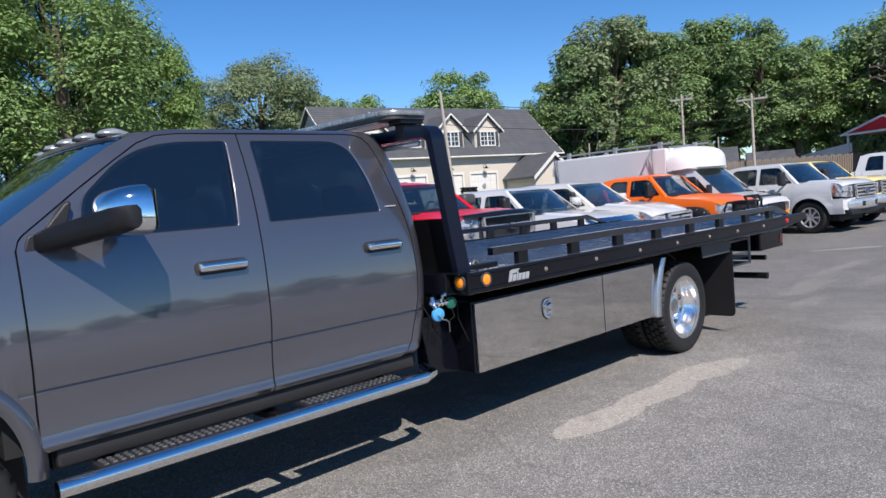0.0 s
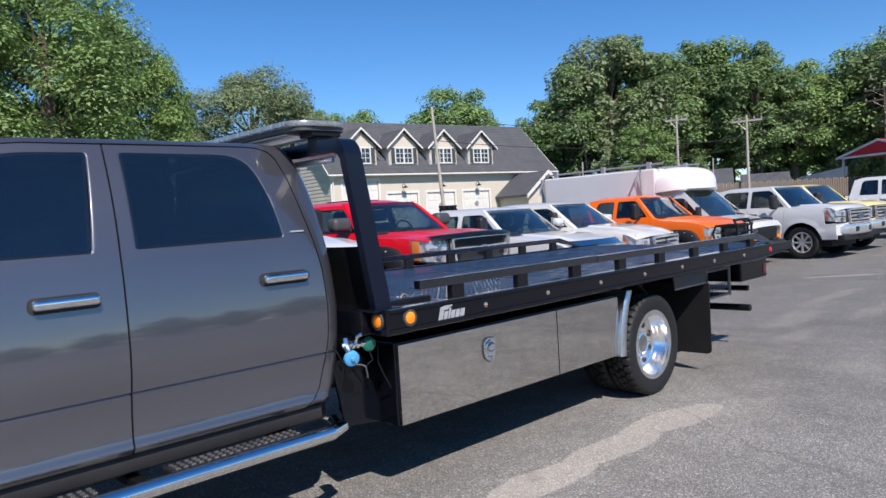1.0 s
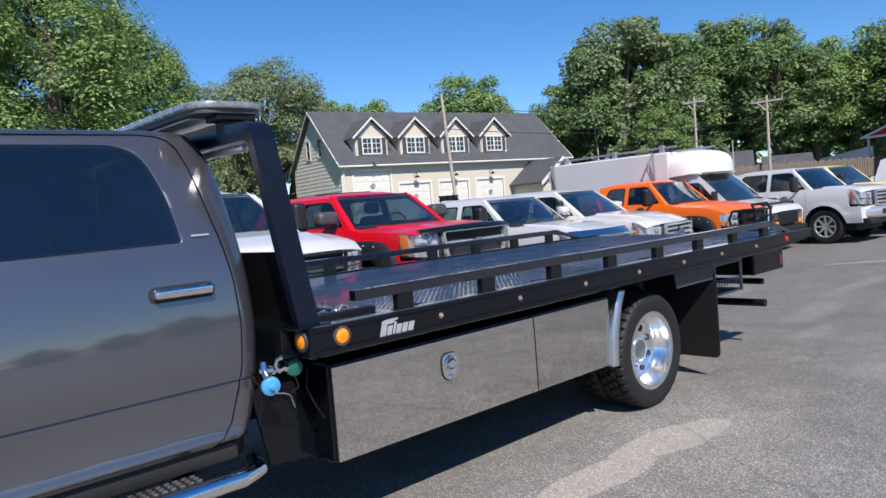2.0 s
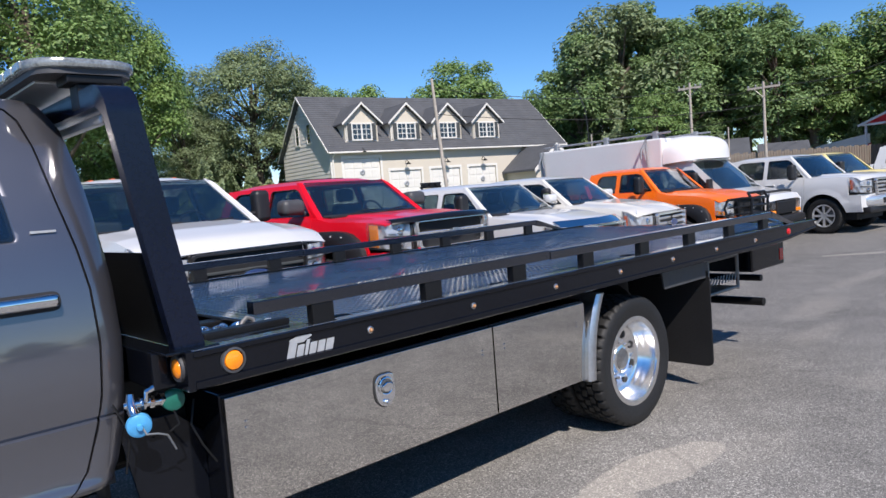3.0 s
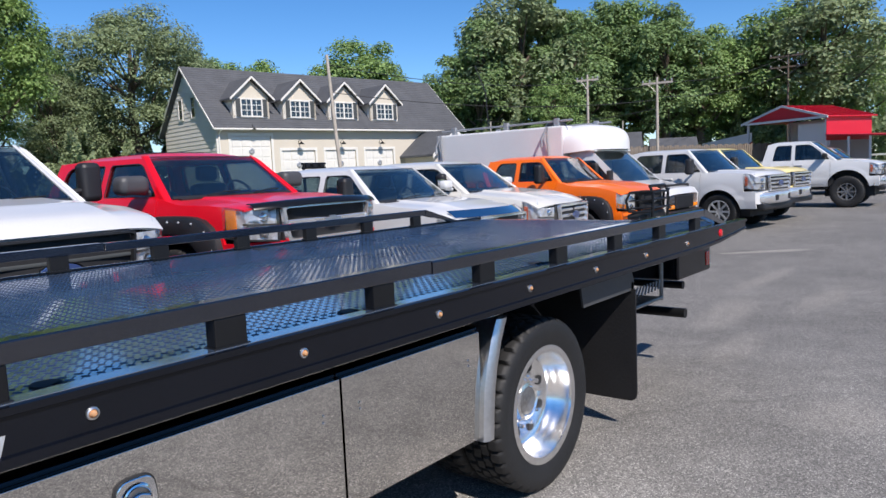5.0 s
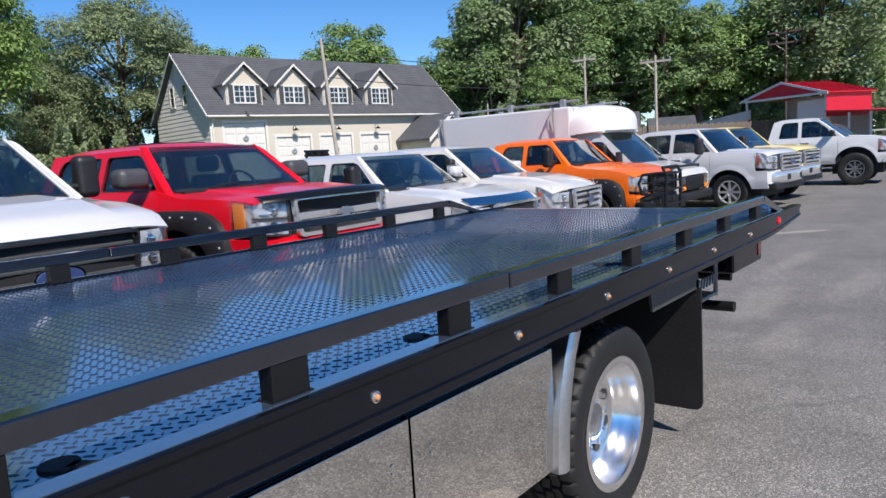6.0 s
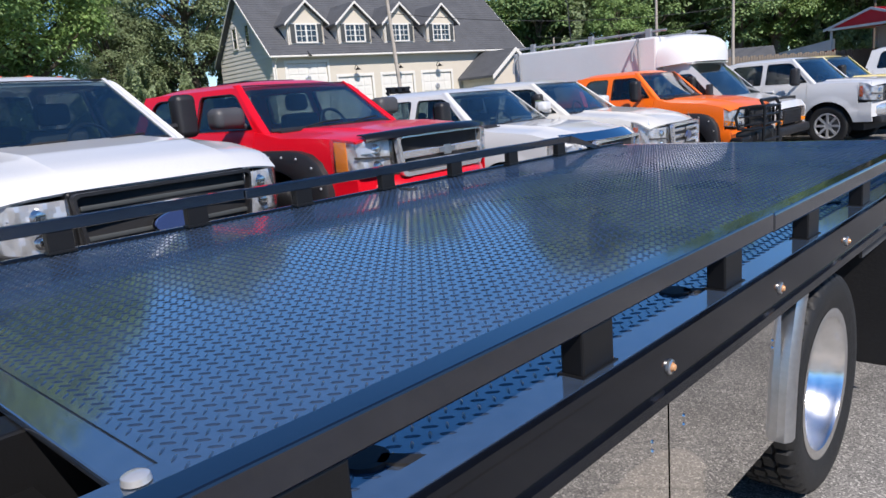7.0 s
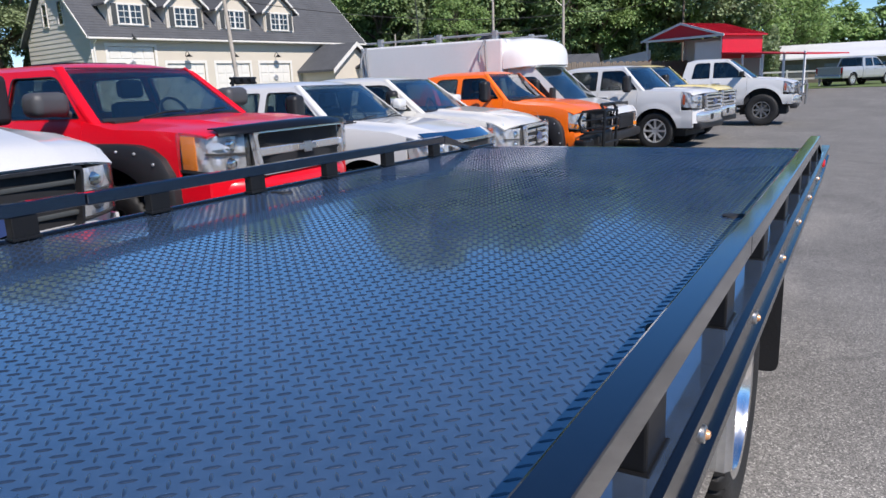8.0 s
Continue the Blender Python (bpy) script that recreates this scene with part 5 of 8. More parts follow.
for s in (0, 1):
    tp("side_channel", channel(s), "black_paint", tow, "gloss black steel side channel of the bed")
    f = (lambda y: y) if s == 0 else (lambda y: 2.45 - y)
    lo, hi = (0.023, 0.074) if s == 0 else (2.376, 2.427)
    tp("side_rail", box(0.506, 2.196, lo, hi, 1.146, 1.194, 0.004), "rack_paint", tow, "black square-tube side rail")
    bm = box(2.202, 4.96, lo, hi, 1.142, 1.190, 0.006)
    own = bmesh.new()
    r0 = [own.verts.new(p) for p in ((4.955, lo, 1.143), (4.955, hi, 1.143), (4.972, hi, 1.190), (4.972, lo, 1.190))]
    r1 = [own.verts.new(p) for p in ((5.32, lo, 1.060), (5.32, hi, 1.060), (5.40, hi, 1.066), (5.40, lo, 1.066))]
    for i in range(4):
        own.faces.new((r0[i], r0[(i + 1) % 4], r1[(i + 1) % 4], r1[i]))
    own.faces.new(r0)
    own.faces.new(r1[::-1])
    bmesh.ops.recalc_face_normals(own, faces=own.faces[:])
    merge(bm, own)
    tp("side_rail", bm, "rack_paint", tow, "black square-tube side rail, bent down at its tail")
    for k in range(8):
        x = 0.80 + 0.5785 * k
        bm = box(x - 0.049, x + 0.049, lo + 0.004, hi - 0.004, 1.060, 1.146, 0.004)
        box(x - 0.055, x + 0.055, lo - 0.001, hi + 0.001, 1.060, 1.0715, 0.002, bm)
        tp("rail_post", bm, "satin_black", tow)
    for x in (1.0, 1.597, 2.207, 2.807, 3.40, 3.99, 4.61):
        sg = -1 if s == 0 else 1
        lamp = part("marker_light", lathe([(0.0, 0.014), (0.006, 0.012), (0.0095, 0.005), (0.010, -0.002)], 14), "marker_lens", tow, "small worn amber marker light", INV @ pose(x, f(0.010), 1.003) @ Matrix.Diagonal((1, sg, 1, 1)))
        part("bezel", lathe([(0.010, 0.0), (0.0105, 0.007), (0.0145, 0.005), (0.0155, -0.001)], 16), "brushed", lamp)
    for x, y, turn in ((0.403, 0.010, 0), (0.236, 0.066, -88)):
        lamp = part("turn_lamp", lathe([(0.0, 0.020), (0.020, 0.018), (0.032, 0.012), (0.037, 0.0)], 28), "amber", tow, "round amber side lamp", INV @ pose(x, f(y), 1.010, 0, 0, turn if s == 0 else -turn) @ Matrix.Diagonal((1, sg, 1, 1)))
        part("lamp_ring", lathe([(0.037, -0.002), (0.037, 0.012), (0.045, 0.010), (0.047, -0.002)], 28), "mirror_gray", lamp)
    part("tail_marker", lathe([(0.0, 0.012), (0.02, 0.010), (0.028, 0.0)], 20), "red_lens", tow, "round red side marker", INV @ pose(5.235, f(0.010), 1.012) @ Matrix.Diagonal((1, sg, 1, 1)))

# front corners and cross beam
for s in (0, 1):
    f = (lambda y: y) if s == 0 else (lambda y: 2.45 - y)
    tp("corner_plate", box(0.236, 0.2615, *sorted((f(0.0), f(0.115))), 0.934, 1.070, 0.003), "black_paint", tow)
tp("front_beam", box(0.168, 0.262, 0.12, 2.33, 0.94, 1.068, 0.006), "black_paint", tow)

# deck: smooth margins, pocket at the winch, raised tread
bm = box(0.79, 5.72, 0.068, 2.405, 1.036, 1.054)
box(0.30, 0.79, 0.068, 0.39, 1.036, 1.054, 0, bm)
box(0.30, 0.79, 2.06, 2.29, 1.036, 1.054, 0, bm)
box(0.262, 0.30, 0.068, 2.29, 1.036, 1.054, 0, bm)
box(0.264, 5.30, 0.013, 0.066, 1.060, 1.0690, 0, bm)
tp("deck", bm, "deck_sky_paint", tow, "glossy black steel deck plate", 0)
tp("deck_strip", box(0.722, 0.789, 0.39, 2.06, 1.036, 1.0535, 0.004), "deck_sky_paint", tow)
tp("deck_tail", prism([(5.70, 1.054), (5.70, 1.0), (5.82, 1.02), (5.835, 1.040)], 2.13, lambda u, v, w: Vector((u, 0.16 + w, v)), bevel=0.003), "black_paint", tow)
tp("winch_pocket", box(0.31, 0.72, 0.40, 2.05, 0.90, 0.93), "satin_black", tow)
pitch = 0.0262
verts, faces = [], []
base = [(-0.5, 0, 0), (-0.2, -0.5, 0), (0.2, -0.5, 0), (0.5, 0, 0), (0.2, 0.5, 0), (-0.2, 0.5, 0), (-0.28, 0, 1), (0.28, 0, 1)]
lf = [(0, 1, 6), (1, 2, 7, 6), (2, 3, 7), (3, 4, 7), (4, 5, 6, 7), (5, 0, 6)]
# lugs in rows along both diagonals, each beside one turned across it
reach = int(6.0 / pitch)
for i in range(-reach, reach):
    for j in range(-reach, reach):
        u0, v0 = i * pitch, j * pitch
        ox, oy = 3.2 + (u0 - v0) * 0.70711, 1.29 + (u0 + v0) * 0.70711
        if not (0.805 < ox < 5.67 and 0.086 < oy < 2.40):
            continue
        c, s = (0.7071, 0.7071) if (i + j) % 2 else (0.7071, -0.7071)
        k = len(verts)
        for u, v, w in base:
            u, v = u * 0.0270, v * 0.0050
            verts.append((ox + u * c - v * s, oy + u * s + v * c, 1.0542 + w * 0.0021))
        faces += [tuple(k + q for q in fc) for fc in lf]
me = bpy.data.meshes.new("tread_plate")
me.from_pydata(verts, [], faces)
me.polygons.foreach_set("use_smooth", [True] * len(faces))
tagged(mesh_part("tread_plate", me, "tread_shaded_paint", tow, "raised diamond tread on the deck", INV), kind="stuff")
for x, y in ((3.16, 0.20), (5.55, 0.17), (1.9, 0.14), (0.965, 0.145), (3.16, 2.25), (5.55, 2.28)):
    bm = lathe([(0.0, 0.002), (0.034, 0.002), (0.036, -0.004)], 20, "z")
    box(0.02, 0.085, -0.013, 0.013, -0.004, 0.002, 0, bm)
    part("key_slot", bm, "dark_inside", tow, "", INV @ pose(x, y, 1.0575, 0, 0, 90 if y > 1 else -60))
for x, y in ((0.746, 0.362), (0.70, 2.09)):
    part("deck_bolt", lathe([(0.0, 0.014), (0.012, 0.013), (0.019, 0.009), (0.021, 0.0)], 16, "z"), "alloy", tow, "", INV @ pose(x, y, 1.056))
# tie-down gear by the head of the deck
tp("gear_tray", box(0.40, 0.76, 0.215, 0.275, 1.054, 1.082, 0.006), "satin_black", tow)
for k in range(9):
    x, y = 0.43 + 0.021 * k + 0.006 * math.sin(k * 2.3), 0.315 + 0.018 * math.sin(k * 1.7)
    turn = k * 0.9
    ring = [Vector((x + 0.020 * math.cos(a) * math.cos(turn) - 0.012 * math.sin(a) * math.sin(turn), y + 0.020 * math.cos(a) * math.sin(turn) + 0.012 * math.sin(a) * math.cos(turn), 1.066 + 0.010 * (k % 2) + 0.007 * math.sin(a + k))) for a in span(0, 2 * math.pi, 14)]
    tp("chain_link", tube(ring, 0.0055, 6), "polished", tow)
tp("grab_hook", tube([(x - 0.115, y - 0.02, z) for x, y, z in ((0.69, 0.30, 1.066), (0.71, 0.31, 1.085), (0.73, 0.315, 1.098), (0.752, 0.31, 1.090), (0.755, 0.30, 1.072), (0.74, 0.295, 1.062))], [0.008, 0.010, 0.011, 0.010, 0.008, 0.005], 8), "steel", tow, "forged steel chain hook")

# head rack: leaning goal-post of square tube
def rack():
    own = bmesh.new()
    path = []
    x_at = lambda z: 0.285 - 0.170 * (z - 1.07)
    path += [(y, z) for y, z in ((0.095, 1.066), (0.095, 1.5), (0.095, 1.86))]
    path += [(0.095 + 0.065 * (1 - math.cos(a)), 1.86 + 0.065 * math.sin(a)) for a in span(0.2, math.pi / 2, 6)]
    path += [(2.45 - y, z) for y, z in path[::-1]]
    rings = []
    for i, (y, z) in enumerate(path):
        a, b = path[max(0, i - 1)], path[min(len(path) - 1, i + 1)]
        t = Vector((0, b[0] - a[0], b[1] - a[1])).normalized()
        nrm = Vector((0, -t.z, t.y))
        o = Vector((x_at(z), y, z))
        h = 0.024 + 0.012 * min(1.0, max(0.0, (z - 1.86) / 0.06))
        rings.append([own.verts.new(o + Vector((sx * 0.053, 0, 0)) + nrm * sn * h) for sx, sn in ((-1, -1), (1, -1), (1, 1), (-1, 1))])
    for a, b in zip(rings, rings[1:]):
        for i in range(4):
            own.faces.new((a[i], a[(i + 1) % 4], b[(i + 1) % 4], b[i]))
    own.faces.new(rings[0])
    own.faces.new(rings[-1][::-1])
    bmesh.ops.recalc_face_normals(own, faces=own.faces[:])
    return own


tp("head_rack", rack(), "navy_paint", tow, "gloss black goal-post head rack")
tp("rack_panel", prism([(0.295, 1.06), (0.237, 1.40), (0.225, 1.40), (0.283, 1.06)], 2.16, lambda u, v, w: Vector((u, 0.145 + w, v))), "satin_black", tow)
for y in (0.10, 2.35):
    tp("rack_foot", box(0.18, 0.37, y - 0.075, y + 0.075, 1.062, 1.074, 0.004), "black_paint", tow)
bar_plan = rounded([(-0.06, 0.24), (0.30, 0.24), (0.30, 2.21), (-0.06, 2.21)], 0.15, 6)
lb = tp("light_bar", prism(bar_plan, 0.042, lambda u, v, w: Vector((u, v, 2.032 + w * (1 - 0.25 * ((v - 1.225) / 1.0) ** 4))), bevel=0.012), "clear_bar", tow, "long clear-lensed emergency light bar")
part("bar_base", prism(rounded([(-0.04, 0.26), (0.28, 0.26), (0.28, 2.19), (-0.04, 2.19)], 0.10, 6), 0.018, lambda u, v, w: Vector((u, v, 2.014 + w))), "mirror_gray", lb)
part("bar_plate", box(-0.01, 0.165, 0.42, 2.03, 2.004, 2.0135, 0.002), "alloy", lb, "bare metal plate under the bar")
for k in range(15):
    part("lamp_cell", box(0.285, 0.303, 0.36 + k * 0.118, 0.45 + k * 0.118, 2.038, 2.066, 0.004), "clear_bar", lb)
    part("lamp_cell", box(-0.063, -0.045, 0.36 + k * 0.118, 0.45 + k * 0.118, 2.038, 2.066, 0.004), "clear_bar", lb)
for y in (0.33, 2.12):
    tp("bar_foot", box(0.05, 0.23, y - 0.06, y + 0.06, 1.985, 2.016, 0.005), "satin_black", tow)
    tp("bar_post", box(0.085, 0.185, y - 0.045, y + 0.045, 1.90, 1.99, 0.008), "satin_black", tow)
    part("bar_knob", lathe([(0.0, 0.03), (0.02, 0.03), (0.024, 0.0)], 14, "z"), "black_plastic", tow, "", INV @ pose(0.23, y, 1.985))
tp("work_light", box(0.125, 0.160, 0.22, 2.23, 1.846, 1.880, 0.012), "alloy", tow, "slim silver work light under the rack")

# tool boxes
tp("tool_box", box(0.40, 1.836, 0.152, 0.70, 0.405, 0.862, 0.006), "black_paint", tow, "gloss black underbody tool box")
tp("tool_box", box(1.840, 2.62, 0.152, 0.70, 0.405, 0.862, 0.006), "black_paint", tow, "gloss black underbody tool box")
for a, b in ((0.412, 1.832), (1.842, 2.598)):
    d = tp("box_door", box(a, b, 0.128, 0.150, 0.410, 0.849, 0.0015), "stainless", tow, "mirror-polished stainless steel tool box door")
    for x in (a + 0.075, b - 0.075):
        for dz in (0.0, 0.022):
            part("rivet", lathe([(0.0, 0.004), (0.005, 0.003), (0.006, 0.0)], 8), "chrome", d, m=pose(x, 0.128, 0.725 + dz) @ Matrix.Diagonal((1, -1, 1, 1)))
    if a < 1:
        shield = rounded([(-0.046, 0.066), (-0.056, 0.0), (-0.046, -0.055), (0.0, -0.084), (0.046, -0.055), (0.056, 0.0), (0.046, 0.066)], 0.03)
        part("latch_gasket", prism([(u * 1.09, v * 1.06) for u, v in shield], 0.004, lambda u, v, w: Vector((u, -w, v))), "dark_inside", d, "", pose(1.135, 0.128, 0.712))
        la = part("latch", prism(shield, 0.012, lambda u, v, w: Vector((u, -w, v)), bevel=0.003), "chrome", d, "chrome paddle latch", pose(1.135, 0.128, 0.712))
        part("latch_ring", lathe([(0.036 + 0.006 * math.cos(q), 0.014 + 0.006 * math.sin(q)) for q in span(0, 2 * math.pi, 8)[:-1]], 22, closed=True), "chrome", la, m=pose(0, 0, 0.012) @ Matrix.Diagonal((1, -1, 1, 1)))
        part("latch_cup", lathe([(0.0, 0.0128), (0.034, 0.0128), (0.034, 0.010)], 20), "steel", la, m=pose(0, 0, 0.012) @ Matrix.Diagonal((1, -1, 1, 1)))
        part("paddle", prism(rounded([(-0.033, 0.012), (-0.030, -0.014), (0.0, -0.024), (0.030, -0.014), (0.033, 0.012), (0.0, 0.026)], 0.01), 0.018, lambda u, v, w: Vector((u, -0.014 - w, v + 0.010)), bevel=0.006), "chrome", la, smooth=60)
        part("key_barrel", lathe([(0.0, 0.02), (0.010, 0.019), (0.012, 0.0)], 12), "chrome", la, m=pose(0, -0.012, -0.058) @ Matrix.Diagonal((1, -1, 1, 1)))

# maker's mark on the channel: plain slanted shapes
SLANT = 0.30
for u, wd, h in ((0.612, 0.034, 0.062), (0.652, 0.029, 0.042), (0.687, 0.014, 0.056), (0.707, 0.030, 0.042), (0.743, 0.031, 0.042), (0.780, 0.034, 0.042)):
    lean = lambda a, b: (a + SLANT * (b - 0.966), b)
    tp("mark", prism([lean(u, 0.966), lean(u + wd, 0.966), lean(u + wd, 0.966 + h), lean(u, 0.966 + h)], 0.002, lambda a, b, w: Vector((a, 0.0105 - w, b))), "letter", tow, smooth=0)
tp("mark", prism(rounded([(0.626, 1.030), (0.640, 1.016), (0.690, 1.016), (0.704, 1.026), (0.728, 1.034), (0.722, 1.040), (0.690, 1.041), (0.660, 1.040), (0.636, 1.034)], 0.004), 0.003, lambda a, b, w: Vector((a, 0.0105 - w, b))), "letter", tow)

# rear axle, fender strip, flap, frame
for yl, out in ((1.225 - 0.228, 1), (1.225 - 0.470, -1), (-(1.225 - 0.228), -1), (-(1.225 - 0.470), 1)):
    wheel(tow, -3.65 - 3.10, yl, 0.405, 0.228, out, "dish", "polished", 0.655)
tp("axle", tube([(3.10, 0.3, 0.405), (3.10, 1.0, 0.405), (3.10, 1.06, 0.405), (3.10, 1.39, 0.405), (3.10, 1.45, 0.405), (3.10, 2.15, 0.405)], [0.055, 0.06, 0.16, 0.16, 0.06, 0.055], 14), "satin_black", tow)
for s in (0, 1):
    f = (lambda y: y) if s == 0 else (lambda y: 2.45 - y)
    ya, yb_ = sorted((f(0.105), f(0.60)))
    strip = [(2.735, 0.885), (2.690, 0.80), (2.655, 0.70), (2.632, 0.60), (2.620, 0.50), (2.612, 0.400)]
    own = bmesh.new()
    prev = None
    for x, z in strip:
        ring = [own.verts.new(p) for p in ((x - 0.042, ya, z), (x - 0.020, ya - 0.016, z), (x + 0.012, ya - 0.016, z), (x + 0.034, ya, z), (x + 0.034, yb_, z), (x - 0.042, yb_, z))]
        if prev:
            for i in range(6):
                own.faces.new((prev[i], prev[(i + 1) % 6], ring[(i + 1) % 6], ring[i]))
        else:
            own.faces.new(ring)
        prev = ring
    own.faces.new(prev[::-1])
    bmesh.ops.recalc_face_normals(own, faces=own.faces[:])
    tp("fender_strip", own, "brushed", tow, "bright aluminium fender strip", 70)
    ya, yb_ = sorted((f(0.085), f(0.74)))
    tp("mud_flap", prism(rounded([(ya, 0.805), (ya, 0.165), (yb_, 0.165), (yb_, 0.805)], [0.005, 0.05, 0.05, 0.005]), 0.012, lambda u, v, w: Vector((4.015 + w, u, v))), "flap_rubber", tow, "black rubber mud flap")
    ya, yb_ = sorted((f(0.105), f(0.118)))
    tp("flap_bracket", prism([(3.42, 0.935), (3.45, 0.80), (4.045, 0.80), (4.045, 0.86), (4.00, 0.935)], 0.012, lambda u, v, w: Vector((u, f(0.105 + w), v))), "bracket_paint", tow, "dull dark gray steel flap bracket")
    ya, yb_ = sorted((f(0.105), f(0.74)))
    tp("flap_hanger", box(4.005, 4.045, ya, yb_, 0.79, 0.85, 0.004), "satin_black", tow)
    tp("inner_fender", grid(span(0.15, 2.9, 14), sorted((f(0.34), f(0.72))), lambda a, y: Vector((3.10 + 0.47 * math.cos(a), y, 0.42 + 0.47 * math.sin(a))), thick=0.01), "satin_black", tow)
    fr = 0.80 if s == 0 else 1.65
    tp("frame_rail", box(-2.6, 4.9, fr - 0.035, fr + 0.035, 0.58, 0.80, 0.008), "satin_black", tow)
    tp("bed_beam", box(0.28, 5.6, fr - 0.05, fr + 0.05, 0.82, 1.036, 0.006), "satin_black", tow)
for k in range(11):
    tp("cross_member", box(0.55 + 0.48 * k, 0.61 + 0.48 * k, 0.07, 2.38, 0.965, 1.034), "satin_black", tow)
tp("fuel_tank", box(0.5, 2.4, 1.75, 2.28, 0.42, 0.84, 0.06), "satin_black", tow)
tp("gear_box", box(-1.9, 0.4, 0.98, 1.47, 0.40, 0.75, 0.08), "satin_black", tow)
tp("drive_shaft", tube([(0.3, 1.225, 0.55), (3.0, 1.225, 0.42)], 0.05, 12), "satin_black", tow)

# tail: wheel-lift arms, grated step, lamp board
tp("lift_arm", tube([(5.61, 0.39, 0.358), (5.61, 1.225, 0.358), (5.61, 2.06, 0.358)], 0.037, 14), "satin_black", tow, "black steel wheel-lift crossbar")
tp("lift_arm", tube([(5.66, 0.425, 0.564), (5.66, 1.225, 0.564), (5.66, 2.025, 0.564)], 0.030, 14), "satin_black", tow, "black steel wheel-lift crossbar")
tp("boom", box(4.2, 5.72, 1.10, 1.35, 0.40, 0.62, 0.02), "satin_black", tow)
bm = bmesh.new()
for a, b in (((4.42, 0.30, 0.60), (4.92, 0.30, 0.60)), ((4.42, 0.30, 0.86), (4.92, 0.30, 0.86)), ((4.42, 0.30, 0.58), (4.42, 0.30, 0.92)), ((4.92, 0.30, 0.58), (4.92, 0.30, 0.92)), ((4.42, 0.62, 0.60), (4.92, 0.62, 0.60))):
    tube([a, b], 0.014, 8, bm)
for k in range(9):
    tube([(4.46 + 0.052 * k, 0.30, 0.605), (4.46 + 0.052 * k, 0.62, 0.605)], 0.008, 6, bm)
    tube([(4.44 + 0.055 * k, 0.305, 0.66), (4.50 + 0.050 * k, 0.305, 0.72)], 0.007, 6, bm)
tp("step_rack", bm, "steel", tow, "grated steel step rack under the tail")
tp("rack_plate", box(4.42, 4.92, 0.63, 0.64, 0.60, 0.93), "galvanised", tow)
lb2 = tp("lamp_board", box(5.02, 5.66, 0.22, 2.23, 0.70, 0.90, 0.012), "black_paint", tow, "black tail lamp board")
for y in (0.40, 0.62, 1.83, 2.05):
    part("tail_lamp", lathe([(0.0, 0.012), (0.04, 0.010), (0.05, 0.0)], 18, "x"), "red_lens", lb2, m=pose(5.66, y, 0.80))
part("side_reflector", box(5.56, 5.63, 0.214, 0.221, 0.74, 0.84, 0.003), "red_lens", lb2)
for x in (5.1, 5.5):
    tp("lamp_hanger", box(x - 0.02, x + 0.02, 0.5, 0.56, 0.89, 0.98), "satin_black", tow)

# gap between cab and bed: valve, caps, wiring, side skirt
cap = tp("fill_cap", lathe([(0.0, 0.022), (0.031, 0.022), (0.040, 0.016), (0.042, 0.0), (0.0, 0.0)], 24), "cyan", tow, "light blue plastic cap")
cap.matrix_basis = INV @ pose(0.118, 0.16, 0.832, 8, 0, -14) @ Matrix.Diagonal((1, -1, 1, 1))
part("cap_knob", lathe([(0.0, 0.036), (0.009, 0.035), (0.012, 0.022)], 12), "cyan", cap)
gc = tp("gauge_cap", lathe([(0.0, 0.016), (0.03, 0.016), (0.038, 0.010), (0.040, 0.0), (0.0, 0.0)], 24), "green", tow, "dark green round cap")
gc.matrix_basis = INV @ pose(0.245, 0.17, 0.885, 0, 0, -10) @ Matrix.Diagonal((1, -1, 1, 1))
bm = tube([(0.085, 0.185, 0.898), (0.10, 0.18, 0.90), (0.235, 0.18, 0.886)], [0.012, 0.016, 0.016], 12)
tube([(0.105, 0.155, 0.865), (0.105, 0.18, 0.90), (0.108, 0.185, 0.935)], [0.018, 0.018, 0.013], 10, bm)
for x in (0.135, 0.165, 0.20):
    tube([(x, 0.18, 0.896), (x + 0.016, 0.18, 0.895)], 0.024, 6, bm)
tube([(0.150, 0.155, 0.905), (0.148, 0.14, 0.94), (0.175, 0.135, 0.95)], [0.008, 0.010, 0.012], 8, bm)
tp("valve", bm, "chrome", tow, "chrome quick-coupling valve")
tp("cap_cord", tube([(0.118, 0.135, 0.83), (0.13, 0.13, 0.80), (0.17, 0.14, 0.79), (0.21, 0.16, 0.77), (0.25, 0.20, 0.70)], 0.0035, 6), "galvanised", tow)
for pts in (((0.24, 0.16, 0.85), (0.25, 0.15, 0.80), (0.22, 0.16, 0.78)), ((0.33, 0.20, 0.86), (0.30, 0.17, 0.78), (0.33, 0.16, 0.70), (0.38, 0.17, 0.62)), ((0.06, 0.25, 0.92), (0.10, 0.20, 0.80), (0.08, 0.22, 0.66))):
    tp("hose", tube(pts, 0.004, 8), "satin_black", tow)
tp("side_skirt", prism([(0.09, 0.80), (0.30, 0.80), (0.40, 0.70), (0.40, 0.41), (0.16, 0.44)], 0.02, lambda u, v, w: Vector((u, 0.30 + w, v)), bevel=0.003), "black_paint", tow)
tp("bed_cradle", box(0.12, 0.40, 0.45, 2.0, 0.62, 0.93, 0.01), "satin_black", tow)

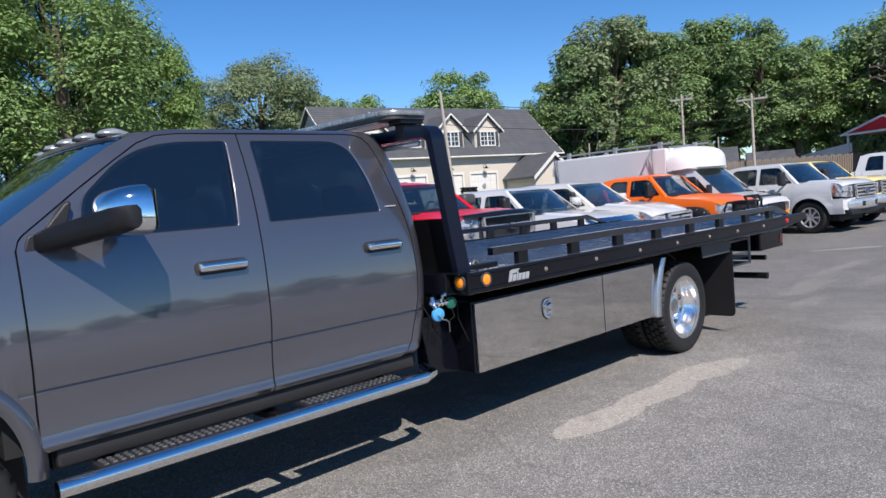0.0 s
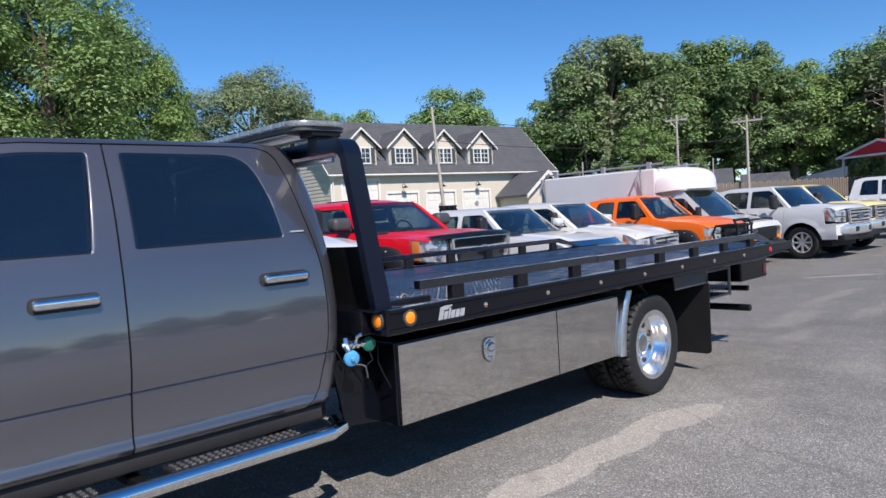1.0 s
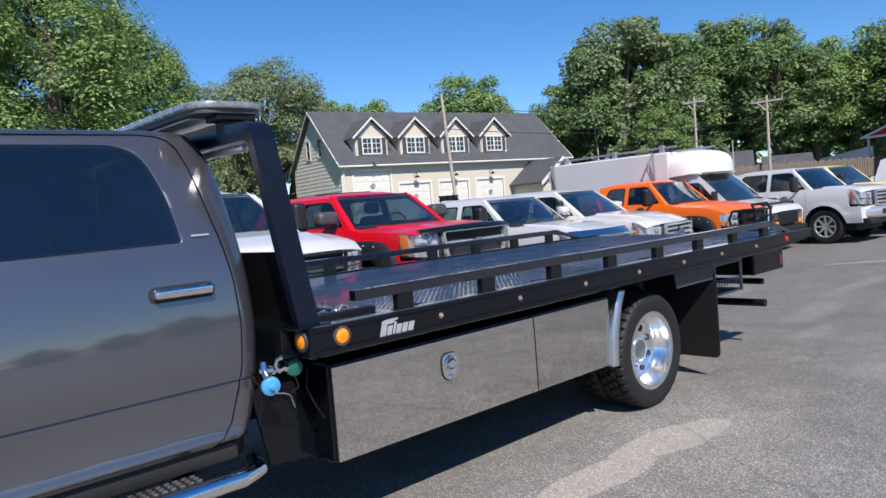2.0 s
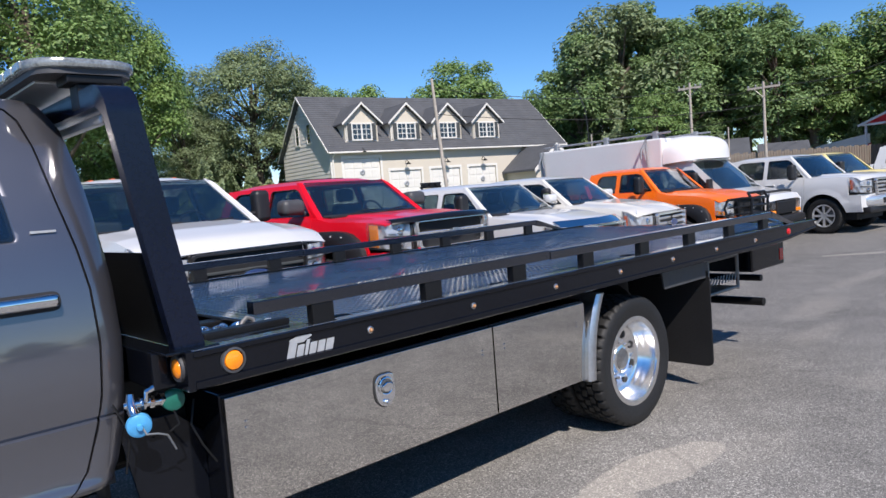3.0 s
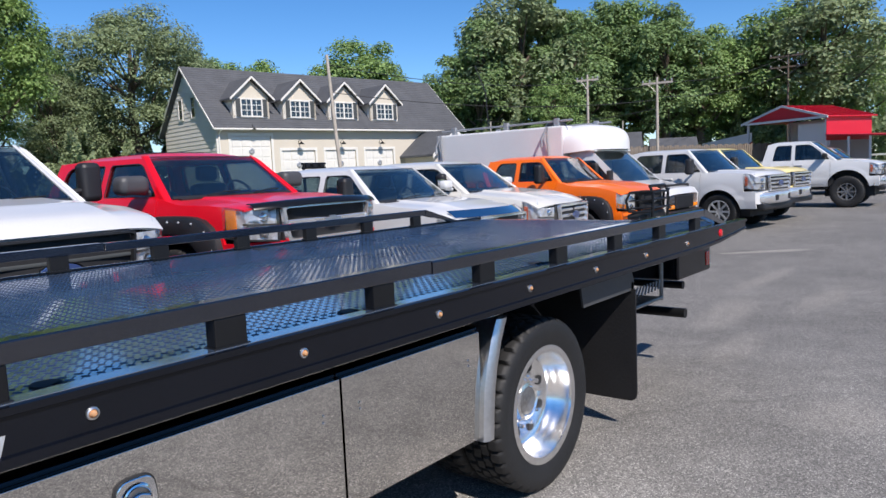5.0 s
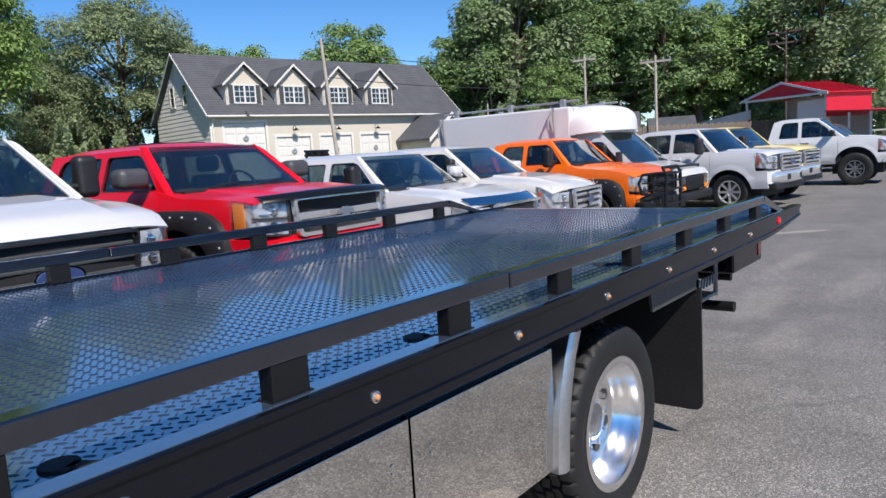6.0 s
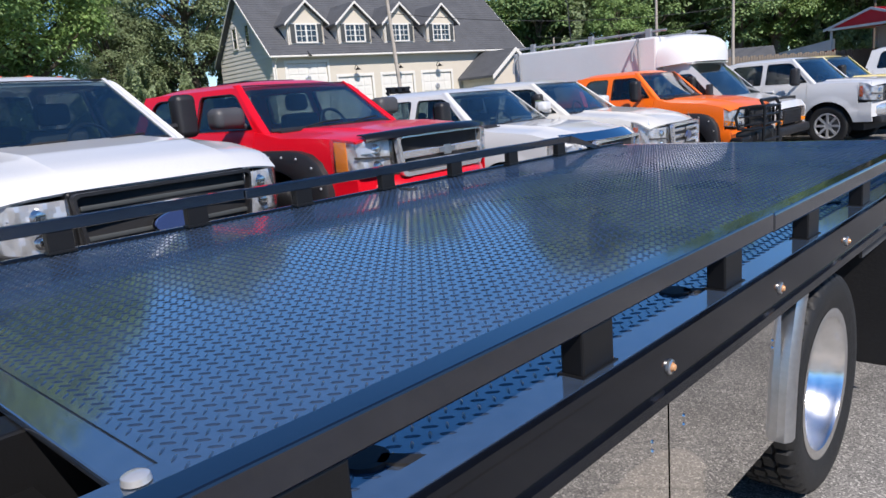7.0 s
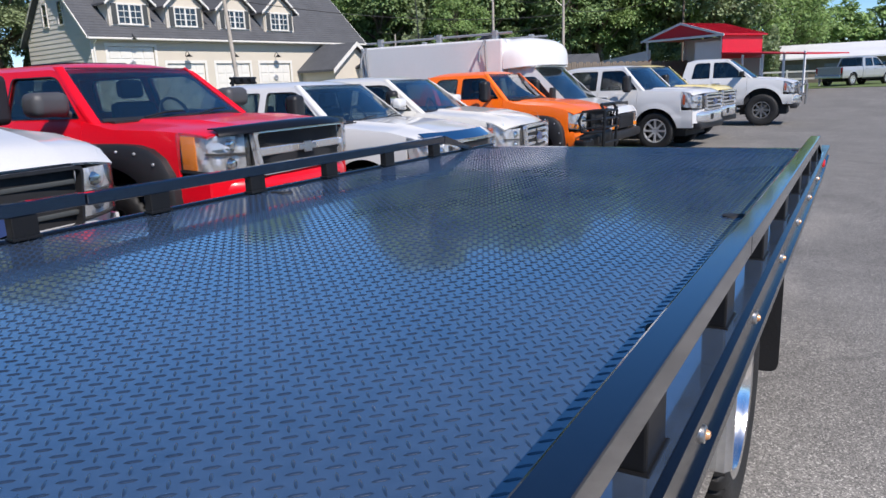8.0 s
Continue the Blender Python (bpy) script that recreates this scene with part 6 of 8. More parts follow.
# running boards
for s in (0, 1):
    f = (lambda y: y) if s == 0 else (lambda y: 2.45 - y)
    bm = tube([(-2.03, f(0.115), 0.496), (-2.02, f(0.115), 0.496), (-1.0, f(0.115), 0.496), (-0.06, f(0.115), 0.496), (0.02, f(0.15), 0.498), (0.05, f(0.25), 0.505)], 0.037, 16)
    rb = tp("running_board", bm, "chrome", tow, "chrome tube running board")
    for a, b in ((-1.86, -1.16), (-0.86, -0.22)):
        ya, yb_ = sorted((f(0.135), f(0.245)))
        pad = part("step_pad", box(a, b, ya, yb_, 0.502, 0.530, 0.008), "black_plastic", rb)
        own = bmesh.new()
        for i in range(int((b - a) / 0.035)):
            for j in range(3):
                box(a + 0.02 + i * 0.035, a + 0.038 + i * 0.035, f(0.15 + 0.035 * j) - 0.007, f(0.15 + 0.035 * j) + 0.007, 0.529, 0.536, 0, own)
        tagged(part("grip", own, "steel", pad), kind="stuff")
    for x in (-1.75, -0.95, -0.2):
        tp("board_bracket", box(x - 0.03, x + 0.03, *sorted((f(0.14), f(0.5))), 0.46, 0.50, 0.005), "satin_black", tow)
    tp("rocker_panel", box(-1.98, 0.0, *sorted((f(0.27), f(0.34))), 0.53, 0.61, 0.015), "dark_inside", tow)
    sg = -1 if s == 0 else 1
    # mirror with chrome cap on a black arm
    own = bmesh.new()
    rings = []
    for t in span(0, 1, 6):
        c = Vector((-1.945, 0.29, 1.462)).lerp(Vector((-1.715, -0.105, 1.541)), t)
        hh, ww = 0.046 + 0.006 * t, 0.036
        if t in (0, 1):
            hh, ww = hh * 0.86, ww * 0.8
        rings.append([own.verts.new((c.x + a * ww * 1.2, f(c.y - a * ww * 0.3), c.z + b * hh)) for a, b in ((-1, -0.6), (-0.6, -1), (0.6, -1), (1, -0.6), (1, 0.6), (0.6, 1), (-0.6, 1), (-1, 0.6))])
    for a, b in zip(rings, rings[1:]):
        for k in range(8):
            own.faces.new((a[k], a[(k + 1) % 8], b[(k + 1) % 8], b[k]))
    own.faces.new(rings[0])
    own.faces.new(rings[-1][::-1])
    bmesh.ops.recalc_face_normals(own, faces=own.faces[:])
    mi = tp("door_mirror", own, "satin_black", tow, "black door mirror arm with a chrome cap", 60)
    part("mirror_foot", prism(rounded([(-2.015, 1.425), (-1.86, 1.435), (-1.81, 1.625), (-1.835, 1.625), (-1.94, 1.50), (-1.99, 1.50)], 0.018), 0.05, lambda u, v, w: Vector((u, f(0.33 - w), v)), bevel=0.008), "black_plastic", mi)
    own = bmesh.new()
    table = []
    for rad in (0.05, 0.25, 0.45, 0.62, 0.76, 0.86, 0.93, 0.975, 0.995, 1.0):
        row = []
        for q in span(0, 2 * math.pi, 40)[:-1]:
            ca, sa = math.cos(q), math.sin(q)
            u, v = rad * math.copysign(abs(ca) ** 0.55, ca), rad * math.copysign(abs(sa) ** 0.55, sa)
            row.append(own.verts.new((-1.628 - 0.15 * (1 - rad ** 3.4) ** 0.5 - 0.02 * (1 - rad) - 0.006 * u, f(0.052 + 0.150 * u * (1 - 0.07 * v)), 1.568 + 0.105 * v)))
        table.append(row)
    own.faces.new(table[0])
    for ra_, rb_ in zip(table, table[1:]):
        for k in range(40):
            own.faces.new((ra_[k], ra_[(k + 1) % 40], rb_[(k + 1) % 40], rb_[k]))
    bmesh.ops.recalc_face_normals(own, faces=own.faces[:])
    part("mirror_cap", own, "chrome", mi, "chrome mirror cap", smooth=75)
    part("mirror_bezel", box(-1.640, -1.604, *sorted((f(-0.070), f(0.180))), 1.484, 1.652, 0.012), "black_plastic", mi)
    part("mirror_glass", box(-1.600, -1.597, *sorted((f(-0.065), f(0.17))), 1.49, 1.645), "chrome", mi)
    # chrome trim along the window foot and badge plate
    tp("trim_plate", box(-0.106, -0.030, *sorted((f(0.290), f(0.303))), 1.499, 1.507), "letter", tow)


# ---- trucks in the row ----
def parked(x, y, turn=0.0):
    return pose(x, y, ground_z(x), 0, 0, -90 + turn)


white_f = pickup("pickup_truck", "white pickup with black grille bars and amber roof lamps", parked(2.55, 3.90, 4.5), "white_paint", W=2.03, roof=1.99, belt=1.40, hood=((-6, 1.42), (-1.2, 1.42), (-0.6, 1.37), (-0.28, 1.30), (-0.18, 1.26), (-0.10, 1.175)), nose="ford", grille="black_plastic", tow_mirrors=True, cab_lamps="amber_dim", bumper="chrome", badge_z=0.90, badge_size=1.25, xwt=-2.0)
red = pickup("pickup_truck", "red pickup with black fender flares and chrome mesh grille", parked(5.35, 4.14, 5.0), "red_paint", W=1.99, xwb=-1.32, xwt=-1.86, roof=1.84, belt=1.325, lift=0.08, R=0.44, crew=True, dr=-3.45, xrb=-3.66, xrt=-3.52, hood=((-6, 1.30), (-1.2, 1.30), (-0.6, 1.285), (-0.25, 1.26), (-0.10, 1.235)), nose="gm", flares=True, arch=1.33, xf=-1.10, amber_corner=True, mirror="mirror_gray", mirror_size=1.05, bumper="red_paint", rim="satin_black")
white_a = pickup("pickup_truck", "white pickup with wide chrome grille beside a red one", parked(8.52, 4.08, 4.6), "white_paint", W=1.99, roof=1.835, belt=1.315, xwb=-1.42, xwt=-1.99, seam=-1.5, hood=((-6, 1.30), (-1.2, 1.30), (-0.6, 1.25), (-0.25, 1.17), (-0.10, 1.09)), nose="gm", amber_low=True, tow_mirrors=True, slats="chrome")
white_b = pickup("pickup_truck", "off-white pickup with bright chrome grille", parked(10.63, 4.14, 7.0), "cream_paint", mirror="white_paint", W=2.0, roof=1.89, belt=1.355, xwb=-1.36, xwt=-2.0, seam=-1.46, hood=((-6, 1.36), (-1.2, 1.36), (-0.6, 1.30), (-0.25, 1.22), (-0.10, 1.13)), nose="ford", tow_mirrors=False)
orange = pickup("pickup_truck", "bright orange pickup with black brush guard", parked(13.95, 4.20, -1), "orange_paint", W=1.98, xwb=-1.46, xwt=-1.95, seam=-1.52, roof=1.955, belt=1.41, R=0.42, hood=((-6, 1.37), (-1.2, 1.37), (-0.6, 1.32), (-0.25, 1.25), (-0.10, 1.17)), wrap=0.20, amber_low=True, nose="gm", grille="satin_black", bumper="satin_black", flares=True, arch=1.28, tow_mirrors=True, crew="ext", dr=-3.2, xrb=-3.4, xrt=-3.25)
white_s = pickup("pickup_truck", "white pickup with chrome grille and bright spoked wheels", parked(18.6, 2.95, -7.5), "white_paint", W=2.03, roof=1.98, belt=1.37, xwb=-1.28, xwt=-1.84, seam=-1.42, bp=-2.44, dr=-3.34, xrb=-3.58, xrt=-3.44, hood=((-6, 1.40), (-1.2, 1.40), (-0.6, 1.385), (-0.28, 1.36), (-0.16, 1.33), (-0.10, 1.27)), nose="ford", R=0.43, xf=-0.97, rim="polished", spokes=8, tow_mirrors=True)
yellow = pickup("pickup_truck", "pale yellow pickup with chrome grille and bumper", parked(21.0, 2.98, -7), "yellow_paint", W=2.03, roof=1.98, belt=1.37, xwb=-1.28, xwt=-1.84, seam=-1.42, bp=-2.44, dr=-3.34, xrb=-3.58, xrt=-3.44, hood=((-6, 1.40), (-1.2, 1.40), (-0.6, 1.385), (-0.28, 1.36), (-0.16, 1.33), (-0.10, 1.27)), nose="ford", R=0.43, xf=-0.97)
lifted = pickup("pickup_truck", "lifted white pickup on oversized black off-road tyres", parked(26.5, 1.7, 2), "white_paint", W=2.03, roof=1.98, belt=1.34, lift=0.16, crew="ext", dr=-3.2, xrb=-3.4, xrt=-3.25, hood=((-6, 1.34), (-1.2, 1.34), (-0.6, 1.30), (-0.25, 1.24), (-0.10, 1.17)), nose="ford", R=0.49, tw=0.34, rim="steel", spokes=8, rr=0.52)


# ---- box van ----
def box_van(m):
    top = thing("box_van", "white cutaway van with a domed service body and ladder rack", "van", m, "trucks parked in the row")
    W = 1.98
    side = [(-0.05, 0.55), (-0.02, 0.95), (-0.12, 1.08), (-0.75, 1.22), (-0.98, 1.27), (-1.75, 1.98), (-2.35, 2.02), (-2.35, 0.55)]
    door_win = rounded([(-1.22, 1.28), (-2.15, 1.28), (-2.15, 1.80), (-1.72, 1.80)], 0.05)
    arch = [(-1.35 + 0.0, 0.55)] + [(-0.87 + 0.48 * math.cos(a), 0.42 + 0.48 * math.sin(a)) for a in span(math.pi - 0.28, 0.28, 12)]
    outline = side[:-1] + [side[-1]] + arch
    hw = lambda u, v: W / 2 - 0.12 * max(0.0, 1 + u / 0.9) ** 2 - 0.14 * max(0.0, v - 1.25)
    for sg in (1, -1):
        fr = part("cab_side", sheet(outline, [door_win], lambda u, v, sg=sg: Vector((u, sg * hw(u, v), v)), 0.04), "white_paint", top)
        part("side_window", sheet(door_win, [], lambda u, v, sg=sg: Vector((u, sg * (hw(u, v) - 0.015), v)), 0.005), "tint_glass", fr)
        part("door_mirror", box(-1.30, -1.20, sg * 1.10 - 0.09, sg * 1.10 + 0.09, 1.28, 1.56, 0.03), "black_plastic", top)
        part("mirror_arm", tube([(-1.22, sg * 0.92, 1.32), (-1.24, sg * 1.08, 1.36)], 0.02, 8), "black_plastic", top)
        wheel(top, -0.87, sg * 0.84, 0.38, 0.24, sg, rim="brushed")
        wheel(top, -4.35, sg * 0.92, 0.38, 0.24, sg, rim="brushed")
    skinpts = side[1:6]
    bm = grid(range(4), span(-1, 1, 12), lambda i, t: Vector((skinpts[i][0] + 0.06 * (1 - t * t), t * hw(*skinpts[i]), skinpts[i][1] + 0.03 * (1 - t ** 4))), thick=0.02)
    part("hood", bm, "white_paint", top)
    part("windshield", grid(span(0, 1, 5), span(-1, 1, 10), lambda u, t: Vector((-0.96 - 0.79 * u + 0.10 * (1 - t * t), t * (hw(-0.96 - 0.79 * u, 1.27 + 0.71 * u) - 0.03), 1.275 + 0.70 * u)), thick=0.006), "cab_glass", top)
    part("cab_roof", grid(span(-1.73, -2.36, 3), span(-1, 1, 8), lambda x, t: Vector((x, t * hw(-1.75, 1.98), 2.0 + 0.04 * (1 - t * t))), thick=0.02), "white_paint", top)
    part("cab_inside", box(-2.3, -0.2, -0.85, 0.85, 0.5, 1.18), "dark_inside", top)
    part("grille", box(-0.06, 0.02, -0.52, 0.52, 0.66, 0.95, 0.02), "black_plastic", top)
    for k in range(5):
        part("grille_bar", box(0.0, 0.03, -0.48, 0.48, 0.70 + 0.05 * k, 0.72 + 0.05 * k, 0.004), "satin_black", top)
    part("bumper", box(-0.14, 0.08, -0.93, 0.93, 0.44, 0.62, 0.05), "black_plastic", top)
    for sg in (1, -1):
        lamp = part("headlight", box(-0.12, 0.0, sg * 0.70 - 0.15, sg * 0.70 + 0.15, 0.76, 0.95, 0.03), "lens", top)
        part("turn_signal", box(-0.13, -0.005, sg * 0.70 - 0.16, sg * 0.70 + 0.16, 0.66, 0.745, 0.015), "amber", lamp)
    # body box with rounded fibreglass dome over the cab
    part("service_body", box(-6.05, -2.38, -1.13, 1.13, 0.60, 2.62, 0.04), "white_metal", top)

    def dome(u, t):
        a, p = u * math.pi / 2, t * math.pi / 2
        run = math.sin(a)
        w = 1.13 - 0.30 * run ** 3
        h = 0.66 * max(0.0, math.cos(a)) ** 0.55
        side = math.copysign(abs(math.sin(p)) ** 0.6, t)
        return Vector((-2.38 + 0.92 * run * (1 - 0.22 * abs(side) ** 3), w * side, 1.98 + 0.06 * run + h * max(0.0, math.cos(p)) ** 0.6))
    part("cab_dome", grid(span(0, 1, 18), span(-1, 1, 28), dome, thick=0.02), "gel_white", top, "smooth white fibreglass dome over the cab")
    part("dome_floor", box(-2.40, -1.68, -0.95, 0.95, 2.0, 2.03), "white_paint", top)
    for sg in (1, -1):
        part("roof_rail", tube([(-6.0, sg * 1.0, 2.72), (-2.2, sg * 1.0, 2.74)], 0.025, 8), "galvanised", top)
        for x in (-5.6, -4.0, -2.6):
            part("rail_stand", box(x - 0.06, x + 0.06, sg * 1.0 - 0.05, sg * 1.0 + 0.05, 2.61, 2.80, 0.01), "galvanised", top)
    for x in (-2.75, -5.9):
        part("ladder_hook", tube([(x, 1.16, 1.9), (x, 1.22, 2.5), (x, 1.20, 2.62), (x - 0.1, 1.28, 2.35), (x - 0.1, 1.30, 2.15)], 0.025, 8), "galvanised", top)
        part("ladder_hook", tube([(x, -1.16, 1.9), (x, -1.22, 2.5), (x, -1.20, 2.62), (x - 0.1, -1.28, 2.35), (x - 0.1, -1.30, 2.15)], 0.025, 8), "galvanised", top)
    part("roof_vent", lathe([(0.0, 0.18), (0.2, 0.17), (0.28, 0.08), (0.28, 0.0)], 18, "z"), "black_plastic", top, m=pose(-3.3, 0.2, 2.62))
    part("whip_aerial", tube([(-4.6, -0.9, 2.75), (-4.65, -0.9, 3.6), (-4.95, -0.9, 4.3)], 0.012, 6), "black_plastic", top)
    for sg in (1, -1):
        part("edge_trim", box(-6.08, -6.03, sg * 1.10 - 0.05, sg * 1.10 + 0.05, 0.6, 2.62, 0.005), "galvanised", top)
    return top


box_van(parked(16.1, 4.25, 0))

# brush guard of the orange truck
bm = bmesh.new()
for sg in (1, -1):
    tube([(0.14, sg * 0.36, 0.42), (0.17, sg * 0.36, 1.12), (0.10, sg * 0.36, 1.26)], 0.028, 8, bm)
    tube([(0.14, sg * 0.36, 0.78), (0.12, sg * 0.70, 0.78), (0.04, sg * 0.95, 0.80), (0.0, sg * 0.97, 1.0), (0.04, sg * 0.92, 1.16), (0.12, sg * 0.60, 1.17), (0.16, sg * 0.36, 1.16)], 0.024, 8, bm)
for zz in (0.56, 0.84, 1.0, 1.14):
    tube([(0.16, -0.36, zz), (0.16, 0.36, zz)], 0.022, 8, bm)
tube([(0.10, -0.36, 1.26), (0.10, 0.36, 1.26)], 0.028, 8, bm)
for zz in (0.86, 1.0):
    for sg in (1, -1):
        tube([(0.15, sg * 0.36, zz), (0.05, sg * 0.94, zz)], 0.015, 6, bm)
part("brush_guard", bm, "satin_black", orange, "black tubular brush guard")
part("winch_bumper", box(-0.10, 0.12, -0.98, 0.98, 0.42, 0.66, 0.04), "satin_black", orange)
# bug shield and roof lamps of the red truck
part("bug_shield", grid(span(-1, 1, 24), span(0, 1, 6), lambda t, f: Vector((0.075 - 0.11 * abs(t) ** 3 - 0.13 * f ** 1.7, t * (0.90 - 0.02 * f), 1.295 + 0.062 * math.sin(f * 1.7) - 0.03 * t * t)), thick=0.010), "smoked_plastic", red, "dark smoked hood deflector")
part("sun_roof", box(-2.75, -2.25, -0.35, 0.35, 1.908, 1.930, 0.006), "black_paint", red)


# chrome deflector and roof rack of the white trucks, card behind one windshield
part("bug_shield", grid(span(-1, 1, 20), (0, 0.5, 1.0), lambda t, f: Vector((0.03 - 0.15 * t * t - 0.13 * f, t * 0.92, 1.085 + 0.06 * f + 0.035 * math.sin(f * 1.5))), thick=0.008), "chrome", white_a, "bright chrome hood deflector")
bm = bmesh.new()
for y in (0.02, 0.50):
    tube([(-3.70, y, 1.28), (-3.70, y, 1.93)], 0.022, 8, bm)
for z in (1.86, 1.93):
    tube([(-3.70, -0.02, z), (-3.70, 0.54, z)], 0.018, 8, bm)
for k in range(3):
    box(-3.74, -3.66, 0.04 + 0.17 * k, 0.14 + 0.17 * k, 1.865, 1.925, 0.01, bm)
part("cab_rack", bm, "satin_black", white_a, "black tube rack behind the cab")
part("windshield_card", prism(rounded([(0.28, 1.40), (0.42, 1.40), (0.42, 1.66), (0.28, 1.66)], 0.03), 0.004, lambda u, v, w: Vector((-1.62 - (v - 1.4) * 0.35 + w, u, v))), "paper_red", white_b, "red card behind the windshield")

for sg in (1, -1):
    for a, b in ((-3.38, -1.48), (-5.70, -5.20)):
        part("lower_band", grid(span(a, b, 6), (0.665, 0.70, 0.86, 0.885), lambda x, z: Vector((x, sg * (0.985 if z in (0.665, 0.885) else 0.998 if z > 0.8 else 0.990), z)), None, 0.012), "silver_paint", lifted, "silver lower body band")
bm = bmesh.new()
for sg in (1, -1):
    tube([(0.16, sg * 0.34, 0.62), (0.19, sg * 0.34, 1.22), (0.12, sg * 0.34, 1.36)], 0.026, 8, bm)
    tube([(0.17, sg * 0.34, 0.92), (0.14, sg * 0.72, 0.92), (0.05, sg * 0.94, 0.96), (0.04, sg * 0.92, 1.16), (0.13, sg * 0.64, 1.24), (0.18, sg * 0.34, 1.24)], 0.022, 8, bm)
for zz in (0.86, 1.02, 1.18, 1.34):
    tube([(0.17, -0.34, zz), (0.17, 0.34, zz)], 0.020, 8, bm)
part("brush_guard", bm, "steel", lifted, "gray steel brush guard")
for truck, width, amount in ((white_f, 2.03, 0.10), (red, 1.99, 0.15), (white_a, 1.99, 0.15), (white_b, 2.0, 0.13), (orange, 1.98, 0.12), (white_s, 2.03, 0.10), (yellow, 2.03, 0.10), (lifted, 2.03, 0.10)):
    bow_nose(truck, width, amount)

# ---- the house with four garage doors ----
HOUSE = Matrix.Translation((23.6, 32.9, -0.10)) @ Matrix.Rotation(radians(-9.4), 4, "Z")
house = thing("house", "tan garage house with gray shingle roof and four dormers", "house", HOUSE)
L, D, EZ, RZ = 18.3, 7.2, 4.85, 8.25
doors = [(0.80, 3.30, 4.20), (3.95, 6.22, 3.36), (6.95, 9.22, 3.36), (9.95, 12.22, 3.36)]
front = [(0, 0), (L, 0), (L, EZ), (0, EZ)]
holes = [[(a, 0.02), (b, 0.02), (b, h), (a, h)] for a, b, h in doors]
part("front_wall", sheet(front, holes, lambda u, v: Vector((u, 0, v)), 0.2, out=(0, -1, 0)), "stucco", house, "tan stucco front wall", smooth=0)
gable = [(0, 0), (D, 0), (D, EZ), (D / 2, RZ - 0.12), (0, EZ)]
gwin = [[(2.45, 5.45), (2.95, 5.45), (2.95, 6.55), (2.45, 6.55)], [(4.25, 5.45), (4.75, 5.45), (4.75, 6.55), (4.25, 6.55)]]
for u0, nm in ((0.0, "gable_wall"), (L, "gable_wall")):
    w = part(nm, sheet(gable, gwin, lambda u, v, u0=u0: Vector((u0, u, v)), 0.2, out=(-1 if u0 == 0 else 1, 0, 0)), "siding", house, "gray lap-sided gable wall", smooth=0)
    if u0 == 0:
        for k in range(34):
            z = 0.1 + 0.235 * k
            half = D / 2 if z < EZ else (RZ - 0.15 - z) / (RZ - EZ) * D / 2
            spans = [(D / 2 - half, D / 2 + half)]
            if 5.3 < z < 6.6:
                spans = [(D / 2 - half, 2.35), (3.05, 4.15), (4.85, D / 2 + half)]
            for a, b in spans:
                if b - a > 0.1:
                    bm = prism([(-0.006, z), (-0.034, z), (-0.016, z + 0.228), (-0.006, z + 0.228)], b - a, lambda u, v, ww, a=a: Vector((u, a + ww, v)))
                    part("clapboard", bm, "siding", w, smooth=0)
part("rear_wall", box(0, L, D - 0.2, D, 0, EZ), "siding", house)
ov = 0.35
for sg in (0, 1):
    f = (lambda y: y) if sg == 0 else (lambda y: D - y)
    sl = (RZ - EZ) / (D / 2)
    poly = [(-ov, EZ - ov * sl), (D / 2, RZ), (D / 2, RZ + 0.16), (-ov, EZ - ov * sl + 0.14)]
    rf = part("roof", prism(poly, L + 0.6, lambda u, v, w: Vector((-0.3 + w, f(u), v))), "shingle", house, "dark gray shingle roof")
    if sg == 0:
        for k in range(26):
            yy = -ov + (D / 2 + ov) * k / 26
            zz = EZ - ov * sl + 0.14 + (RZ + 0.02 - (EZ - ov * sl)) * k / 26
            part("shingle_strip", prism([(yy, zz + 0.002), (yy, zz + 0.024), (yy + 0.16, zz + 0.16 * sl + 0.004)], L + 0.58, lambda u, v, w: Vector((-0.29 + w, u, v))), "shingle", rf, smooth=0)
    for u0 in (-0.34, L + 0.29):
        part("rake_board", prism([(-ov - 0.02, EZ - ov * sl + 0.03), (D / 2, RZ + 0.03), (D / 2, RZ + 0.14), (-ov - 0.02, EZ - ov * sl + 0.13)], 0.05, lambda u, v, w, u0=u0: Vector((u0 + w, f(u), v))), "white_trim", house)
part("gutter", box(-0.3, L + 0.3, -ov - 0.12, -ov, EZ - ov * 0.94 - 0.01, EZ - ov * 0.94 + 0.09, 0.02), "white_trim", house)
part("frieze", box(0, L, -0.035, -0.002, EZ - 0.36, EZ - 0.10), "white_trim", house)
part("corner_board", box(-0.04, 0.16, -0.04, -0.002, 0, EZ - 0.36), "white_trim", house)
part("downpipe", tube([(0.10, -0.1, 0.2), (0.10, -0.1, 4.3), (0.10, -0.4, 4.5)], 0.05, 8), "white_trim", house)
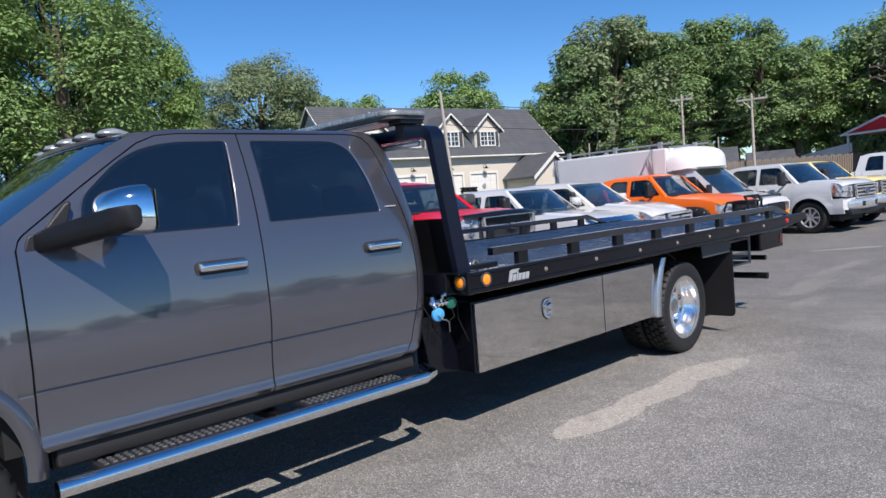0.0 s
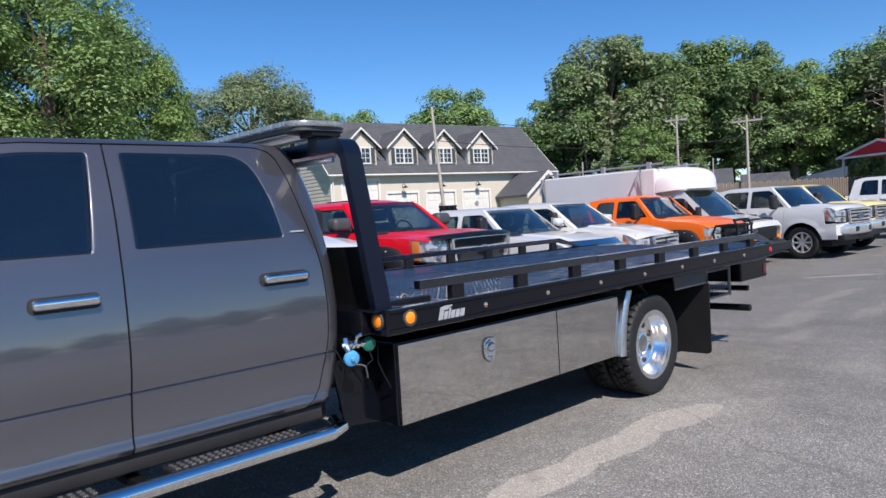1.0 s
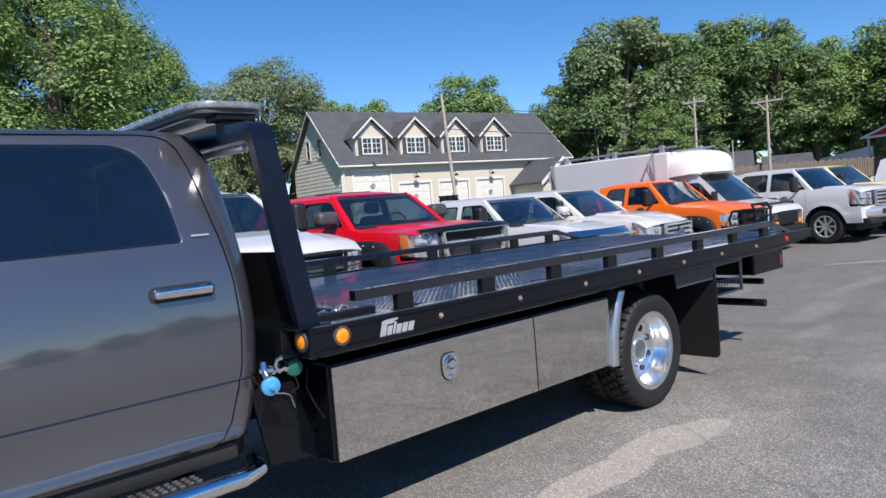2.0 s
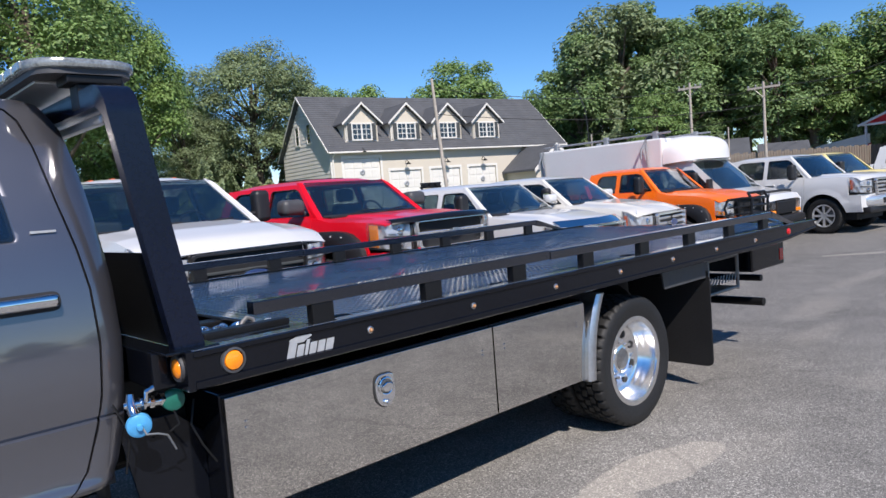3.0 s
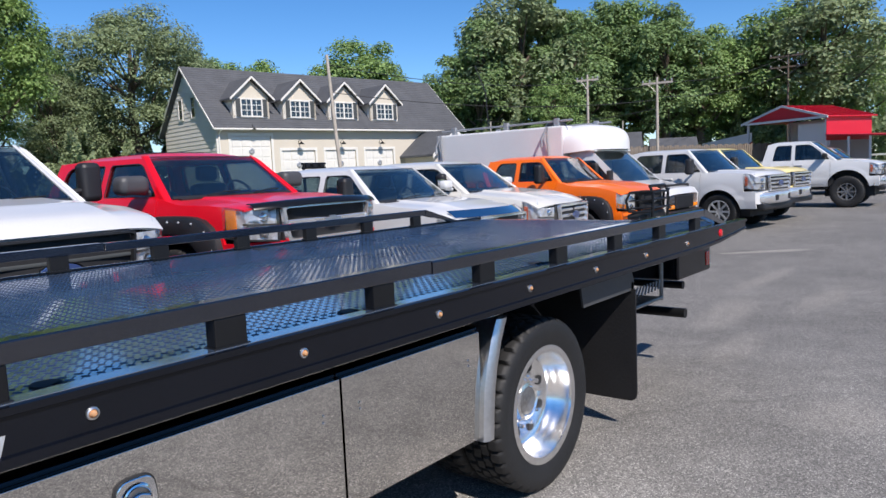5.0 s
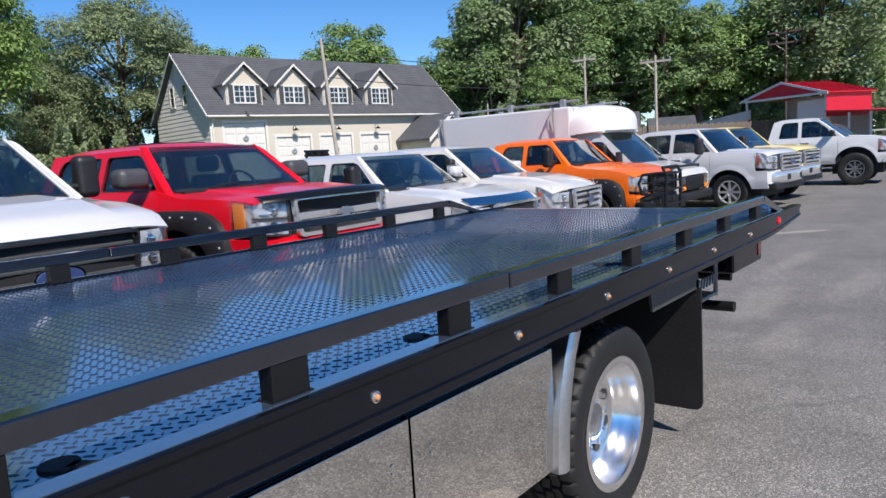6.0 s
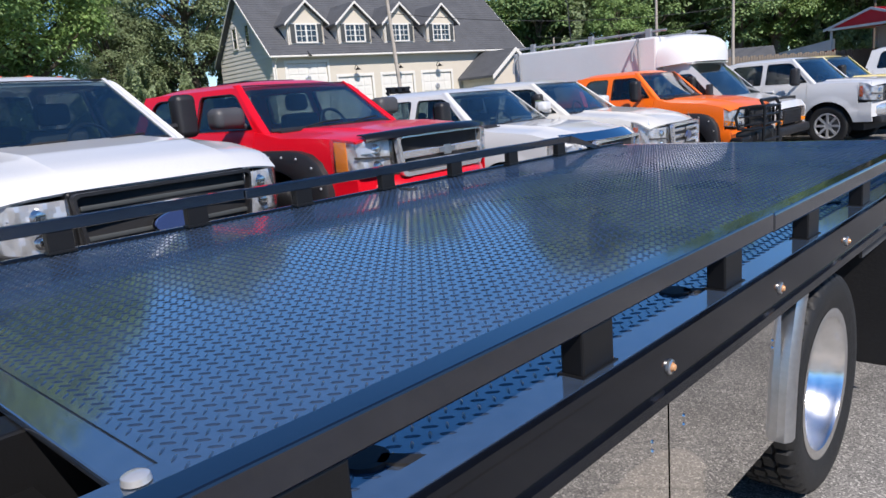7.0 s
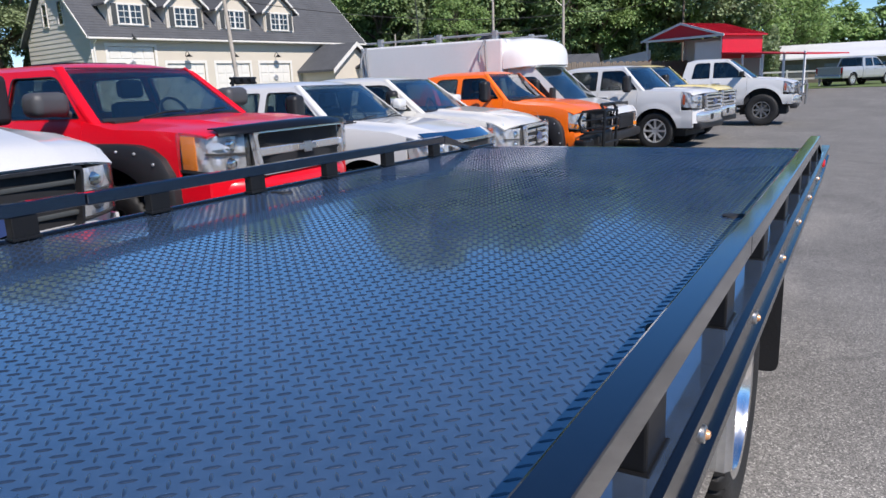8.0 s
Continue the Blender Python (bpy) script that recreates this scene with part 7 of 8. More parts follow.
for a, b, h in doors:
    gd = part("garage_door", box(a + 0.02, b - 0.02, 0.06, 0.10, 0.03, h - 0.02), "white_trim", house, "white panelled garage door")
    rows, cols = int(h / 0.55), 4
    for i in range(rows):
        for j in range(cols):
            w0, h0 = (b - a - 0.1) / cols, (h - 0.1) / rows
            part("panel", box(a + 0.05 + w0 * j + 0.05, a + 0.05 + w0 * (j + 1) - 0.05, 0.04, 0.062, 0.05 + h0 * i + 0.05, 0.05 + h0 * (i + 1) - 0.05, 0.01), "white_trim", gd)
    part("door_casing", sheet([(a - 0.14, 0), (a, 0), (a, h), (b, h), (b, 0), (b + 0.14, 0), (b + 0.14, h + 0.16), (a - 0.14, h + 0.16)], [], lambda u, v: Vector((u, -0.03, v)), 0.027, out=(0, -1, 0)), "white_trim", house)
    wr = lathe([(0.10 + 0.085 * math.cos(q), 0.03 * math.sin(q)) for q in span(0, 2 * math.pi, 8)[:-1]], 18, "y", closed=True)
    part("wreath", wr, "galvanised", house, "round gray wreath on the door", pose((a + b) / 2, 0.02, h - 0.85))
    lamp = part("barn_lamp", lathe([(0.02, 0.16), (0.05, 0.12), (0.16, 0.03), (0.19, 0.0), (0.17, 0.01), (0.04, 0.09)], 16, "z"), "satin_black", house, "black gooseneck barn lamp", pose((a + b) / 2, -0.36, h + 0.34))
    part("lamp_neck", tube([(0, 0.36, 0.06), (0, 0.25, 0.25), (0, 0.1, 0.27), (0, 0, 0.15)], 0.018, 6), "satin_black", lamp)


def house_window(x, y, z, w, h, parent, turn=0, muntins=(3, 2), shutters=0.0):
    """A sash window: frame, panes, bars; z is the foot, x the middle."""
    fr = part("window", sheet([(-w / 2 - 0.08, -0.08), (w / 2 + 0.08, -0.08), (w / 2 + 0.08, h + 0.08), (-w / 2 - 0.08, h + 0.08)], [[(-w / 2, 0), (w / 2, 0), (w / 2, h), (-w / 2, h)]], lambda u, v: Vector((u, -0.05, v)), 0.045, out=(0, -1, 0)), "white_trim", parent, "white-framed window", pose(x, y, z, 0, 0, turn), 0)
    nx, nz = muntins
    for i in range(nx):
        for j in range(nz):
            part("pane", box(-w / 2 + w * i / nx + 0.01, -w / 2 + w * (i + 1) / nx - 0.01, -0.015, -0.008, h * j / nz + 0.01, h * (j + 1) / nz - 0.01), "house_glass", fr)
    for i in range(1, nx):
        e = 0.05 if nx == 4 and i == 2 else 0.016
        part("glazing_bar", box(-w / 2 + w * i / nx - e, -w / 2 + w * i / nx + e, -0.035, -0.004, 0, h), "white_trim", fr, smooth=0)
    for j in range(1, nz):
        part("glazing_bar", box(-w / 2, w / 2, -0.036, -0.003, h * j / nz - 0.016, h * j / nz + 0.016), "white_trim", fr, smooth=0)
    for sg in (1, -1) if shutters else ():
        part("shutter", box(sg * (w / 2 + 0.09 + shutters / 2) - shutters / 2, sg * (w / 2 + 0.09 + shutters / 2) + shutters / 2, -0.06, -0.01, -0.05, h + 0.05, 0.008), "shutter", fr)
    return fr


for (u0, v0), (u1, v1) in ((gwin[0][0], gwin[0][2]), (gwin[1][0], gwin[1][2])):
    house_window(-0.035, (u0 + u1) / 2, v0, u1 - u0, v1 - v0, house, -90, (1, 2))
SL = (RZ - EZ) / (D / 2)
for xd in (2.30, 5.45, 8.60, 11.80):
    yf, w, ze, zp, zb = 0.22, 1.12, 6.42, 7.45, 5.05
    face = [(-w, zb), (w, zb), (w, ze), (0, zp - 0.08), (-w, ze)]
    part("dormer_wall", sheet(face, [[(-0.62, 5.33), (0.62, 5.33), (0.62, 6.25), (-0.62, 6.25)]], lambda u, v, xd=xd: Vector((xd + u, yf, v)), 0.12, out=(0, -1, 0)), "stucco", house, "tan dormer front", smooth=0)
    for sg in (1, -1):
        yback = (ze - EZ) / SL + 0.15
        part("dormer_cheek", prism([(yf, zb), (yf, ze), (yback, ze)], 0.1, lambda u, v, ww, sg=sg, xd=xd: Vector((xd + sg * (w - 0.02 - ww * 1.0), u, v))), "siding", house, smooth=0)
        ydeep = (zp - EZ) / SL + 0.1
        own = bmesh.new()
        pts = [(0, yf - 0.25, zp), (sg * (w + 0.22), yf - 0.25, ze - 0.20), (sg * (w + 0.22), (ze - 0.2 - EZ) / SL + 0.05, ze - 0.20), (0, ydeep, zp)]
        a = [own.verts.new((xd + x, y, z)) for x, y, z in pts]
        b = [own.verts.new((xd + x, y, z + 0.10)) for x, y, z in pts]
        own.faces.new(a)
        own.faces.new(b[::-1])
        for i in range(4):
            own.faces.new((a[i], b[i], b[(i + 1) % 4], a[(i + 1) % 4]))
        bmesh.ops.recalc_face_normals(own, faces=own.faces[:])
        part("dormer_roof", own, "shingle", house, smooth=0)
        part("dormer_rake", prism([(0, zp - 0.02), (sg * (w + 0.25), ze - 0.23), (sg * (w + 0.25), ze - 0.10), (0, zp + 0.11)], 0.06, lambda u, v, ww, xd=xd: Vector((xd + u, yf - 0.31 + ww, v))), "white_trim", house, smooth=0)
    part("window_surround", box(xd - 1.0, xd + 1.0, yf - 0.03, yf - 0.003, 5.24, 6.36), "white_trim", house)
    house_window(xd, yf - 0.045, 5.36, 1.22, 0.90, house, 0, (4, 3), 0.26)
    part("dormer_sill", box(xd - w - 0.03, xd + w + 0.03, yf - 0.05, yf + 0.05, zb - 0.05, zb + 0.03), "white_trim", house)
# porch wing with a gable to the lot
part("wing_wall", sheet([(0, 0), (3.3, 0), (3.3, 2.95), (1.65, 4.25), (0, 2.95)], [[(0.7, 1.0), (2.6, 1.0), (2.6, 2.1), (0.7, 2.1)]], lambda u, v: Vector((13.1 + u, -3.1, v)), 0.2, out=(0, -1, 0)), "stucco", house, "tan gabled porch wing", smooth=0)
part("wing_side", box(13.1, 13.3, -2.9, -0.01, 0, 2.95), "stucco", house)
part("wing_side", box(16.2, 16.4, -2.9, -0.01, 0, 2.95), "stucco", house)
for sg in (1, -1):
    part("wing_roof", prism([(0, 4.30), (sg * 2.0, 2.72), (sg * 2.0, 2.86), (0, 4.45)], 3.6, lambda u, v, w: Vector((14.75 + u, -3.4 + w, v))), "shingle", house)
    part("wing_rake", prism([(0, 4.22), (sg * 2.04, 2.60), (sg * 2.04, 2.84), (0, 4.47)], 0.06, lambda u, v, w: Vector((14.75 + u, -3.47 + w, v))), "white_trim", house)
house_window(14.75, -3.1, 1.0, 1.8, 1.1, house, 0, (4, 2), 0.3)


# ---- open barn, sheds and fences ----
barn = thing("open_barn", "open metal barn with bright red roof and white posts", "barn", Matrix.Translation((49.9, 7.83, -0.1)) @ Matrix.Rotation(math.atan2(5.27, 3.0), 4, "Z"))
# local x runs along the open gable, local y goes in from it (to the right)
bw, bl, be, bp_ = 6.4, 3.9, 4.12, 4.98
for x in (0.06, bw - 0.06):
    for y in (-0.06, -bl + 0.06):
        part("post", box(x - 0.06, x + 0.06, y - 0.06, y + 0.06, 0, be), "white_metal", barn)
for sg in (0, 1):
    g = (lambda u: u) if sg == 0 else (lambda u: bw - u)
    part("roof", prism([(-0.25, be - 0.08), (bw / 2, bp_), (bw / 2, bp_ + 0.05), (-0.25, be - 0.02)], bl + 0.4, lambda u, v, w: Vector((g(u), 0.2 - w, v))), "red_metal", barn, "bright red ribbed roof")
    for k in range(22):
        y = 0.18 - (bl + 0.36) * k / 21
        part("roof_rib", prism([(-0.25, be - 0.02), (bw / 2, bp_ + 0.05), (bw / 2, bp_ + 0.075), (-0.25, be + 0.005)], 0.03, lambda u, v, w, y=y: Vector((g(u), y - w, v))), "red_metal", barn, smooth=0)
    part("rake_trim", prism([(-0.3, be - 0.16), (bw / 2, bp_ - 0.06), (bw / 2, bp_ + 0.08), (-0.3, be - 0.01)], 0.06, lambda u, v, w: Vector((g(u), 0.26 - w, v))), "white_metal", barn)
part("gable_panel", sheet([(0.0, be - 0.02), (bw, be - 0.02), (bw / 2, bp_ - 0.03)], [], lambda u, v: Vector((u, 0.12, v)), 0.04), "red_metal", barn, smooth=0)
part("tie_beam", box(0, bw, 0.14, 0.20, be - 0.14, be), "white_metal", barn)
part("side_sheet", box(-0.02, 0.02, -bl, 0, 2.6, be), "red_metal", barn, "red sheet-metal side")
part("back_sheet", box(0, bw, -bl - 0.02, -bl + 0.02, 0.0, be), "white_metal", barn)
part("white_sheet", box(0.2, 2.6, -0.6, -0.55, 2.3, 3.75), "white_metal", barn)
part("lean_roof", prism([(-0.05, 2.9), (-5.8, 2.55), (-5.8, 2.62), (-0.05, 2.98)], bl + 0.3, lambda u, v, w: Vector((u, 0.15 - w, v))), "red_metal", barn, "low red lean-to roof")
for x in (-1.6, -3.0, -4.4, -5.7):
    part("lean_post", box(x - 0.05, x + 0.05, 0.0, 0.10, 0, 2.75), "white_metal", barn)
part("lean_panel", prism([(bw + 0.02, 2.9), (bw + 4.6, 2.0), (bw + 4.6, 1.2), (bw + 0.02, 1.2)], 0.05, lambda u, v, w: Vector((u, -0.5 - w, v))), "red_metal", barn)
part("lean_roof", prism([(bw, 2.85), (bw + 4.9, 2.35), (bw + 4.9, 3.0), (bw, 3.5)], 0.06, lambda u, v, w: Vector((u, -0.4 - w, v))), "white_metal", barn)

shed = thing("long_shed", "long low gray shed with a pale metal roof", "shed", pose(72, -14, -0.1))
part("wall", box(0, 9, 0, 22, 0, 2.7), "fence_wood", shed)
part("roof", prism([(-0.5, 2.6), (4.5, 3.9), (4.5, 4.0), (-0.5, 2.72)], 24, lambda u, v, w: Vector((u, -1 + w, v))), "white_metal", shed)
part("roof", prism([(9.5, 2.6), (4.5, 3.9), (4.5, 4.0), (9.5, 2.72)], 24, lambda u, v, w: Vector((u, -1 + w, v))), "white_metal", shed)
for k in range(6):
    part("door_bay", box(-0.04, 0.02, 1.2 + 3.4 * k, 3.4 + 3.4 * k, 0.1, 2.2), "steel", shed)
for cx, cy, turn, w, dd, hh, lab in ((42, 24.5, -12, 9, 6, 3.6, "low far house with a dark gray roof"), (48.1, 23.1, -65, 7, 5, 3.85, "low far house with a gray roof and white eaves"), (50.5, 17.7, -65, 2.6, 4, 3.3, "small far house with a gray roof")):
    hs = thing("far_house", lab, "house", pose(cx, cy, -0.1, 0, 0, turn), "far houses")
    part("wall", box(-w / 2, w / 2, -dd / 2, dd / 2, 0, hh - 1.1), "siding", hs)
    for sg in (1, -1):
        part("roof", prism([(sg * (dd / 2 + 0.3), hh - 1.25), (0, hh), (0, hh + 0.12), (sg * (dd / 2 + 0.3), hh - 1.1)], w + 0.6, lambda u, v, ww: Vector((-w / 2 - 0.3 + ww, u, v))), "shingle", hs)
    for sg in (1, -1):
        part("eave_board", box(-w / 2 - 0.3, w / 2 + 0.3, sg * (dd / 2 + 0.33) - 0.03, sg * (dd / 2 + 0.33) + 0.03, hh - 1.30, hh - 1.12), "white_trim", hs)
    part("gable", prism([(-dd / 2, hh - 1.15), (dd / 2, hh - 1.15), (0, hh - 0.02)], 0.1, lambda u, v, ww: Vector((-w / 2 - 0.05 + ww, u, v))), "white_trim", hs)
fence = thing("board_fence", "weathered brown board fence behind the lot", "fence", pose(0, 0, 0.30))
for k in range(120):
    x, y = 33 + 0.2 * k, 21.0 - 0.085 * k
    part("board", box(-0.09, 0.09, -0.012, 0.012, 0, 2.32 + 0.05 * math.sin(k * 2.1)), "fence_wood", fence, m=pose(x, y, 0, 0, 0, -23))
rail_fence = thing("rail_fence", "white post-and-rail fence at the lot's edge", "fence", pose(0, 0, 0.40))
for k in range(4):
    part("post", box(-0.06, 0.06, -0.06, 0.06, 0, 1.25), "white_trim", rail_fence, m=pose(58, 8.9 - 2.1 * k, 0))
for z in (0.55, 1.05):
    part("rail", box(57.97, 58.03, 2.5, 9.0, z, z + 0.12), "white_trim", rail_fence)

pickup("pickup_truck", "silver pickup parked far across the lot", pose(60.8, -1.15, ground_z(58) + 0.03, 0, 0, -33), "silver_paint", group="", inside=False)
pickup("pickup_truck", "silver pickup half hidden behind a lifted truck", pose(33.5, 2.4, ground_z(33.5), 0, 0, -90), "silver_paint", group="", inside=False)


# ---- poles and wires ----
def utility_pole(x, y, h, arm=2.2, r=0.14, turn=0, wood="pole_wood", arms=1, lean=0.0):
    p = thing("utility_pole", "weathered wooden utility pole with a crossarm" if arm else "plain weathered wooden pole", "utility pole", pose(x, y, -0.15, 0, 0, turn), "utility poles")
    part("pole", tube([(lean, 0, 0), (0.02 + lean * 0.5, 0, h * 0.5), (0, 0, h)], [r, r * 0.9, r * 0.72], 10), wood, p)
    for a in range(arms if arm else 0):
        z = h - 0.35 - 0.8 * a
        ca = part("crossarm", box(-arm / 2, arm / 2, -0.06, 0.06, z - 0.06, z + 0.06), wood, p)
        for u in (-0.95, -0.5, 0.5, 0.95):
            part("insulator", lathe([(0.0, 0.16), (0.05, 0.14), (0.06, 0.05), (0.03, 0.0)], 8, "z"), "galvanised", ca, m=pose(u * arm / 2, 0, z + 0.06))
        for sg in (1, -1):
            part("brace", tube([(sg * arm * 0.3, 0.04, z - 0.05), (0, 0.05, z - 0.6)], 0.02, 5), "steel", p)
    return p


def ray_place(az, d):
    return -0.3 + d * math.cos(radians(az)), -2.1 + d * math.sin(radians(az))


for az, d, h, arm, turn in ((47.2, 36, 7.5, 0, 0), (22.4, 47, 6.9, 1.8, 20), (27.45, 49, 7.6, 1.4, 10), (13.5, 62, 9.7, 2.6, 25), (34.9, 44, 4.6, 0, 0), (24.9, 50, 4.6, 0, 0)):
    px, py = ray_place(az, d)
    turn = az + 78
    if h == 9.7:
        utility_pole(px, py, h, arm, 0.10, turn, "bark", 2)
    else:
        utility_pole(px, py, h, arm, 0.10 if h > 5 else 0.06, turn, lean=-0.5 if arm == 0 and h > 6 else 0.0)
wires = thing("power_lines", "thin dark power lines sagging between poles", "power line")
for (a1, d1, z1), (a2, d2, z2) in (((47.2, 36, 6.9), (27.45, 49, 7.0)), ((27.45, 49, 7.2), (22.4, 47, 6.5)), ((22.4, 47, 6.5), (13.5, 62, 9.2)), ((22.4, 47, 5.6), (13.5, 62, 8.0)), ((13.5, 62, 9.2), (-6, 60, 7.8)), ((36, 52, 5.2), (22.4, 47, 4.9)), ((13.5, 62, 8.0), (-6, 60, 6.4)), ((47.2, 36, 5.6), (22.4, 47, 5.4))):
    p, q = Vector((*ray_place(a1, d1), z1)), Vector((*ray_place(a2, d2), z2))
    part("wire", tube([p.lerp(q, t) - Vector((0, 0, 2.2 * t * (1 - t))) for t in span(0, 1, 12)], 0.018, 5), "wire", wires)


# ---- trees ----
def crown_mesh(seed, h, r, n_bough, per, leaf, low=0.25, squash=1.0):
    """Many small bent leaf clumps on the outsides of uneven boughs."""
    g = np.random.default_rng(seed)
    zc, rz = h * (1 + low) / 2, h * (1 - low) / 2
    d = g.normal(size=(n_bough, 3))
    d /= np.linalg.norm(d, axis=1)[:, None]
    rad = g.uniform(0.25, 1.0, n_bough) ** 0.5
    c = d * rad[:, None] * np.array([r * 0.80, r * 0.80, rz * 0.84])
    c[:, 2] += zc
    taper = 1 - 0.35 * np.clip((c[:, 2] - zc) / rz, 0, 1) ** 2 * squash
    c[:, :2] *= taper[:, None]
    br = g.uniform(0.14, 0.30, n_bough) * r
    q = g.normal(size=(n_bough, per, 3))
    q /= np.linalg.norm(q, axis=2)[:, :, None]
    q[:, :, 2] = np.where(q[:, :, 2] < -0.45, -q[:, :, 2], q[:, :, 2])
    pos = c[:, None, :] + q * br[:, None, None] * g.uniform(0.55, 1.12, (n_bough, per, 1)) * np.array([1.0, 1.0, 0.72])
    pos = pos.reshape(-1, 3)
    nrm = (q + g.normal(scale=0.38, size=q.shape) + np.array([0, 0, 0.8])).reshape(-1, 3)
    nrm /= np.linalg.norm(nrm, axis=1)[:, None]
    t = np.cross(nrm, g.normal(size=nrm.shape))
    t /= np.linalg.norm(t, axis=1)[:, None] + 1e-9
    b = np.cross(nrm, t)
    s = (leaf * g.uniform(0.6, 1.35, len(pos)))[:, None]
    v = np.stack([pos - t * s, pos - b * s * 0.55 + nrm * s * 0.12, pos + t * s, pos + b * s * 0.55 + nrm * s * 0.12], axis=1).reshape(-1, 3)
    n = len(pos)
    me = bpy.data.meshes.new("crown")
    me.from_pydata(v.tolist(), [], np.arange(4 * n).reshape(n, 4).tolist())
    return me, c


def tree(seed, h, r, leaf_mat, label, m, n_bough=70, per=120, leaf=0.26, low=0.25):
    top = thing("tree", label, "tree", m, "trees round the lot")
    me, c = crown_mesh(seed, h, r, n_bough, per, leaf, low)
    mesh_part("crown", me, leaf_mat, top)
    g = random.Random(seed)
    bm = tube([(0, 0, -0.2), (0.1, 0.05, h * 0.25), (-0.05, 0.1, h * 0.5), (0.05, 0, h * 0.82)], [0.035 * h, 0.026 * h, 0.018 * h, 0.006 * h], 10)
    for p in c[::4]:
        z0 = min(h * 0.6, max(h * 0.16, p[2] - 0.55 * math.hypot(p[0], p[1]) - 0.4))
        mid = Vector((p[0] * 0.5 + g.uniform(-0.2, 0.2), p[1] * 0.5, z0 + (p[2] - z0) * 0.4))
        tube([(0, 0, z0), mid, Vector(p)], [0.010 * h, 0.006 * h, 0.002 * h], 6, bm)
    part("trunk", bm, "bark", top)
    return top


proto = {}
for k, (lm, hh, rr, lab, low) in enumerate((("leaf_mid", 14, 5.4, "tall broad-crowned green tree in full leaf", 0.16), ("leaf_dark", 14, 4.6, "tall dark green tree with gappy crown", 0.20), ("leaf_light", 12, 4.6, "fresh light green leafy tree", 0.16), ("leaf_olive", 12.5, 5.0, "olive green tree with open sparse crown", 0.22), ("leaf_mid", 14, 4.2, "slender green tree in full leaf", 0.15), ("leaf_mid", 14, 5.0, "far green tree at the edge of the lot", 0.15))):
    proto[k] = (lm, hh, rr, lab, low)
made = {}
g = random.Random(7)


def plant(kind, az, d, h, rs=1.0, sink=0.2):
    lm, hh, rr, lab, low = proto[kind]
    px, py = ray_place(az, d)
    s = h / hh * 1.12
    rs = rs / 1.04
    m = pose(px, py, -sink, 0, 0, g.uniform(0, 360)) @ Matrix.Diagonal((s * rs, s * rs, s, 1))
    key = (kind, d < 57)
    if key not in made:
        # near trees carry finer leaves than the far woods
        bough, per, leaf = (60, 60, 0.34) if kind == 5 else (90 if kind == 3 else 125, 430, 0.088) if d < 57 else (80 if kind == 3 else 110, 190, 0.145)
        made[key] = tree(11 + kind, hh, rr, lm, lab, Matrix.Identity(4), low=low, n_bough=bough, per=per, leaf=leaf)
        made[key].matrix_basis = m
    else:
        src = made[key]
        ob = copy_thing(src, Matrix.Identity(4))
        ob.matrix_basis = m


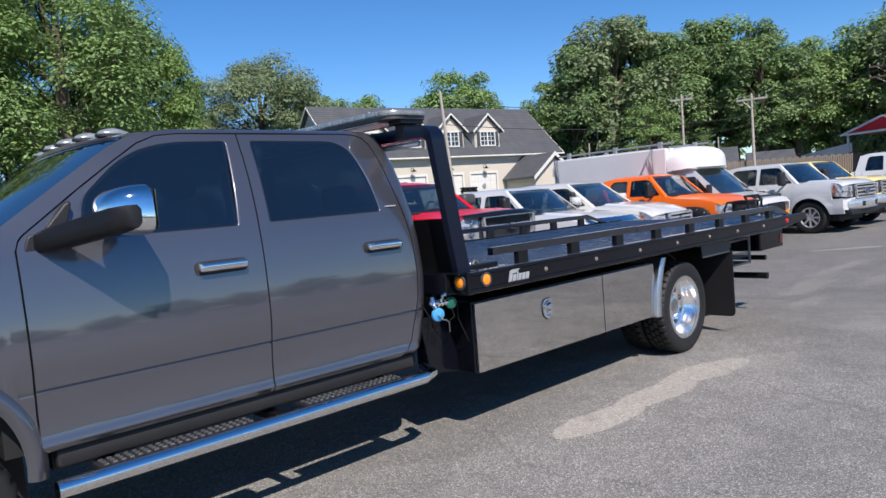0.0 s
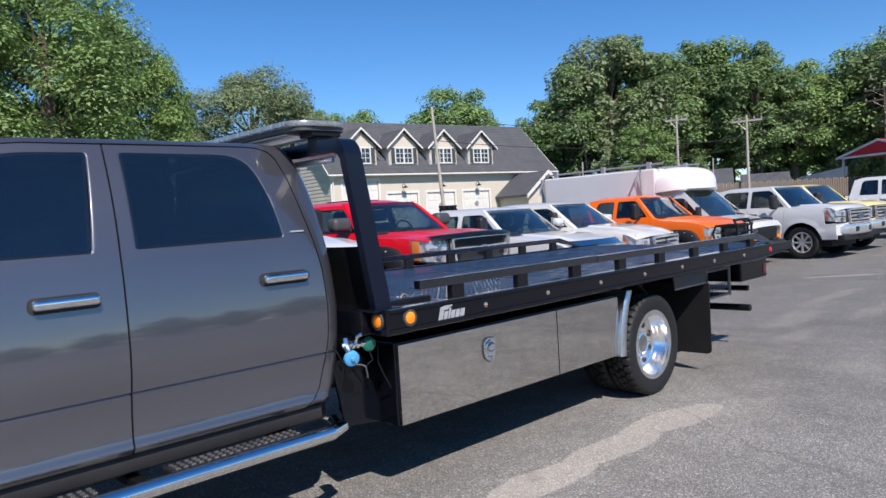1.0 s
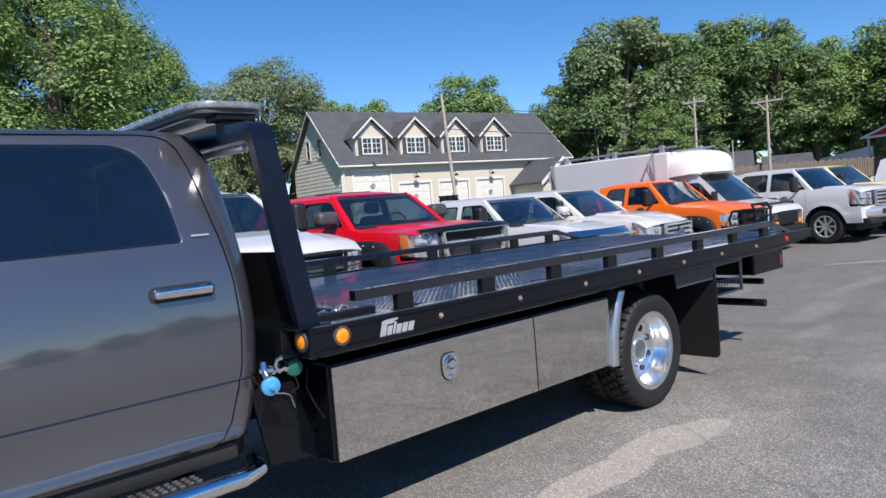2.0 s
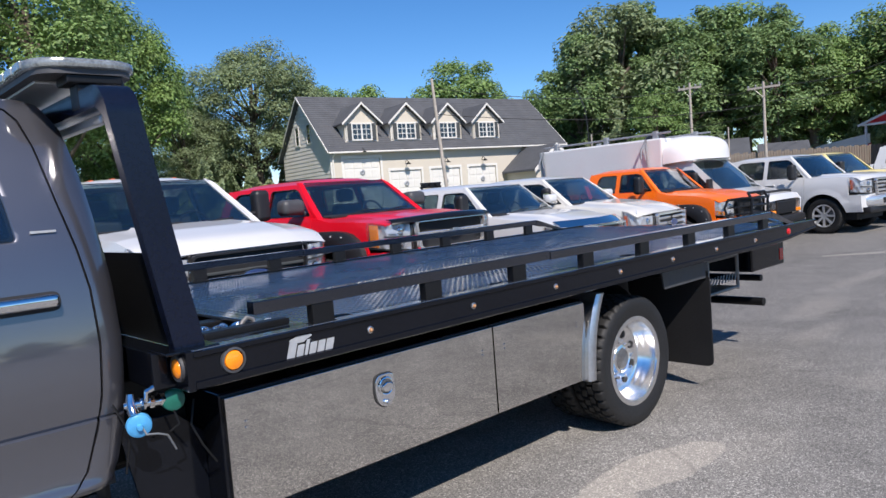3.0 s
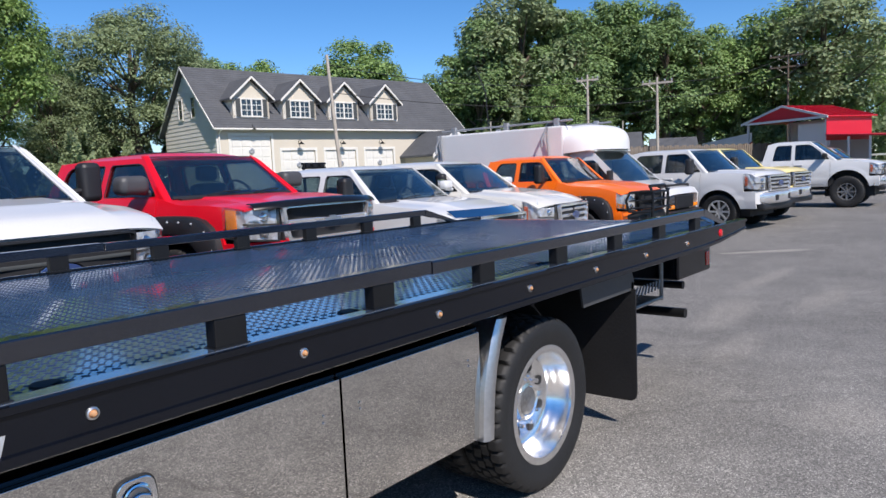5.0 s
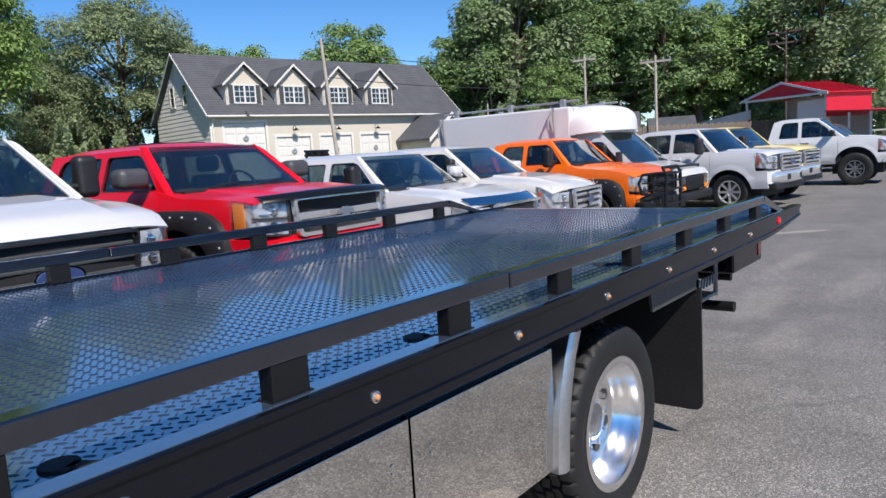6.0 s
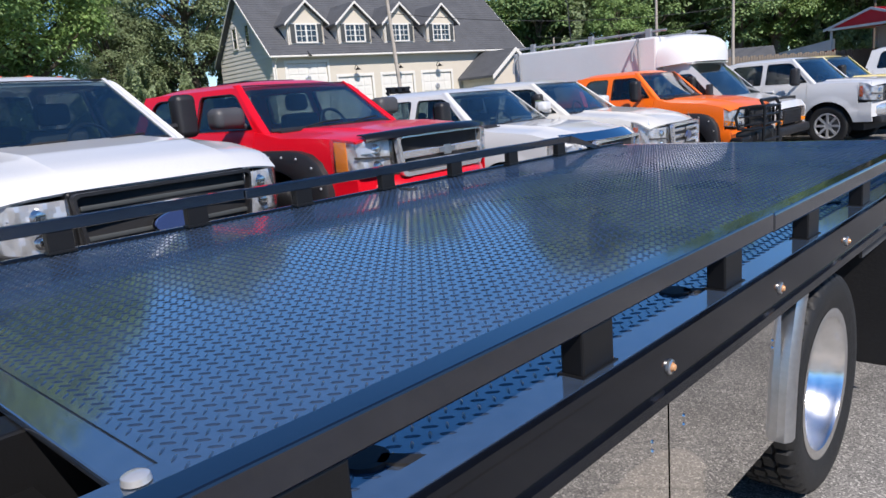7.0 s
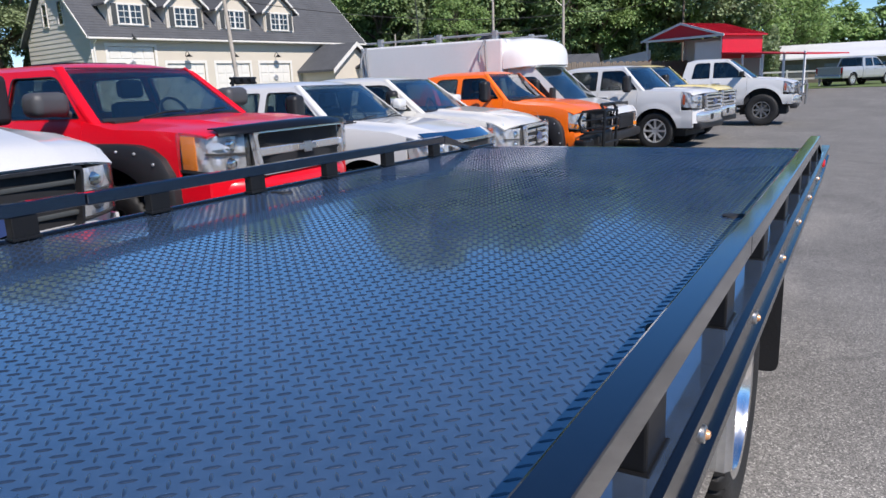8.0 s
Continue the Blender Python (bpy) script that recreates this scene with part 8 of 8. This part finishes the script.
for kind, az, d, h, rs in (
        (0, 76, 38, 14.5, 1.05), (2, 71.2, 41, 12.2, 0.85), (0, 84, 40, 15, 1.0), (4, 92, 42, 13, 1.0),
        (3, 66.5, 50, 8.0, 1.1), (1, 64.0, 60, 8.5, 1.2), (3, 61.2, 52, 12.3, 1.05), (3, 58.0, 58, 11.6, 0.8), (4, 66.5, 55, 11.0, 0.9), (4, 79.5, 46, 9.0, 1.1), (1, 73, 50, 8.0, 1.1),
        (0, 56.0, 72, 12.9, 0.85), (2, 53.0, 73, 12.9, 0.75),
        (0, 44.8, 72, 14.4, 1.05), (4, 38.6, 60, 9.6, 0.9), (1, 36.6, 62, 10.0, 0.85), (1, 40.2, 75, 10.0, 0.9),
        (1, 35.6, 60, 13.0, 0.95), (3, 32.4, 62, 15.3, 1.0), (1, 30.6, 66, 16.0, 0.9), (1, 28.6, 61, 13.4, 1.0), (1, 26.2, 64, 14.5, 0.95), (4, 23.8, 66, 14.8, 1.1), (1, 21.6, 62, 13.4, 1.0),
        (4, 19.2, 65, 12.3, 1.0), (0, 16.6, 68, 12.2, 1.0), (0, 13.8, 68, 13.8, 1.1), (3, 11.4, 66, 14.0, 1.05), (0, 9.0, 72, 12.2, 1.0), (4, 6.6, 90, 10.5, 1.0),
        (5, 33.8, 72, 12.5, 1.0), (5, 24.8, 76, 13.0, 1.0), (5, 18.0, 78, 12.0, 1.0), (4, 15.2, 68, 9.5, 1.0), (1, 27.5, 62, 8.5, 1.0), (4, 20.2, 68, 9.5, 1.0), (4, 11.0, 68, 9.0, 1.0), (1, 36.8, 62, 9.0, 1.0), (0, 30.0, 57, 8.0, 1.0),
        (5, 2.6, 120, 10.5, 1.3), (5, 0.2, 130, 11.0, 1.3), (5, -2.5, 125, 10.5, 1.3), (5, 4.6, 105, 10.5, 1.2), (0, 6.2, 82, 11.5, 1.0), (5, -6, 110, 10, 1.2)):
    plant(kind, az, d, h, rs)
# a low far tree line closes the lot behind the camera
for k in range(46):
    plant(5, 106 + 5.2 * k, 90 + g.uniform(-6, 6), 7.0 + g.uniform(-1.0, 1.4) + 1.3 * math.sin(k * 0.9), 2.2, 1.9)

# undergrowth along the edge of the woods
verts, faces = [], []
rg = np.random.default_rng(5)
for az0, az1, d, hh, n in ((7, 25, 67, 6.6, 22000), (25, 38, 58, 6.6, 17000), (64, 92, 41, 5.2, 30000), (60.2, 76, 49, 5.4, 22000), (38, 56, 54, 2.6, 3500), (56, 67, 57, 7.0, 10000)):
    az = np.radians(rg.uniform(az0, az1, n))
    lump = 0.62 + 0.20 * np.sin(az * 41) * np.sin(az * 17 + 1) + 0.12 * np.sin(az * d * 2.3) + 0.10 * np.sin(az * d * 5.1 + 2)
    z = hh * lump * rg.uniform(0, 1, n) ** 0.6
    dd = d + rg.uniform(-0.9, 0.9, n) - z * 0.18 + 1.1 * np.sin(az * d * 1.9 + z * 0.7) * np.sin(z * 2.3 + az * d)
    p = np.stack([-0.3 + dd * np.cos(az), -2.1 + dd * np.sin(az), z - 0.1], axis=1)
    nr = 1.3 * rg.normal(size=(n, 3)) + 0.7 * np.stack([-np.cos(az), -np.sin(az), np.full(n, 0.8)], axis=1)
    nr /= np.linalg.norm(nr, axis=1)[:, None]
    t = np.cross(nr, rg.normal(size=(n, 3)))
    t /= np.linalg.norm(t, axis=1)[:, None]
    b = np.cross(nr, t)
    s = ((0.095 if d < 50 else 0.14) * rg.uniform(0.6, 1.5, n))[:, None]
    k = len(verts)
    verts += np.stack([p - t * s, p - b * s * 0.6, p + t * s, p + b * s * 0.6], axis=1).reshape(-1, 3).tolist()
    faces += (np.arange(4 * n).reshape(n, 4) + k).tolist()
me = bpy.data.meshes.new("undergrowth")
me.from_pydata(verts, [], faces)
tagged(mesh_part("undergrowth", me, "leaf_olive"), "dense green shrubs at the edge of the woods", "shrubs", kind="stuff")
